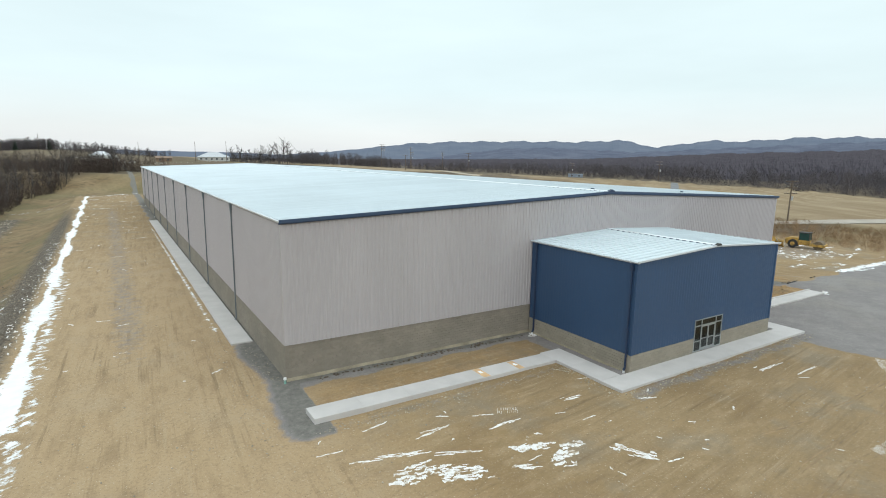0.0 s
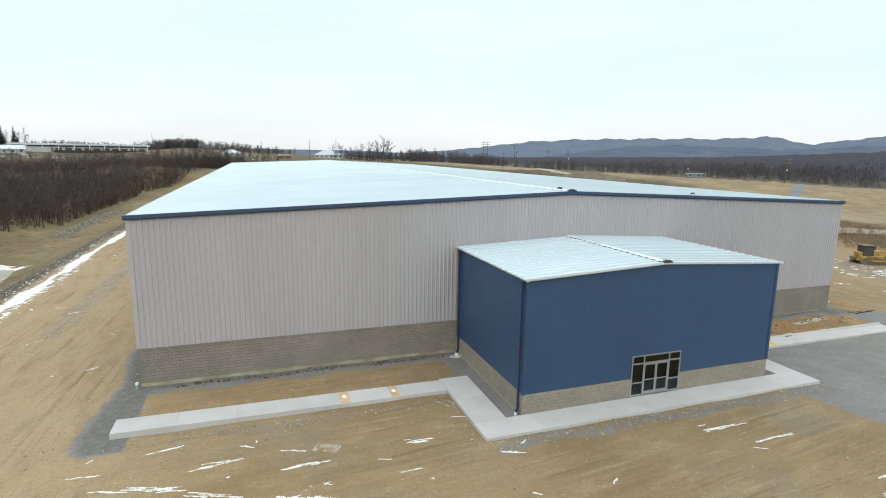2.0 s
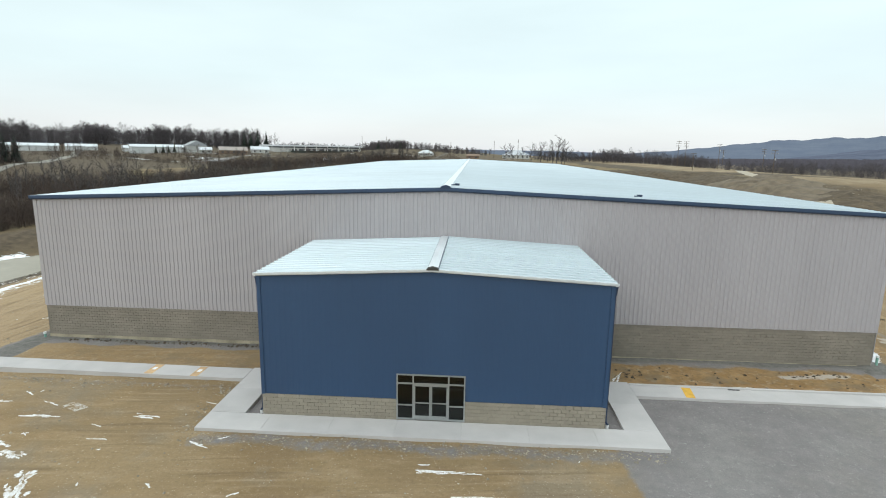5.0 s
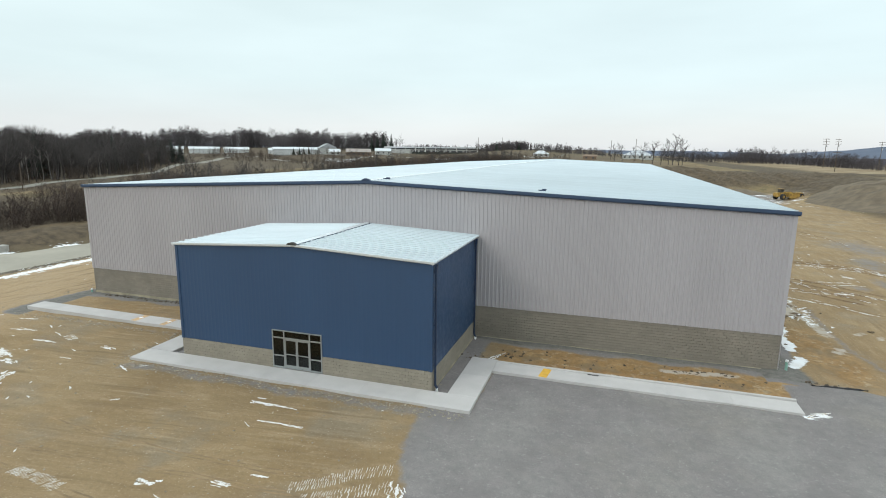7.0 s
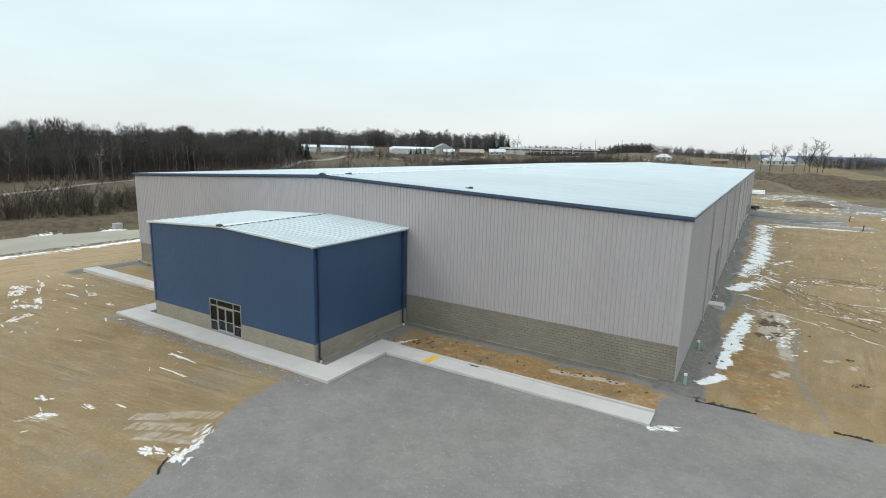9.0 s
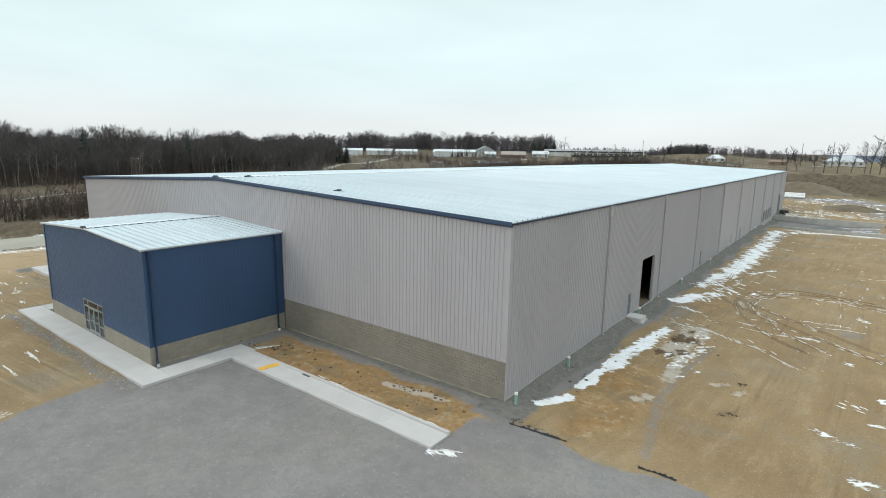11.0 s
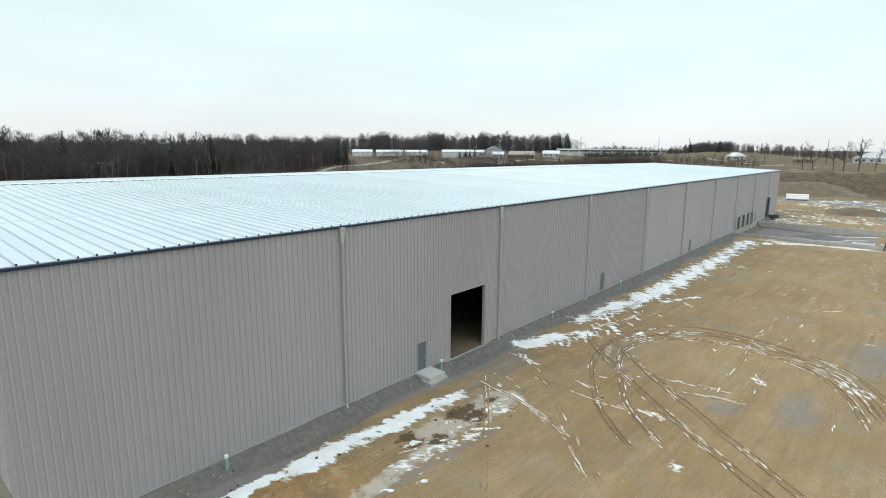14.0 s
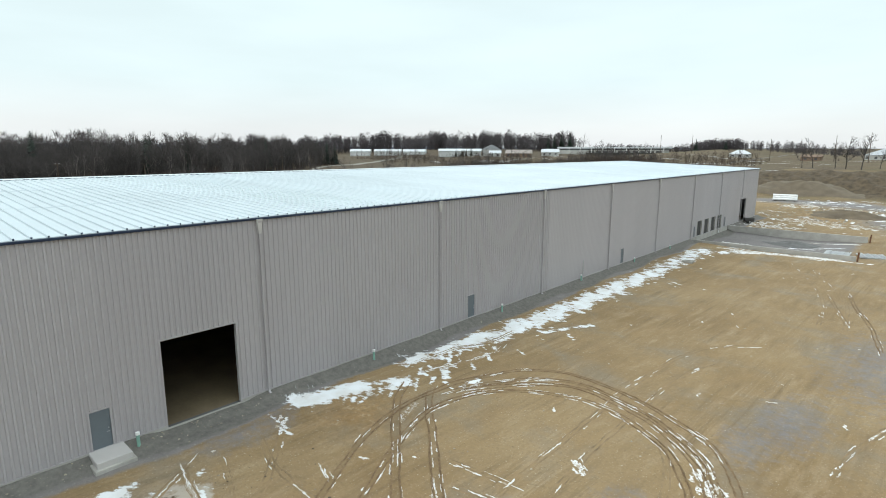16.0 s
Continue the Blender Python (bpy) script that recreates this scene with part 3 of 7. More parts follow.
rock = np.maximum(rock, 0.9 * np.exp(-(seg_dist(GX, GY, -21.5, 118, -22.0, 168) / 2.4) ** 4))
rock = np.maximum(rock, 0.7 * np.exp(-(np.hypot((GX - 130) / 9, (GY - 165) / 22)) ** 2))

# snow: the line along the road, the bands by the long wall, streaks and patches
snow = np.zeros_like(GX)


def streak(a, b, c, d, w, v=0.95):
    global snow
    snow = np.maximum(snow, 0.76 * v * np.exp(-(seg_dist(GX, GY, a, b, c, d) / (1.35 * w)) ** 2))


edge_x = -6.9 + 0.12 * np.sin(GY * 0.21) + 0.10 * np.sin(GY * 0.9)
line_w = 0.55 + 0.25 * np.sin(GY * 0.33 + 1)
snow = np.maximum(snow, 1.1 * np.exp(-((GX - edge_x) / line_w) ** 2) * ss(12, 20, GY) * ss(226, 214, GY))
snow = np.maximum(snow, 0.52 * np.exp(-((GX - edge_x - 1.0) / 0.8) ** 2) * ss(12, 20, GY) * ss(90, 70, GY))
snow = np.maximum(snow, 0.42 * np.exp(-((GX + 11.2) / 1.6) ** 2) * ss(34, 44, GY) * ss(80, 66, GY))
FLAKES = []  # thin leftovers of snow: x, y, run in x and y, half width
YARD = [(69.9, 34.6, 70.8, 36.4, 0.40, 1.35), (70.7, 38.4, 70.9, 42.5, 0.36, 1.3), (70.9, 42.5, 71.4, 48.0, 0.62, 1.4), (71.4, 48.0, 71.9, 54.0, 0.58, 1.35), (72.7, 54.8, 74.4, 57.0, 0.32, 0.75), (74.6, 46.0, 75.3, 51.0, 0.5, 0.62)]
YARD_NORTH = [(70.2, 64.4, 71.6, 68.2, 0.9, 1.15), (71.3, 67.5, 72.6, 70.4, 0.8, 1.1), (70.6, 72.5, 71.3, 78.0, 0.8, 1.1), (71.3, 78.0, 72.0, 84.0, 1.1, 1.15), (72.0, 84.0, 72.4, 95.0, 1.25, 1.15), (72.4, 95.0, 72.4, 112.0, 1.35, 1.15),
        (72.4, 112.0, 72.2, 133.0, 1.35), (71.6, 130.0, 78.0, 137.5, 1.1), (73.0, 139.2, 92.0, 138.6, 0.35), (70.4, 62.1, 73.0, 61.9, 0.16), (72.8, 57.1, 76.7, 55.7, 0.14), (74.2, 85.0, 76.2, 89.6, 0.36), (75.8, 72.6, 75.9, 74.2, 0.2)]
for row in YARD + YARD_NORTH:
    streak(*row)
rng = np.random.default_rng(5)
for k in range(60):
    cx, cy = rng.uniform(69.5, 108), rng.uniform(58, 165)
    if cy > 140 and cx < 92:
        continue
    FLAKES.append((cx, cy, rng.normal(0, 0.25), rng.normal(0.1, 0.35), rng.uniform(0.05, 0.13)))
for k in range(60):
    cx, cy = rng.uniform(7, 46), rng.uniform(5, 24.5)
    FLAKES.append((cx, cy, rng.normal(0.3, 0.5), rng.normal(-0.1, 0.2), rng.uniform(0.03, 0.10)))
for k in range(90):
    cx, cy = rng.uniform(-5.5, 5), rng.uniform(34, 215)
    FLAKES.append((cx, cy, rng.normal(0, 0.5), rng.normal(0, 0.3), rng.uniform(0.04, 0.13) * (1 + (cy > 120))))
for k in range(70):
    cx, cy = rng.uniform(60, 116), rng.uniform(186, 228)
    streak(cx, cy, cx + rng.normal(0, 3), cy + rng.normal(0, 0.8), rng.uniform(0.4, 1.1), 0.75)
for k in range(46):
    cx, cy = rng.uniform(84, 112), rng.uniform(30, 56)
    streak(cx, cy, cx + rng.normal(2, 2), cy + rng.normal(0, 0.7), rng.uniform(0.2, 0.5), 0.75)
for k in range(230):
    cx, cy = rng.uniform(69, 92), rng.uniform(163.5, 216)
    if rng.random() < ss(0, 20, abs(cy - 186 - 0.6 * (cx - 74))):
        continue
    streak(cx, cy, cx + rng.normal(0.4, 1.2), cy + rng.normal(0, 0.6), rng.uniform(0.14, 0.42), 0.85)
streak(69, 164, 80, 163.4, 0.6, 0.9)
for k in range(60):
    cx, cy = rng.uniform(84, 114), rng.uniform(168, 212)
    streak(cx, cy, cx + rng.normal(2.5, 1.5), cy + rng.normal(-0.6, 0.6), rng.uniform(0.15, 0.5), 0.85)
streak(70, 215, 95, 206, 0.5, 0.8)
for k in range(26):
    cx, cy = rng.uniform(-60, 70), rng.uniform(300, 450)
    streak(cx, cy, cx + rng.normal(12, 10), cy + rng.normal(0, 5), rng.uniform(1.5, 3.5), 0.72)
for k in range(44):
    cx, cy = rng.uniform(-330, -60), rng.uniform(345, 450)
    streak(cx, cy, cx + rng.normal(14, 10), cy + rng.normal(6, 5), rng.uniform(1.5, 3.5), 0.72)
for a in range(5):
    streak(72 + 3 * a, 143 + 2.5 * a, 75 + 3 * a, 143.6 + 2.5 * a, 0.8, 0.75)
streak(-10, 222, 22, 218, 0.7, 0.7)
for k in range(40):
    cx, cy = rng.uniform(-8, 14), rng.uniform(165, 224)
    streak(cx, cy, cx + rng.normal(0, 2.5), cy + rng.normal(0, 0.5), rng.uniform(0.2, 0.5), 0.75)
streak(68.2, 26.2, 69.2, 26.6, 0.25)
streak(-17.6, 88, -24, 92, 0.7, 1.3)
streak(-17.4, 52, -17.2, 88, 0.5, 1.15)
streak(-6, 214, 8, 226, 0.7, 0.8)
streak(86, 31.5, 130, 30, 0.9)
streak(-45, 22, -38, 45, 0.8, 1.4)
streak(-38, 45, -27, 81, 0.7, 1.4)
streak(5.9, 46, 6.2, 130, 0.2, 0.8)
streak(-23, 182, -13, 196, 2.2, 0.5)

near_zone = ss(69.5, 70.2, GX) * ss(78, 76.5, GX) * ss(33, 35, GY) * ss(63, 60, GY)
snow = snow * (1 - near_zone * (0.10 - 0.26 * np.sin(GY * 0.83 + 1.2 * np.sin(GY * 0.31)) * np.sin(GX * 1.3 + GY * 0.4)))
for k in range(46):
    cx, cy = rng.normal(74.7, 0.6), rng.uniform(44.5, 56)
    streak(cx, cy, cx + rng.normal(0.2, 0.2), cy + rng.uniform(0.3, 1.3), rng.uniform(0.08, 0.2), 0.72)
band_zone = ss(69.5, 70.2, GX) * ss(78, 76.5, GX) * ss(64, 70, GY) * ss(137, 134, GY)
ripple = np.sin(2.3 * GX + 1.5 * GY + 1.2 * np.sin(0.5 * GY)) * 0.5 + np.sin(1.1 * GX - 2.9 * GY) * 0.25
snow = snow * (1 - band_zone) + band_zone * np.clip(snow * (0.86 + 0.34 * ripple), 0, 1)
for k in range(90):
    cy = rng.uniform(66, 134)
    cx = 71.2 + 0.012 * (cy - 66) + abs(rng.normal(0.6, 1.3))
    streak(cx, cy, cx + rng.uniform(0.4, 1.3), cy - rng.uniform(0.2, 1.0), rng.uniform(0.08, 0.2), 0.9)

# the curved and straight runs of wheel ruts in the yard
rut = np.zeros_like(GX)


def smooth_run(pts):
    p = np.array([pts[0], *pts, pts[-1]], float)
    out = []
    for i in range(1, len(p) - 2):
        for u in np.arange(0, 1, 0.2):
            a, b, c, d = p[i - 1], p[i], p[i + 1], p[i + 2]
            out.append(0.5 * (2 * b + (c - a) * u + (2 * a - 5 * b + 4 * c - d) * u * u + (3 * b - a - 3 * c + d) * u ** 3))
    out.append(p[-1])
    return np.array(out)


RUTS = []  # smoothed run, broken snow beside it, strength


def rut_run(pts, flake=0.7, dark=1.0, twin=0.30):
    """A wheel track along a curve: a stain of churned soil here; its grooves and berms are laid on the ground below."""
    q = smooth_run(pts)
    i0, i1 = np.searchsorted(gy, (q[:, 1].min() - 1.2, q[:, 1].max() + 1.2))
    j0, j1 = np.searchsorted(gx, (q[:, 0].min() - 1.2, q[:, 0].max() + 1.2))
    x, y = GX[i0:i1, j0:j1], GY[i0:i1, j0:j1]
    best = np.full(x.shape, 99.0)
    for (a, b), (c, e) in zip(q, q[1:]):
        best = np.minimum(best, seg_dist(x, y, a, b, c, e))
    rut[i0:i1, j0:j1] = np.maximum(rut[i0:i1, j0:j1], 0.27 * dark * np.exp(-(best / 0.34) ** 2))
    RUTS.append((q, flake, dark, twin))


# the turning circle of a truck, its way in and out, and fainter passes
CIRCLE_IN = [(83.6, 57.0), (81.7, 58.6), (80.1, 60.5), (78.6, 63.1), (77.0, 66.6), (76.4, 69.4), (76.9, 72.1), (78.2, 74.3), (80.3, 75.6), (82.4, 76.3), (84.4, 76.1), (86.4, 75.2), (88.2, 74.0), (89.5, 72.2), (90.2, 71.0), (90.8, 69.5), (91.7, 66.0)]
CIRCLE_OUT = [(82.6, 55.4), (80.6, 57.1), (78.7, 59.3), (77.2, 61.8), (75.8, 64.7), (75.0, 67.6), (74.9, 70.5), (75.4, 73.4), (77.0, 77.2), (79.4, 79.2), (82.5, 79.0), (85.3, 78.4), (87.6, 77.2), (89.6, 76.2), (90.9, 74.4), (92.0, 72.1), (93.0, 69.5)]
for f, flake, dark in ((0.0, 0.95, 0.8), (0.40, 0.8, 0.7), (0.62, 0.85, 0.9), (1.0, 0.35, 1.0)):
    rut_run([(a + (c - a) * f, b + (d - b) * f) for (a, b), (c, d) in zip(CIRCLE_IN, CIRCLE_OUT)][6 if 0 < f < 1 else 0:], flake, dark)
rut_run([(72.6, 70.9), (74.3, 68.3), (77.2, 65.5), (80.2, 62.7), (82.4, 60.7), (84.4, 59.1), (88.0, 56.2), (92.0, 53.0)], 0.75, 1.0, 0.42)
rut_run([(74.2, 71.6), (75.6, 69.7), (79.0, 66.5), (81.6, 64.0), (83.4, 62.5), (85.7, 60.3), (89.0, 57.4), (93.0, 54.2)], 0.6, 1.0, 0.42)
for run, flake, dark in (([(88.3, 94.0), (86.4, 92.2), (84.8, 89.5), (84.1, 85.8), (83.7, 78.8), (83.8, 71.2), (83.9, 64.0)], 0.3, 0.45), ([(87.0, 89.0), (85.8, 85.2), (85.4, 77.9), (85.4, 70.3), (85.8, 66.7)], 0.2, 0.4),
                         ([(79.4, 65.6), (81.4, 66.1), (83.0, 66.3), (84.5, 66.4)], 0.75, 0.5), ([(81.1, 64.2), (82.7, 64.7), (84.1, 65.0), (85.7, 65.5)], 0.7, 0.5), ([(87.4, 75.0), (88.5, 73.0), (89.4, 70.4), (89.9, 67.3), (90.1, 64.5)], 0.15, 0.4),
                         ([(71.4, 60.8), (74.5, 59.9), (76.8, 59.7), (80.3, 59.9)], 0.4, 0.4), ([(71.3, 56.8), (73.6, 56.4), (76.6, 55.7), (80.0, 54.0)], 0.8, 0.5), ([(72.2, 58.5), (74.8, 57.7), (76.7, 56.6), (78.4, 55.0), (82.0, 51.5)], 0.35, 0.4),
                         ([(91.6, 118.0), (92.6, 112.0), (94.1, 105.9), (95.4, 98.0)], 0.4, 0.7), ([(89.9, 116.5), (91.1, 111.0), (92.9, 103.5)], 0.3, 0.6), ([(94.6, 77.0), (95.2, 80.2), (96.3, 84.2), (98.0, 87.0)], 0.95, 0.4),
                         ([(70.9, 72.4), (71.4, 77.0), (72.4, 80.0), (72.2, 84.0)], 0.9, 0.4), ([(72.2, 71.4), (73.2, 75.0), (74.0, 78.5), (73.0, 82.0)], 0.9, 0.4), ([(71.5, 57.5), (75.0, 52.8), (79.0, 47.0)], 0.15, 0.35),
                         ([(72.0, 62.0), (76.0, 58.5), (83.0, 51.0)], 0.2, 0.35), ([(84.0, 132.0), (87.5, 121.5), (90.0, 112.0), (90.8, 102.0)], 0.15, 0.4), ([(85.9, 132.0), (89.4, 121.5), (91.9, 112.0), (92.7, 102.0)], 0.15, 0.4),
                         ([(28.0, 13.2), (36.0, 12.4), (44.0, 12.6), (48.0, 13.6)], 0.0, 0.35), ([(26.0, 10.2), (34.0, 10.6), (42.0, 11.2), (47.0, 11.6)], 0.0, 0.35), ([(20.0, 8.0), (30.0, 9.0), (38.0, 8.4), (46.0, 9.4)], 0.0, 0.35)):
    rut_run(run, flake, dark, 0.26)

nxs, nys = len(gx), len(gy)
ids = np.arange(nxs * nys).reshape(nys, nxs)
quads = np.stack([ids[:-1, :-1], ids[:-1, 1:], ids[1:, 1:], ids[1:, :-1]], -1).reshape(-1, 4)
gm = bpy.data.meshes.new("ground")
gm.vertices.add(nxs * nys)
gm.vertices.foreach_set("co", np.stack([GX, GY, GZ], -1).astype(np.float32).ravel())
gm.loops.add(quads.size)
gm.loops.foreach_set("vertex_index", quads.astype(np.int32).ravel())
gm.polygons.add(len(quads))
gm.polygons.foreach_set("loop_start", np.arange(0, quads.size, 4, dtype=np.int32))
gm.polygons.foreach_set("use_smooth", np.ones(len(quads), dtype=bool))
gm.update(calc_edges=True)
gm.validate()
for name, values in (("gravel", gravel), ("dark_apron", dark_apron), ("lane", lane), ("clay", clay), ("wet", wet), ("pale", pale), ("dull", dull), ("slush", slush), ("grass", grass), ("brown", brown), ("straw", straw), ("rock", rock), ("snow", snow), ("rut", rut)):
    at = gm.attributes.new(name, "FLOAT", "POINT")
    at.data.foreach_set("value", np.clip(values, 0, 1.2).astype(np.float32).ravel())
gm.materials.append(GROUND)
tagged(new("ground", gm), "graded brown dirt, crushed stone and dry grass with melting snow", "ground", kind="structure")


# ---- the warehouse: ribbed grey steel on a block base, low gable roof of standing seams ----
warehouse = thing("warehouse", "long ribbed grey steel warehouse on a grey block base", "building", pose(XM, Y0, 0))
INV = Matrix.Translation((-XM, -Y0, 0))


def shell(name, bm, material, label="", parent=None, smooth=False):
    """A part of the warehouse given in world coordinates."""
    bm.transform(INV)
    return part(name, bm, material, parent or warehouse, label, smooth)


panel_cache = {}


def panel_mesh(key, width, low, high0, high1, material, pitch=0.3048):
    """A ribbed sheet in local x and z, facing -y; its top runs from high0 to high1."""
    k = (key, round(width, 3), round(low, 2), round(high0, 2), round(high1, 2))
    if k in panel_cache:
        return panel_cache[k]
    rib = 0.014 if key == "rightfar" else 0.005 if key == "annex" else 0.006 if key == "annexside" else 0.058 if key == "right" else 0.040
    us, hs = [0.0], [0.0]
    n = max(1, round(width / pitch))
    for i in range(n):
        c = (i + 0.5) * width / n
        for du, h in ((-0.074, 0), (-0.040, rib), (0.040, rib), (0.074, 0)):
            us.append(c + du)
            hs.append(h)
    us.append(width)
    hs.append(0.0)
    verts, faces = [], []
    for u, h in zip(us, hs):
        top = high0 + (high1 - high0) * u / width
        verts += [(u, -h, low), (u, -h, top), (u, 0.02, low), (u, 0.02, top)]
    for i in range(len(us) - 1):
        a, b = 4 * i, 4 * i + 4
        faces += [(a, b, b + 1, a + 1), (a + 2, b + 2, b, a)]
    me = bpy.data.meshes.new("wall_panel")
    me.from_pydata(verts, [], faces)
    me.materials.append(material)
    panel_cache[k] = me
    return me


def clad(parent, inv, origin, turn, length, low, high, material, key, gable=None, gaps=()):
    """Ribbed sheets along a wall. gable(u): the height of the top. gaps: (u0, u1, z0, z1) openings."""
    cuts = sorted({0.0, length, *(g[0] for g in gaps), *(g[1] for g in gaps)})
    m0 = inv @ Matrix.Translation(origin) @ pose(0, 0, 0, 0, 0, turn)
    for a, b in zip(cuts, cuts[1:]):
        n = max(1, round((b - a) / 0.9144))
        w = (b - a) / n
        here = [g for g in gaps if g[0] <= a + 0.01 and g[1] >= b - 0.01]
        for i in range(n):
            u = a + i * w
            t0, t1 = (gable(u), gable(u + w)) if gable else (high, high)
            spans = [(low, t0, t1)]
            for g in here:
                spans = [(g[3], t0, t1)] + ([(low, g[2], g[2])] if g[2] > low + 0.02 else [])
            for lo, h0, h1 in spans:
                piece("wall_panel", panel_mesh("rightfar" if key == "right" and u > 62 else key, w, lo, h0, h1, material), m0 @ Matrix.Translation((u, 0, 0)), parent)


block_meshes = {}


def block_mesh(length, height, material, depth=0.06):
    k = (round(length, 3), round(height, 3), material.name)
    if k not in block_meshes:
        bm = bmesh.new()
        a = [bm.verts.new(v) for v in ((0, 0, 0), (length, 0, 0), (length, 0, height), (0, 0, height))]
        e = 0.004
        b = [bm.verts.new(v) for v in ((e, -depth, e), (length - e, -depth, e), (length - e, -depth, height - e), (e, -depth, height - e))]
        bm.faces.new(b)
        for i in range(4):
            bm.faces.new((a[i], a[(i + 1) % 4], b[(i + 1) % 4], b[i]))
        me = bpy.data.meshes.new("block")
        bm.to_mesh(me)
        bm.free()
        me.materials.append(material)
        block_meshes[k] = me
    return block_meshes[k]


def block_wall(parent, inv, origin, turn, length, low, courses, material, singles, key):
    """Running-bond blocks: those of the stretch singles=(u0, u1) are objects, the rest one joined mesh."""
    m0 = inv @ Matrix.Translation(origin) @ pose(0, 0, 0, 0, 0, turn)
    verts, faces = [], []
    hgt, joint, full = 0.2032, 0.007, 0.4064
    for c in range(courses):
        u = 0.0
        first = True
        while u < length - 0.02:
            w = full / 2 if (first and c % 2) else full
            w = min(w, length - u)
            first = False
            z = low + c * hgt
            me = block_mesh(w - joint, hgt - joint, material)
            if singles and singles[0] <= u < singles[1]:
                piece("block", me, m0 @ Matrix.Translation((u + joint / 2, 0, z + joint / 2)), parent)
            else:
                k = len(verts)
                mm = m0 @ Matrix.Translation((u + joint / 2, 0, z + joint / 2))
                verts += [tuple(mm @ v.co) for v in me.vertices]
                faces += [tuple(k + i for i in f.vertices) for f in me.polygons]
            u += w
    if verts:
        tagged(raw("blockwork", verts, faces, material, parent), kind="stuff")


slope = (RIDGE - EAVE) / (X1 - XM)


def top_z(x):
    return RIDGE - slope * abs(x - XM)


CMU = 2.39
# front
front = shell("front_wall", fix(prism(bmesh.new(), [(X0 + 0.12, -0.6), (X1 - 0.12, -0.6), (X1 - 0.12, top_z(X1) - 0.1), (XM, RIDGE - 0.1), (X0 + 0.12, top_z(X0) - 0.1)], Y0 + 0.08, Y0 + 0.25)), MORTAR)
clad(front, INV, (X0, Y0, 0), 0, X1 - X0, CMU + 0.02, 0, WALL, "front", gable=lambda u: top_z(X0 + u) - 0.12)
block_wall(front, INV, (X0 + 0.05, Y0 + 0.08, 0), 0, AX0 - X0 - 0.05, CMU - 12 * 0.2032, 12, BLOCK, (12.0, 20.93), "fl")
block_wall(front, INV, (AX1, Y0 + 0.08, 0), 0, X1 - AX1, CMU - 12 * 0.2032, 12, BLOCK, None, "fr")
shell("drip_edge", boxes((X0 - 0.01, X1 + 0.02, Y0 - 0.04, Y0 + 0.03, CMU + 0.0, CMU + 0.03)), WALL_TRIM, "", front)
shell("footing", boxes((X0 + 0.05, AX0, Y0 - 0.07, Y0 + 0.06, -0.5, 0.12)), FOOTING, "", front)
shell("footing", boxes((AX1, X1 - 0.05, Y0 - 0.05, Y0 + 0.06, -0.5, -0.06)), FOOTING, "", front)
# left side
left = shell("left_wall", boxes((X0 + 0.08, X0 + 0.25, Y0 + 0.25, Y1, -0.6, EAVE - 0.1)), MORTAR)
clad(left, INV, (X0, Y1, 0), -90, Y1 - Y0, CMU + 0.02, EAVE - 0.12, WALL, "left")
block_wall(left, INV, (X0 + 0.08, Y1, 0), -90, Y1 - Y0, CMU - 12 * 0.2032, 12, BLOCK, None, "l")
shell("drip_edge", boxes((X0 - 0.04, X0 + 0.03, Y0 + 0.03, Y1, CMU + 0.0, CMU + 0.03)), WALL_TRIM, "", left)
# right side with its openings: (y0, y1, z0, z1)
BASE = 0.17
OPEN = [(54.0, 55.0, -0.05, 2.17), (57.4, 61.55, 0.0, 4.82), (82.0, 83.05, -0.1, 2.17), (112.6, 113.55, -0.1, 2.1), (140.9, 141.75, -0.08, 2.05), (142.65, 145.1, 0.05, 2.72),
        (146.5, 148.95, 0.05, 2.72), (150.4, 152.9, 0.05, 2.72), (154.15, 156.7, 0.05, 2.72), (158.5, 159.4, -0.08, 2.05), (169.3, 174.0, 0.0, 4.74)]
solid, y = [], Y0 + 0.25
for a, b, z0, z1 in OPEN:
    solid.append((X1 - 0.25, X1 - 0.03, y, a, -0.9, EAVE - 0.1))
    solid.append((X1 - 0.25, X1 - 0.03, a, b, z1, EAVE - 0.1))
    solid.append((X1 - 0.25, X1 - 0.03, a, b, -0.9, z0 - 0.01))
    y = b
solid.append((X1 - 0.25, X1 - 0.03, y, Y1, -0.9, EAVE - 0.1))
low_walls, y = [], Y0
for a, b in ((57.4, 61.55), (169.9, 173.9)):
    low_walls.append((X1 - 0.02, X1 + 0.045, y, a, -0.012, BASE - 0.042))
    y = b
low_walls.append((X1 - 0.02, X1 + 0.045, y, Y1, -0.012, BASE - 0.042))
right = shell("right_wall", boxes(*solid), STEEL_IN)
clad(right, INV, (X1, Y0, 0), 90, Y1 - Y0, BASE, EAVE - 0.12, WALL, "right", gaps=[(a - Y0, b - Y0, z0, z1) for a, b, z0, z1 in OPEN])
shell("base_trim", boxes((X1 - 0.02, X1 + 0.06, Y0 - 0.02, 57.4, BASE - 0.04, BASE + 0.0), (X1 - 0.02, X1 + 0.06, 61.55, 169.9, BASE - 0.05, BASE + 0.0), (X1 - 0.02, X1 + 0.06, 173.9, Y1, BASE - 0.05, BASE + 0.0)), WALL_TRIM, "", right)
for spec in low_walls:
    shell("foundation_kerb", boxes(spec), CONCRETE_SIDE, "", right)
shell("foundation", boxes((X1 - 0.2, X1 + 0.05, Y0 + 0.0, 141.9, -1.3, -0.012), (X1 - 0.2, X1 + 0.07, 142.0, 157.5, -1.5, BASE - 0.042), (X1 - 0.2, X1 + 0.05, 157.6, Y1, -1.3, -0.012)), CONCRETE_SIDE, "", right)
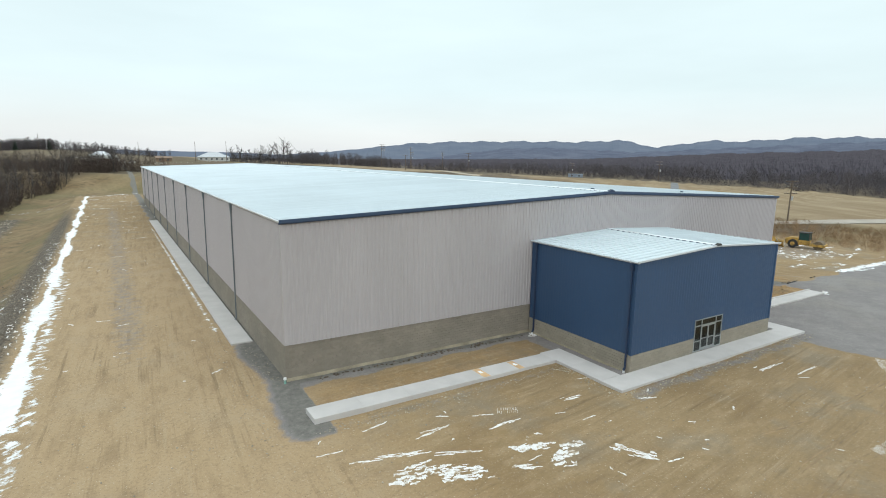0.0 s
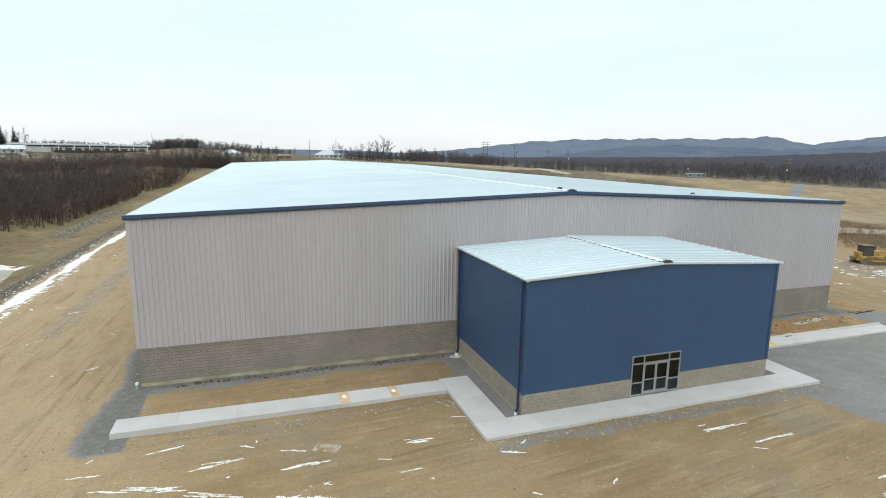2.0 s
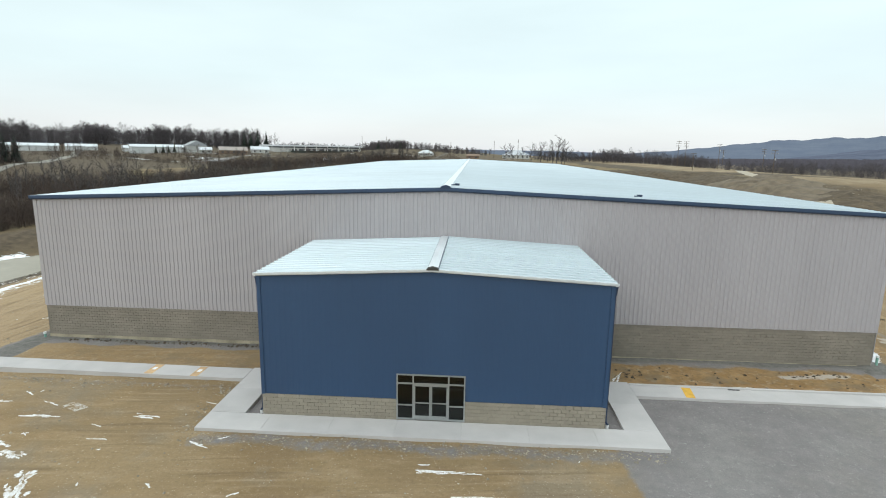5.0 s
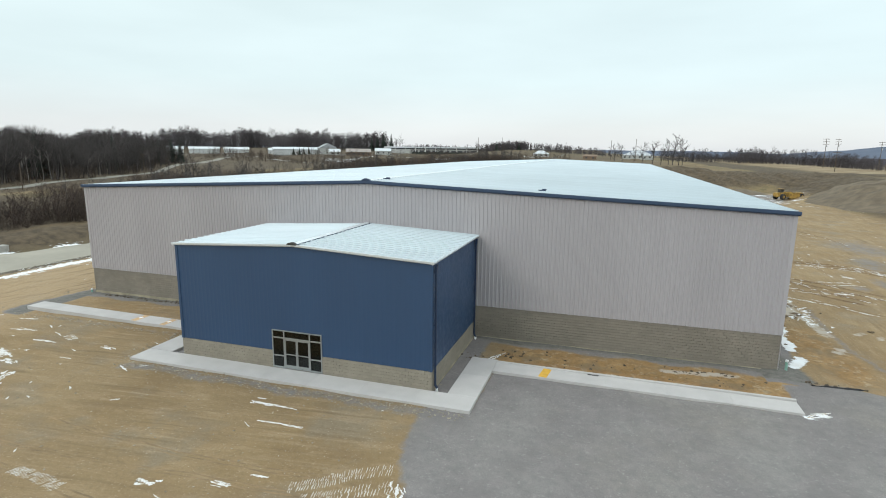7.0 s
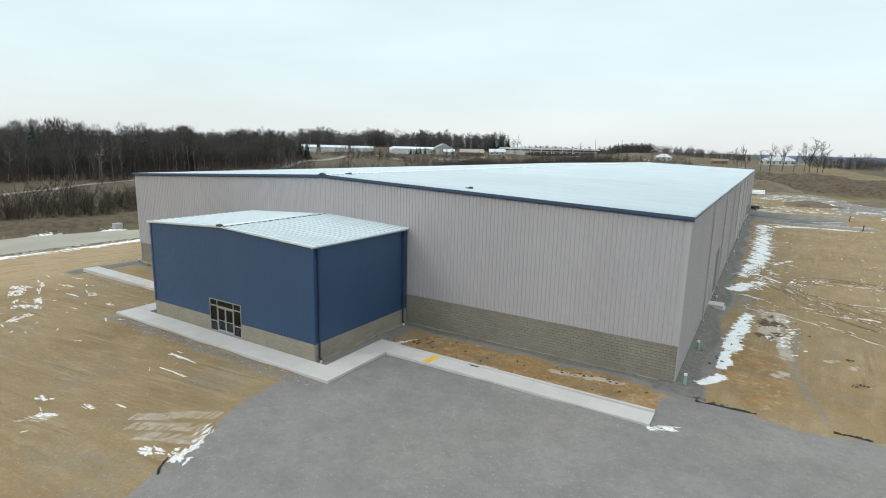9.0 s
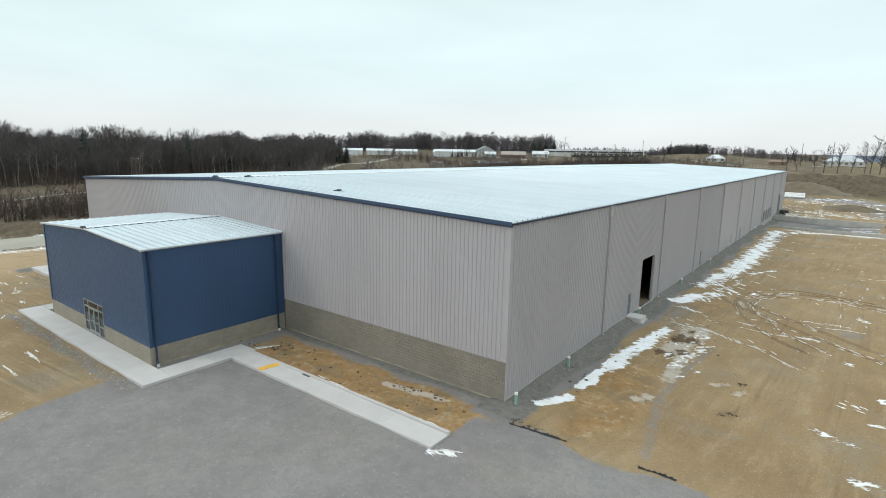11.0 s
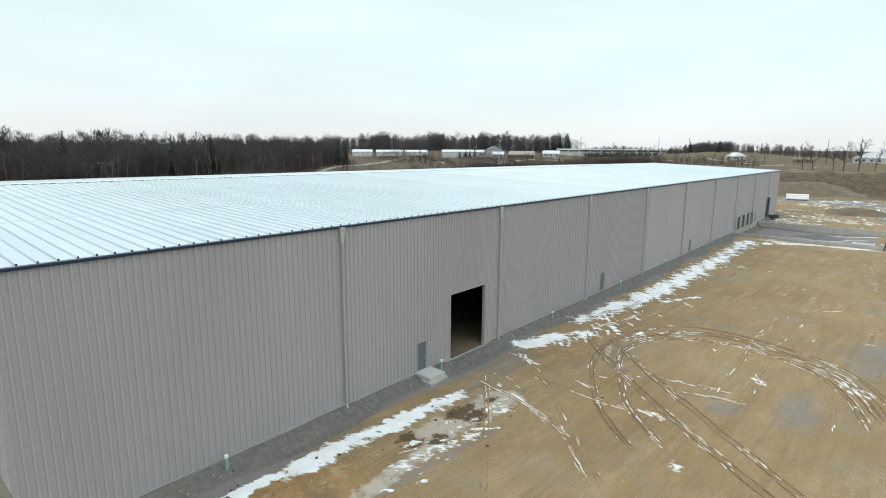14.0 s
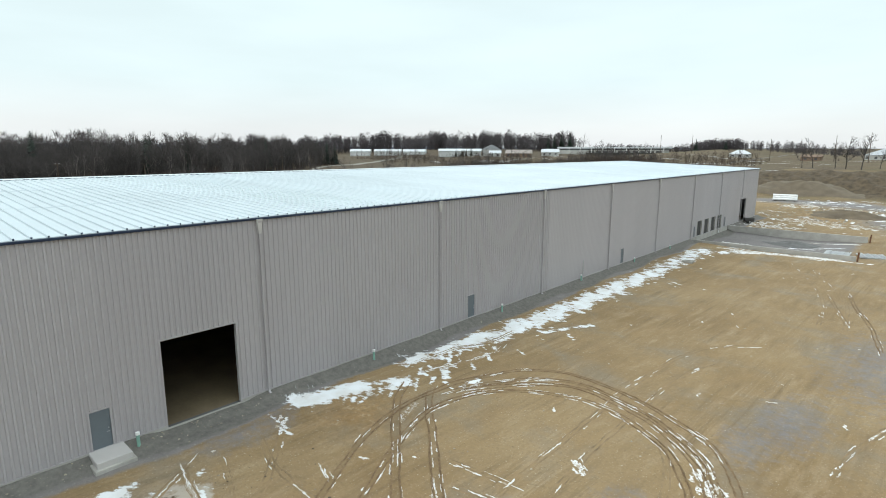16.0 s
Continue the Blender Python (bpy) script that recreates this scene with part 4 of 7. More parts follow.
# back
back = shell("back_wall", fix(prism(bmesh.new(), [(X0 + 0.03, -0.6), (X1 - 0.03, -0.6), (X1 - 0.03, top_z(X1) - 0.1), (XM, RIDGE - 0.1), (X0 + 0.03, top_z(X0) - 0.1)], Y1 - 0.0, Y1 + 0.2)), WALL)
shell("floor_slab", boxes((X0 + 0.3, X1 - 0.1, Y0 + 0.3, Y1 - 0.1, -0.35, -0.035)), surface("dirt_floor", (0.16, 0.12, 0.07), 0.95, var=0.2, scale=0.4, fine=6))
# frames of the openings, doors
for i, (a, b, z0, z1) in enumerate(OPEN):
    t = 0.07
    shell("door_frame", boxes((X1 - 0.2, X1 + 0.045, a, a + t, z0, z1), (X1 - 0.2, X1 + 0.045, b - t, b, z0, z1), (X1 - 0.2, X1 + 0.045, a + t, b - t, z1 - t, z1)), WALL_TRIM if i not in (5, 6, 7, 8) else CONCRETE_SIDE, "", right)
    if i in (0, 2, 3, 4, 9):
        door = shell("steel_door", bev(boxes((X1 - 0.06, X1 - 0.01, a + t + 0.01, b - t - 0.01, z0 + 0.01, z1 - t - 0.01)), 0.006), GREY_DOOR, "grey-blue hollow steel door", right)
        bm = tube(bmesh.new(), (X1 + 0.0, b - 0.18, z0 + 1.0), (X1 + 0.06, b - 0.18, z0 + 1.0), 0.022, n=8)
        tube(bm, (X1 + 0.055, b - 0.18, z0 + 1.0), (X1 + 0.055, b - 0.30, z0 + 1.0), 0.014, n=6)
        tube(bm, (X1 - 0.01, b - 0.18, z0 + 1.16), (X1 + 0.02, b - 0.18, z0 + 1.16), 0.028, n=8)
        shell("handle", fix(bm), GALV, "", door)
    if i in (5, 6, 7, 8):
        shell("dock_door", boxes((X1 - 0.19, X1 - 0.14, a + t, b - t, z0, z1 - t)), DARK, "", right)
# corner trims
for x, y in ((X0, Y0), (X1, Y0)):
    s = 1 if x == X0 else -1
    z = CMU + 0.045 if x == X0 else CMU + 0.045
    shell("corner_trim", boxes((min(x - 0.045 * s, x + 0.20 * s), max(x - 0.045 * s, x + 0.20 * s), y - 0.045, y + 0.0, z, EAVE - 0.08), (min(x - 0.045 * s, x), max(x - 0.045 * s, x), y, y + 0.2, z if x == X0 else BASE, EAVE - 0.08)), WALL_TRIM)
# roof
ang = math.degrees(math.atan(slope))
run = (X1 + 0.12 - XM) / math.cos(radians(ang))


def roof_panel_mesh(name, length, width, material, laps=(), tall=1.0):
    verts, faces = [], []
    prof = [(0, 0), (width - 0.105, 0), (width - 0.100, -0.024 * tall), (width - 0.076, -0.024 * tall), (width - 0.058, 0.062 * tall), (width - 0.025, 0.062 * tall), (width, 0)]
    for u, h in prof:
        verts += [(0, u, h), (length, u, h)]
    for i in range(len(prof) - 1):
        a = 2 * i
        faces.append((a, a + 1, a + 3, a + 2))
    k = len(verts)
    verts += [(length, u, -0.09) for u, h in prof]
    for i in range(len(prof) - 1):
        faces.append((2 * i + 1, k + i, k + i + 1, 2 * i + 3))
    for lap in laps:
        k = len(verts)
        verts += [(lap, 0, 0.004), (lap + 0.06, 0, 0.026), (lap + 0.06, width - 0.105, 0.026), (lap, width - 0.105, 0.004), (lap + 0.075, 0, 0.001), (lap + 0.075, width - 0.105, 0.001)]
        faces += [(k, k + 1, k + 2, k + 3), (k + 1, k + 4, k + 5, k + 2)]
    me = bpy.data.meshes.new(name)
    me.from_pydata(verts, [], faces)
    me.materials.append(material)
    return me


n_roof = 246
wr = (Y1 - Y0 + 0.36) / n_roof
for side in (1, -1):
    ends = [(XM, RIDGE - 0.17), (X1 + 0.08 if side > 0 else X0 - 0.08, EAVE - 0.18)]
    deck = shell("roof_slope", fix(prism(bmesh.new(), [ends[0], ends[1], (ends[1][0], ends[1][1] + 0.09), (ends[0][0], ends[0][1] + 0.09)], Y0 - 0.1, Y1 + 0.1)), ROOF_TRIM)
    variants = [roof_panel_mesh("roof_panel", run, wr, ROOF, laps) for laps in ((9.4, 19.6), (9.9, 20.1), (9.4, 20.1))]
    settled = [[roof_panel_mesh("roof_panel", run, wr, ROOF, laps, h) for laps in ((9.4, 19.6), (9.9, 20.1), (9.4, 20.1))] for h in (0.85, 0.72, 0.6, 0.5, 0.42, 0.36)]
    for i in range(n_roof):
        yy = Y0 - 0.18 + i * wr
        if side > 0:
            m = Matrix.Translation((0, yy - Y0, RIDGE)) @ pose(0, 0, 0, 0, ang, 0)
        else:
            m = Matrix.Translation((0, yy + wr - Y0, RIDGE)) @ pose(0, 0, 0, 0, 0, 180) @ pose(0, 0, 0, 0, ang, 0)
        piece("roof_panel", (variants if yy < 60 else settled[min(5, int((yy - 60) / 13))])[(i * 7 + i // 3) % 3], m, deck)
# ridge cap with its dark end closures
bm = prism(bmesh.new(), [(XM - 0.32, RIDGE + 0.035), (XM, RIDGE + 0.10), (XM + 0.32, RIDGE + 0.035), (XM + 0.32, RIDGE + 0.0), (XM - 0.32, RIDGE + 0.0)], Y0 - 0.2, Y1 + 0.2)
shell("ridge_cap", fix(bm), ROOF_TRIM)
shell("ridge_end_cap", fix(prism(bmesh.new(), [(XM - 0.42, RIDGE - 0.02), (XM - 0.3, RIDGE + 0.13), (XM, RIDGE + 0.22), (XM + 0.3, RIDGE + 0.13), (XM + 0.42, RIDGE - 0.02)], Y0 - 0.28, Y0 - 0.02)), NAVY)
# dark closures under the ridge cap and at the seam ends along the east eave
for s in (-1, 1):
    shell("ridge_closure", boxes(*[(min(XM + s * 0.305, XM + s * 0.33), max(XM + s * 0.305, XM + s * 0.33), Y0 - 0.1 + wr * i, Y0 - 0.1 + wr * (i + 0.72), RIDGE - 0.03, RIDGE + 0.037) for i in range(n_roof)]), NAVY)
xe = X1 + 0.125
closures = shell("seam_closure", boxes(*[(xe, xe + 0.012, Y0 - 0.18 + wr * (i + 1) - 0.075, Y0 - 0.18 + wr * (i + 1) - 0.005, top_z(xe) - 0.01, top_z(xe) + 0.07) for i in range(n_roof)]), NAVY)
tagged(closures, kind="stuff")
# rake fascia along the front gable; the shadow under it is a navy strip
for side, xe in ((-1, X0 - 0.16), (1, X1 + 0.16)):
    ze = RIDGE - slope * abs(xe - XM)
    shell("rake_fascia", fix(prism(bmesh.new(), [(XM, RIDGE + 0.05), (xe, ze + 0.05), (xe, ze - 0.17), (XM, RIDGE - 0.17)], Y0 - 0.24, Y0 - 0.19)), FASCIA)
    # recessed lower strip, its navy standing for the fascia's shadow
    shell("rake_fascia", fix(prism(bmesh.new(), [(XM, RIDGE - 0.17), (xe, ze - 0.17), (xe, ze - 0.25), (XM, RIDGE - 0.25)], Y0 - 0.15, Y0 - 0.05)), NAVY)
    shell("rake_fascia", fix(prism(bmesh.new(), [(XM, RIDGE + 0.05), (xe, ze + 0.05), (xe, ze - 0.20), (XM, RIDGE - 0.20)], Y1 + 0.19, Y1 + 0.24)), FASCIA)
# gutters
for s, x in ((1, X1), (-1, X0)):
    prof = [(x + s * 0.03, EAVE - 0.02), (x + s * 0.03, EAVE - 0.17), (x + s * 0.13, EAVE - 0.17), (x + s * 0.17, EAVE - 0.09), (x + s * 0.17, EAVE - 0.05)]
    shell("gutter", fix(prism(bmesh.new(), prof, Y0 - 0.2, Y1 + 0.2)), NAVY if s > 0 else ROOF_TRIM)


def downspout(x, y, s, top, low, material, holder, inv, boot):
    """A square spout with an elbow under the gutter and a kicked foot."""
    bm = boxes((x + s * 0.05 if s > 0 else x - 0.15, x + 0.15 if s > 0 else x - 0.05, y - 0.05, y + 0.05, low + 0.12, top - 0.65))
    m1 = Matrix.Translation((x + s * 0.115, y, top - 0.5)) @ pose(0, 0, 0, 0, s * 8, 0)
    box(bm, -0.075, 0.075, -0.10, 0.10, -0.24, 0.30, m1)
    m2 = Matrix.Translation((x + s * 0.16, y, low + 0.09)) @ pose(0, 0, 0, 0, -s * 38, 0)
    box(bm, -0.05, 0.05, -0.064, 0.064, -0.12, 0.12, m2)
    for z in (low + 1.4, (low + top) / 2, top - 1.6):
        box(bm, min(x, x + s * 0.155), max(x, x + s * 0.155), y - 0.06, y + 0.06, z, z + 0.04)
    bm.transform(inv)
    sp = part("downspout", bm, material, holder)
    if holder is warehouse:
        bm = bmesh.new()
        rings = [[bm.verts.new((x + s * (0.03 + q), y + w2, z2)) for q, w2 in ((0, -w), (0, w), (d2, w), (d2, -w))] for w, d2, z2 in ((0.17, 0.20, top - 0.12), (0.12, 0.17, top - 0.55), (0.075, 0.14, top - 0.95))]
        for r0, r1 in zip(rings, rings[1:]):
            for i in range(4):
                bm.faces.new((r0[i], r0[(i + 1) % 4], r1[(i + 1) % 4], r1[i]))
        bm.faces.new(rings[0])
        bm.faces.new(rings[-1])
        bm.transform(inv)
        part("outlet", fix(bm), OUTLET if s > 0 else material, sp)
    bm = tube(bmesh.new(), (x + s * 0.2, y, low - 0.5), (x + s * 0.2, y, low - 0.02), 0.085, n=10)
    bm.transform(inv)
    part("boot", bm, boot, sp)


for k in range(9):
    y = 47.99 + 15.24 * k
    downspout(X1 + 0.03, y, 1, EAVE, -0.02, WALL_TRIM, warehouse, INV, WHITE)
    downspout(X0 - 0.03, y, -1, EAVE, 0.1, GREY_DOOR, warehouse, INV, WHITE)


# ---- the entrance annex: blue steel over tan block ----
annex = thing("entrance_annex", "blue ribbed steel entrance annex with tan block base", "building", pose(AX0, AY0, 0))
AINV = Matrix.Translation((-AX0, -AY0, 0))
ABASE = 1.235
AXM = (AX0 + AX1) / 2
aslope = (ARIDGE - AEAVE) / (AX1 - AXM)


def ann(name, bm, material, label="", parent=None):
    bm.transform(AINV)
    return part(name, bm, material, parent or annex, label)


def atop(x):
    return ARIDGE - aslope * abs(x - AXM)


DX0, DX1, DZ0, DZ1 = 36.43, 40.08, 0.10, 2.68
fw = ann("front_wall", boxes((AX0 + 0.05, DX0, AY0 + 0.03, AY0 + 0.22, -0.5, AEAVE - 0.1), (DX1, AX1 - 0.05, AY0 + 0.03, AY0 + 0.22, -0.5, AEAVE - 0.1), (DX0, DX1, AY0 + 0.03, AY0 + 0.22, DZ1, AEAVE - 0.1)), MORTAR)
clad(fw, AINV, (AX0, AY0, 0), 0, AX1 - AX0, ABASE + 0.01, 0, BLUE, "annex", gable=lambda u: atop(AX0 + u) - 0.06, gaps=[(DX0 - AX0, DX1 - AX0, 0.1, DZ1)])
block_wall(fw, AINV, (AX0, AY0 + 0.03, 0), 0, DX0 - AX0, ABASE - 7 * 0.2032, 7, BLOCK_TAN, (0, 99), "a1")
block_wall(fw, AINV, (DX1, AY0 + 0.03, 0), 0, AX1 - DX1, ABASE - 7 * 0.2032, 7, BLOCK_TAN, (0, 99), "a2")
lw = ann("side_wall", boxes((AX0 + 0.03, AX0 + 0.22, AY0 + 0.22, Y0 - 0.06, -0.5, AEAVE - 0.1)), MORTAR)
clad(lw, AINV, (AX0, Y0 - 0.06, 0), -90, Y0 - 0.06 - AY0, ABASE + 0.01, AEAVE - 0.06, BLUE, "annexside")
block_wall(lw, AINV, (AX0 + 0.03, Y0 - 0.06, 0), -90, Y0 - 0.06 - AY0, ABASE - 7 * 0.2032, 7, BLOCK_TAN, (0, 99), "a3")
rw = ann("side_wall", boxes((AX1 - 0.22, AX1 - 0.03, AY0 + 0.22, Y0 - 0.06, -0.5, AEAVE - 0.1)), MORTAR)
clad(rw, AINV, (AX1, AY0, 0), 90, Y0 - 0.06 - AY0, ABASE + 0.01, AEAVE - 0.06, BLUE, "annexside")
block_wall(rw, AINV, (AX1 - 0.03, AY0, 0), 90, Y0 - 0.06 - AY0, ABASE - 7 * 0.2032, 7, BLOCK_TAN, (0, 99), "a4")
ann("footing", boxes((AX0 - 0.06, AX0 + 0.02, AY0 + 0.4, Y0 - 0.1, -0.5, 0.06)), FOOTING)
ann("footing", boxes((AX1 - 0.02, AX1 + 0.06, AY0 + 0.4, Y0 - 0.1, -0.5, 0.04)), FOOTING)
ann("inner_floor", boxes((AX0 + 0.25, AX1 - 0.25, AY0 + 0.25, Y0 - 0.1, -0.2, 0.09)), CONCRETE_SIDE)
ann("inner_partition", boxes((AX0 + 0.3, AX1 - 0.3, AY0 + 5.0, AY0 + 5.15, 0.09, 3.2)), DARK)
for x, s in ((AX0, 1), (AX1, -1)):
    ann("corner_trim", boxes((min(x - 0.045 * s, x + 0.15 * s), max(x - 0.045 * s, x + 0.15 * s), AY0 - 0.045, AY0, ABASE, AEAVE - 0.05), (min(x - 0.045 * s, x), max(x - 0.045 * s, x), AY0, AY0 + 0.15, ABASE, AEAVE - 0.05)), BLUE)
aang = math.degrees(math.atan(aslope))
arun = (AX1 + 0.16 - AXM) / math.cos(radians(aang))
n_a = 18
wa = (Y0 - 0.03 - AY0 + 0.16) / n_a
ame = roof_panel_mesh("roof_panel", arun, wa, ROOF)
for side in (1, -1):
    xe = AX1 + 0.12 if side > 0 else AX0 - 0.12
    deck = ann("roof_slope", fix(prism(bmesh.new(), [(AXM, ARIDGE - 0.12), (xe, AEAVE - 0.13), (xe, AEAVE - 0.07), (AXM, ARIDGE - 0.06)], AY0 - 0.1, Y0 - 0.06)), ROOF_TRIM)
    for i in range(n_a):
        yy = AY0 - 0.16 + i * wa
        if side > 0:
            m = AINV @ Matrix.Translation((AXM, yy, ARIDGE)) @ pose(0, 0, 0, 0, aang, 0)
        else:
            m = AINV @ Matrix.Translation((AXM, yy + wa, ARIDGE)) @ pose(0, 0, 0, 0, 0, 180) @ pose(0, 0, 0, 0, aang, 0)
        piece("roof_panel", ame, m, deck)
    xe = AX1 + 0.18 if side > 0 else AX0 - 0.18
    ze = ARIDGE - aslope * abs(xe - AXM)
    ann("rake_fascia", fix(prism(bmesh.new(), [(AXM, ARIDGE + 0.05), (xe, ze + 0.05), (xe, ze - 0.06), (AXM, ARIDGE - 0.06)], AY0 - 0.21, AY0 - 0.17)), ROOF_TRIM, "bright metal rake trim")
    x = AX1 if side > 0 else AX0
    prof = [(x + side * 0.02, AEAVE - 0.0), (x + side * 0.02, AEAVE - 0.14), (x + side * 0.13, AEAVE - 0.14), (x + side * 0.19, AEAVE - 0.06), (x + side * 0.19, AEAVE - 0.03)]
    ann("gutter", fix(prism(bmesh.new(), prof, AY0 - 0.17, Y0 - 0.06)), ROOF_TRIM)
    for y in (AY0 + 0.32, Y0 - 0.75):
        downspout(x + side * 0.03, y, side, AEAVE + 0.05, 0.12, NAVY, annex, AINV, WHITE)
ann("ridge_cap", fix(prism(bmesh.new(), [(AXM - 0.27, ARIDGE + 0.04), (AXM, ARIDGE + 0.09), (AXM + 0.27, ARIDGE + 0.04), (AXM + 0.27, ARIDGE), (AXM - 0.27, ARIDGE)], AY0 - 0.2, Y0 - 0.06)), ROOF_TRIM)
for s in (-1, 1):
    ann("ridge_closure", boxes(*[(min(AXM + s * 0.258, AXM + s * 0.28), max(AXM + s * 0.258, AXM + s * 0.28), AY0 - 0.1 + wa * i, AY0 - 0.1 + wa * (i + 0.72), ARIDGE - 0.03, ARIDGE + 0.042) for i in range(n_a)]), NAVY)
ann("ridge_end_cap", fix(prism(bmesh.new(), [(AXM - 0.34, ARIDGE), (AXM - 0.24, ARIDGE + 0.12), (AXM, ARIDGE + 0.18), (AXM + 0.24, ARIDGE + 0.12), (AXM + 0.34, ARIDGE)], AY0 - 0.24, AY0 - 0.02)), DARK)
# the foam closures show as dark teeth along the cap
for i in range(n_a):
    yy = AY0 - 0.16 + (i + 0.35) * wa
    ann("closure", boxes((AXM + 0.20, AXM + 0.31, yy, yy + wa * 0.55, ARIDGE - 0.015, ARIDGE + 0.032)), NAVY)

# storefront
sf = thing("storefront", "aluminium and glass double-door storefront entrance, closed", "door", pose(DX0, AY0, DZ0))
SINV = Matrix.Translation((-DX0, -AY0, -DZ0))


def sfp(name, bm, material, label="", parent=None):
    bm.transform(SINV)
    return part(name, bm, material, parent or sf, label)


fy0, fy1 = AY0 - 0.05, AY0 + 0.07
xs = [DX0, DX0 + 0.88, DX1 - 0.88, DX1]
zt = DZ1 - 0.50
for x in (DX0, xs[1] - 0.03, xs[2] - 0.03, DX1 - 0.07):
    sfp("mullion", boxes((x, x + 0.07, fy0, fy1, DZ0, DZ1)), ALU)
for z0, z1, a, b in ((DZ1 - 0.07, DZ1, DX0 + 0.07, DX1 - 0.07), (zt - 0.06, zt + 0.02, DX0 + 0.07, DX1 - 0.07), (DZ0, DZ0 + 0.09, DX0 + 0.07, xs[1] - 0.03), (DZ0, DZ0 + 0.09, xs[2] + 0.04, DX1 - 0.07),
                     (DZ0 + 0.80, DZ0 + 0.87, DX0 + 0.07, xs[1] - 0.03), (DZ0 + 0.80, DZ0 + 0.87, xs[2] + 0.04, DX1 - 0.07)):
    sfp("transom_bar", boxes((a, b, fy0 + 0.005, fy1 - 0.005, z0, z1)), ALU)
mid = (DX0 + DX1) / 2
for a, b in ((xs[1] + 0.045, mid - 0.004), (mid + 0.004, xs[2] - 0.035)):
    d0, d1 = DZ0 + 0.02, zt - 0.065
    leaf = sfp("door_leaf", boxes((a, a + 0.075, AY0 - 0.03, AY0 + 0.03, d0, d1), (b - 0.075, b, AY0 - 0.03, AY0 + 0.03, d0, d1), (a + 0.075, b - 0.075, AY0 - 0.03, AY0 + 0.03, d0, d0 + 0.22), (a + 0.075, b - 0.075, AY0 - 0.03, AY0 + 0.03, d1 - 0.10, d1),
                                   (a + 0.075, b - 0.075, AY0 - 0.03, AY0 + 0.03, d0 + 0.92, d0 + 0.98)), ALU)
    for z0, z1 in ((d0 + 0.22, d0 + 0.92), (d0 + 0.98, d1 - 0.10)):
        sfp("pane", boxes((a + 0.075, b - 0.075, AY0 - 0.004, AY0 + 0.004, z0, z1)), GLASS, "", leaf)
    hx = b - 0.04 if a < mid - 0.5 else a + 0.04
    bm = tube(bmesh.new(), (hx, AY0 - 0.085, d0 + 0.86), (hx, AY0 - 0.085, d0 + 1.14), 0.016, n=8)
    for z in (0.88, 1.12):
        tube(bm, (hx, AY0 - 0.085, d0 + z), (hx, AY0 - 0.03, d0 + z), 0.012, n=6)
    sfp("pull_handle", fix(bm), ALU, "", leaf)
for a, b, z0, z1 in ((DX0 + 0.07, xs[1] - 0.03, DZ0 + 0.09, DZ0 + 0.80), (DX0 + 0.07, xs[1] - 0.03, DZ0 + 0.87, zt - 0.06), (DX0 + 0.07, xs[1] - 0.03, zt + 0.02, DZ1 - 0.07), (xs[1] + 0.04, xs[2] - 0.03, zt + 0.02, DZ1 - 0.07),
                     (xs[2] + 0.04, DX1 - 0.07, DZ0 + 0.09, DZ0 + 0.80), (xs[2] + 0.04, DX1 - 0.07, DZ0 + 0.87, zt - 0.06), (xs[2] + 0.04, DX1 - 0.07, zt + 0.02, DZ1 - 0.07)):
    sfp("pane", boxes((a, b, AY0 - 0.004, AY0 + 0.004, z0, z1)), GLASS)


# ---- concrete walks, each poured in slabs ----
def walk_run(label, x0, x1, y0, y1, top0, top1, n, along="x", low=-0.35, kerb=None):
    w = thing("sidewalk", label, "sidewalk", pose((x0 + x1) / 2, (y0 + y1) / 2, 0), kind="structure")
    inv = Matrix.Translation((-(x0 + x1) / 2, -(y0 + y1) / 2, 0))
    for i in range(n):
        f0, f1 = i / n, (i + 1) / n
        g = 0.003
        if along == "x":
            s = (x0 + (x1 - x0) * f0 + g, x0 + (x1 - x0) * f1 - g, y0, y1)
        else:
            s = (x0, x1, y0 + (y1 - y0) * f0 + g, y0 + (y1 - y0) * f1 - g)
        za, zb = top0 + (top1 - top0) * f0, top0 + (top1 - top0) * f1
        bm = bmesh.new()
        vs = box(bm, *s, low, 0)
        for v in vs[4:]:
            f = (v.co.x - s[0]) / (s[1] - s[0]) if along == "x" else (v.co.y - s[2]) / (s[3] - s[2])
            v.co.z = za + (zb - za) * f
        bmesh.ops.bevel(bm, geom=[e for e in bm.edges if min(v.co.z for v in e.verts) > low + 0.05], offset=0.007, segments=1, affect="EDGES")
        bm.transform(inv)
        part("slab", bm, CONCRETE, w)
    if kerb:
        bm = bev(boxes((x0, x1, y1, y1 + 0.17, low, kerb)), 0.02)
        bm.transform(inv)
        part("kerb", bm, CONCRETE, w)
    bm = boxes((x0 + 0.03, x1 - 0.03, y0 + 0.03, y1 - 0.03, low - 0.05, min(top0, top1) - 0.02))
    bm.transform(inv)
    part("joint_fill", bm, CONCRETE_SIDE, w)
    return w


walk_run("pale new concrete sidewalk along the warehouse front", 7.93, 26.16, 26.42, 27.97, 0.24, 0.10, 6)
walk_run("pale new concrete sidewalk beside the blue annex", 26.17, 28.12, 22.22, 28.13, 0.09, 0.10, 2, "y")
walk_run("pale new concrete sidewalk before the glass doors", 26.17, 50.26, 20.46, 22.21, 0.07, 0.07, 7)
walk_run("pale new concrete sidewalk beside the parking lot", 48.45, 50.26, 22.22, 28.2, 0.07, 0.08, 2, "y")
walk_run("pale new concrete sidewalk with raised back kerb", 50.27, 68.06, 26.30, 27.80, 0.08, 0.0, 5, kerb=0.14)
walk_run("narrow concrete sidewalk along the long wall", 6.45, 8.05, 41.7, 132.0, 0.05, 0.0, 40, "y")
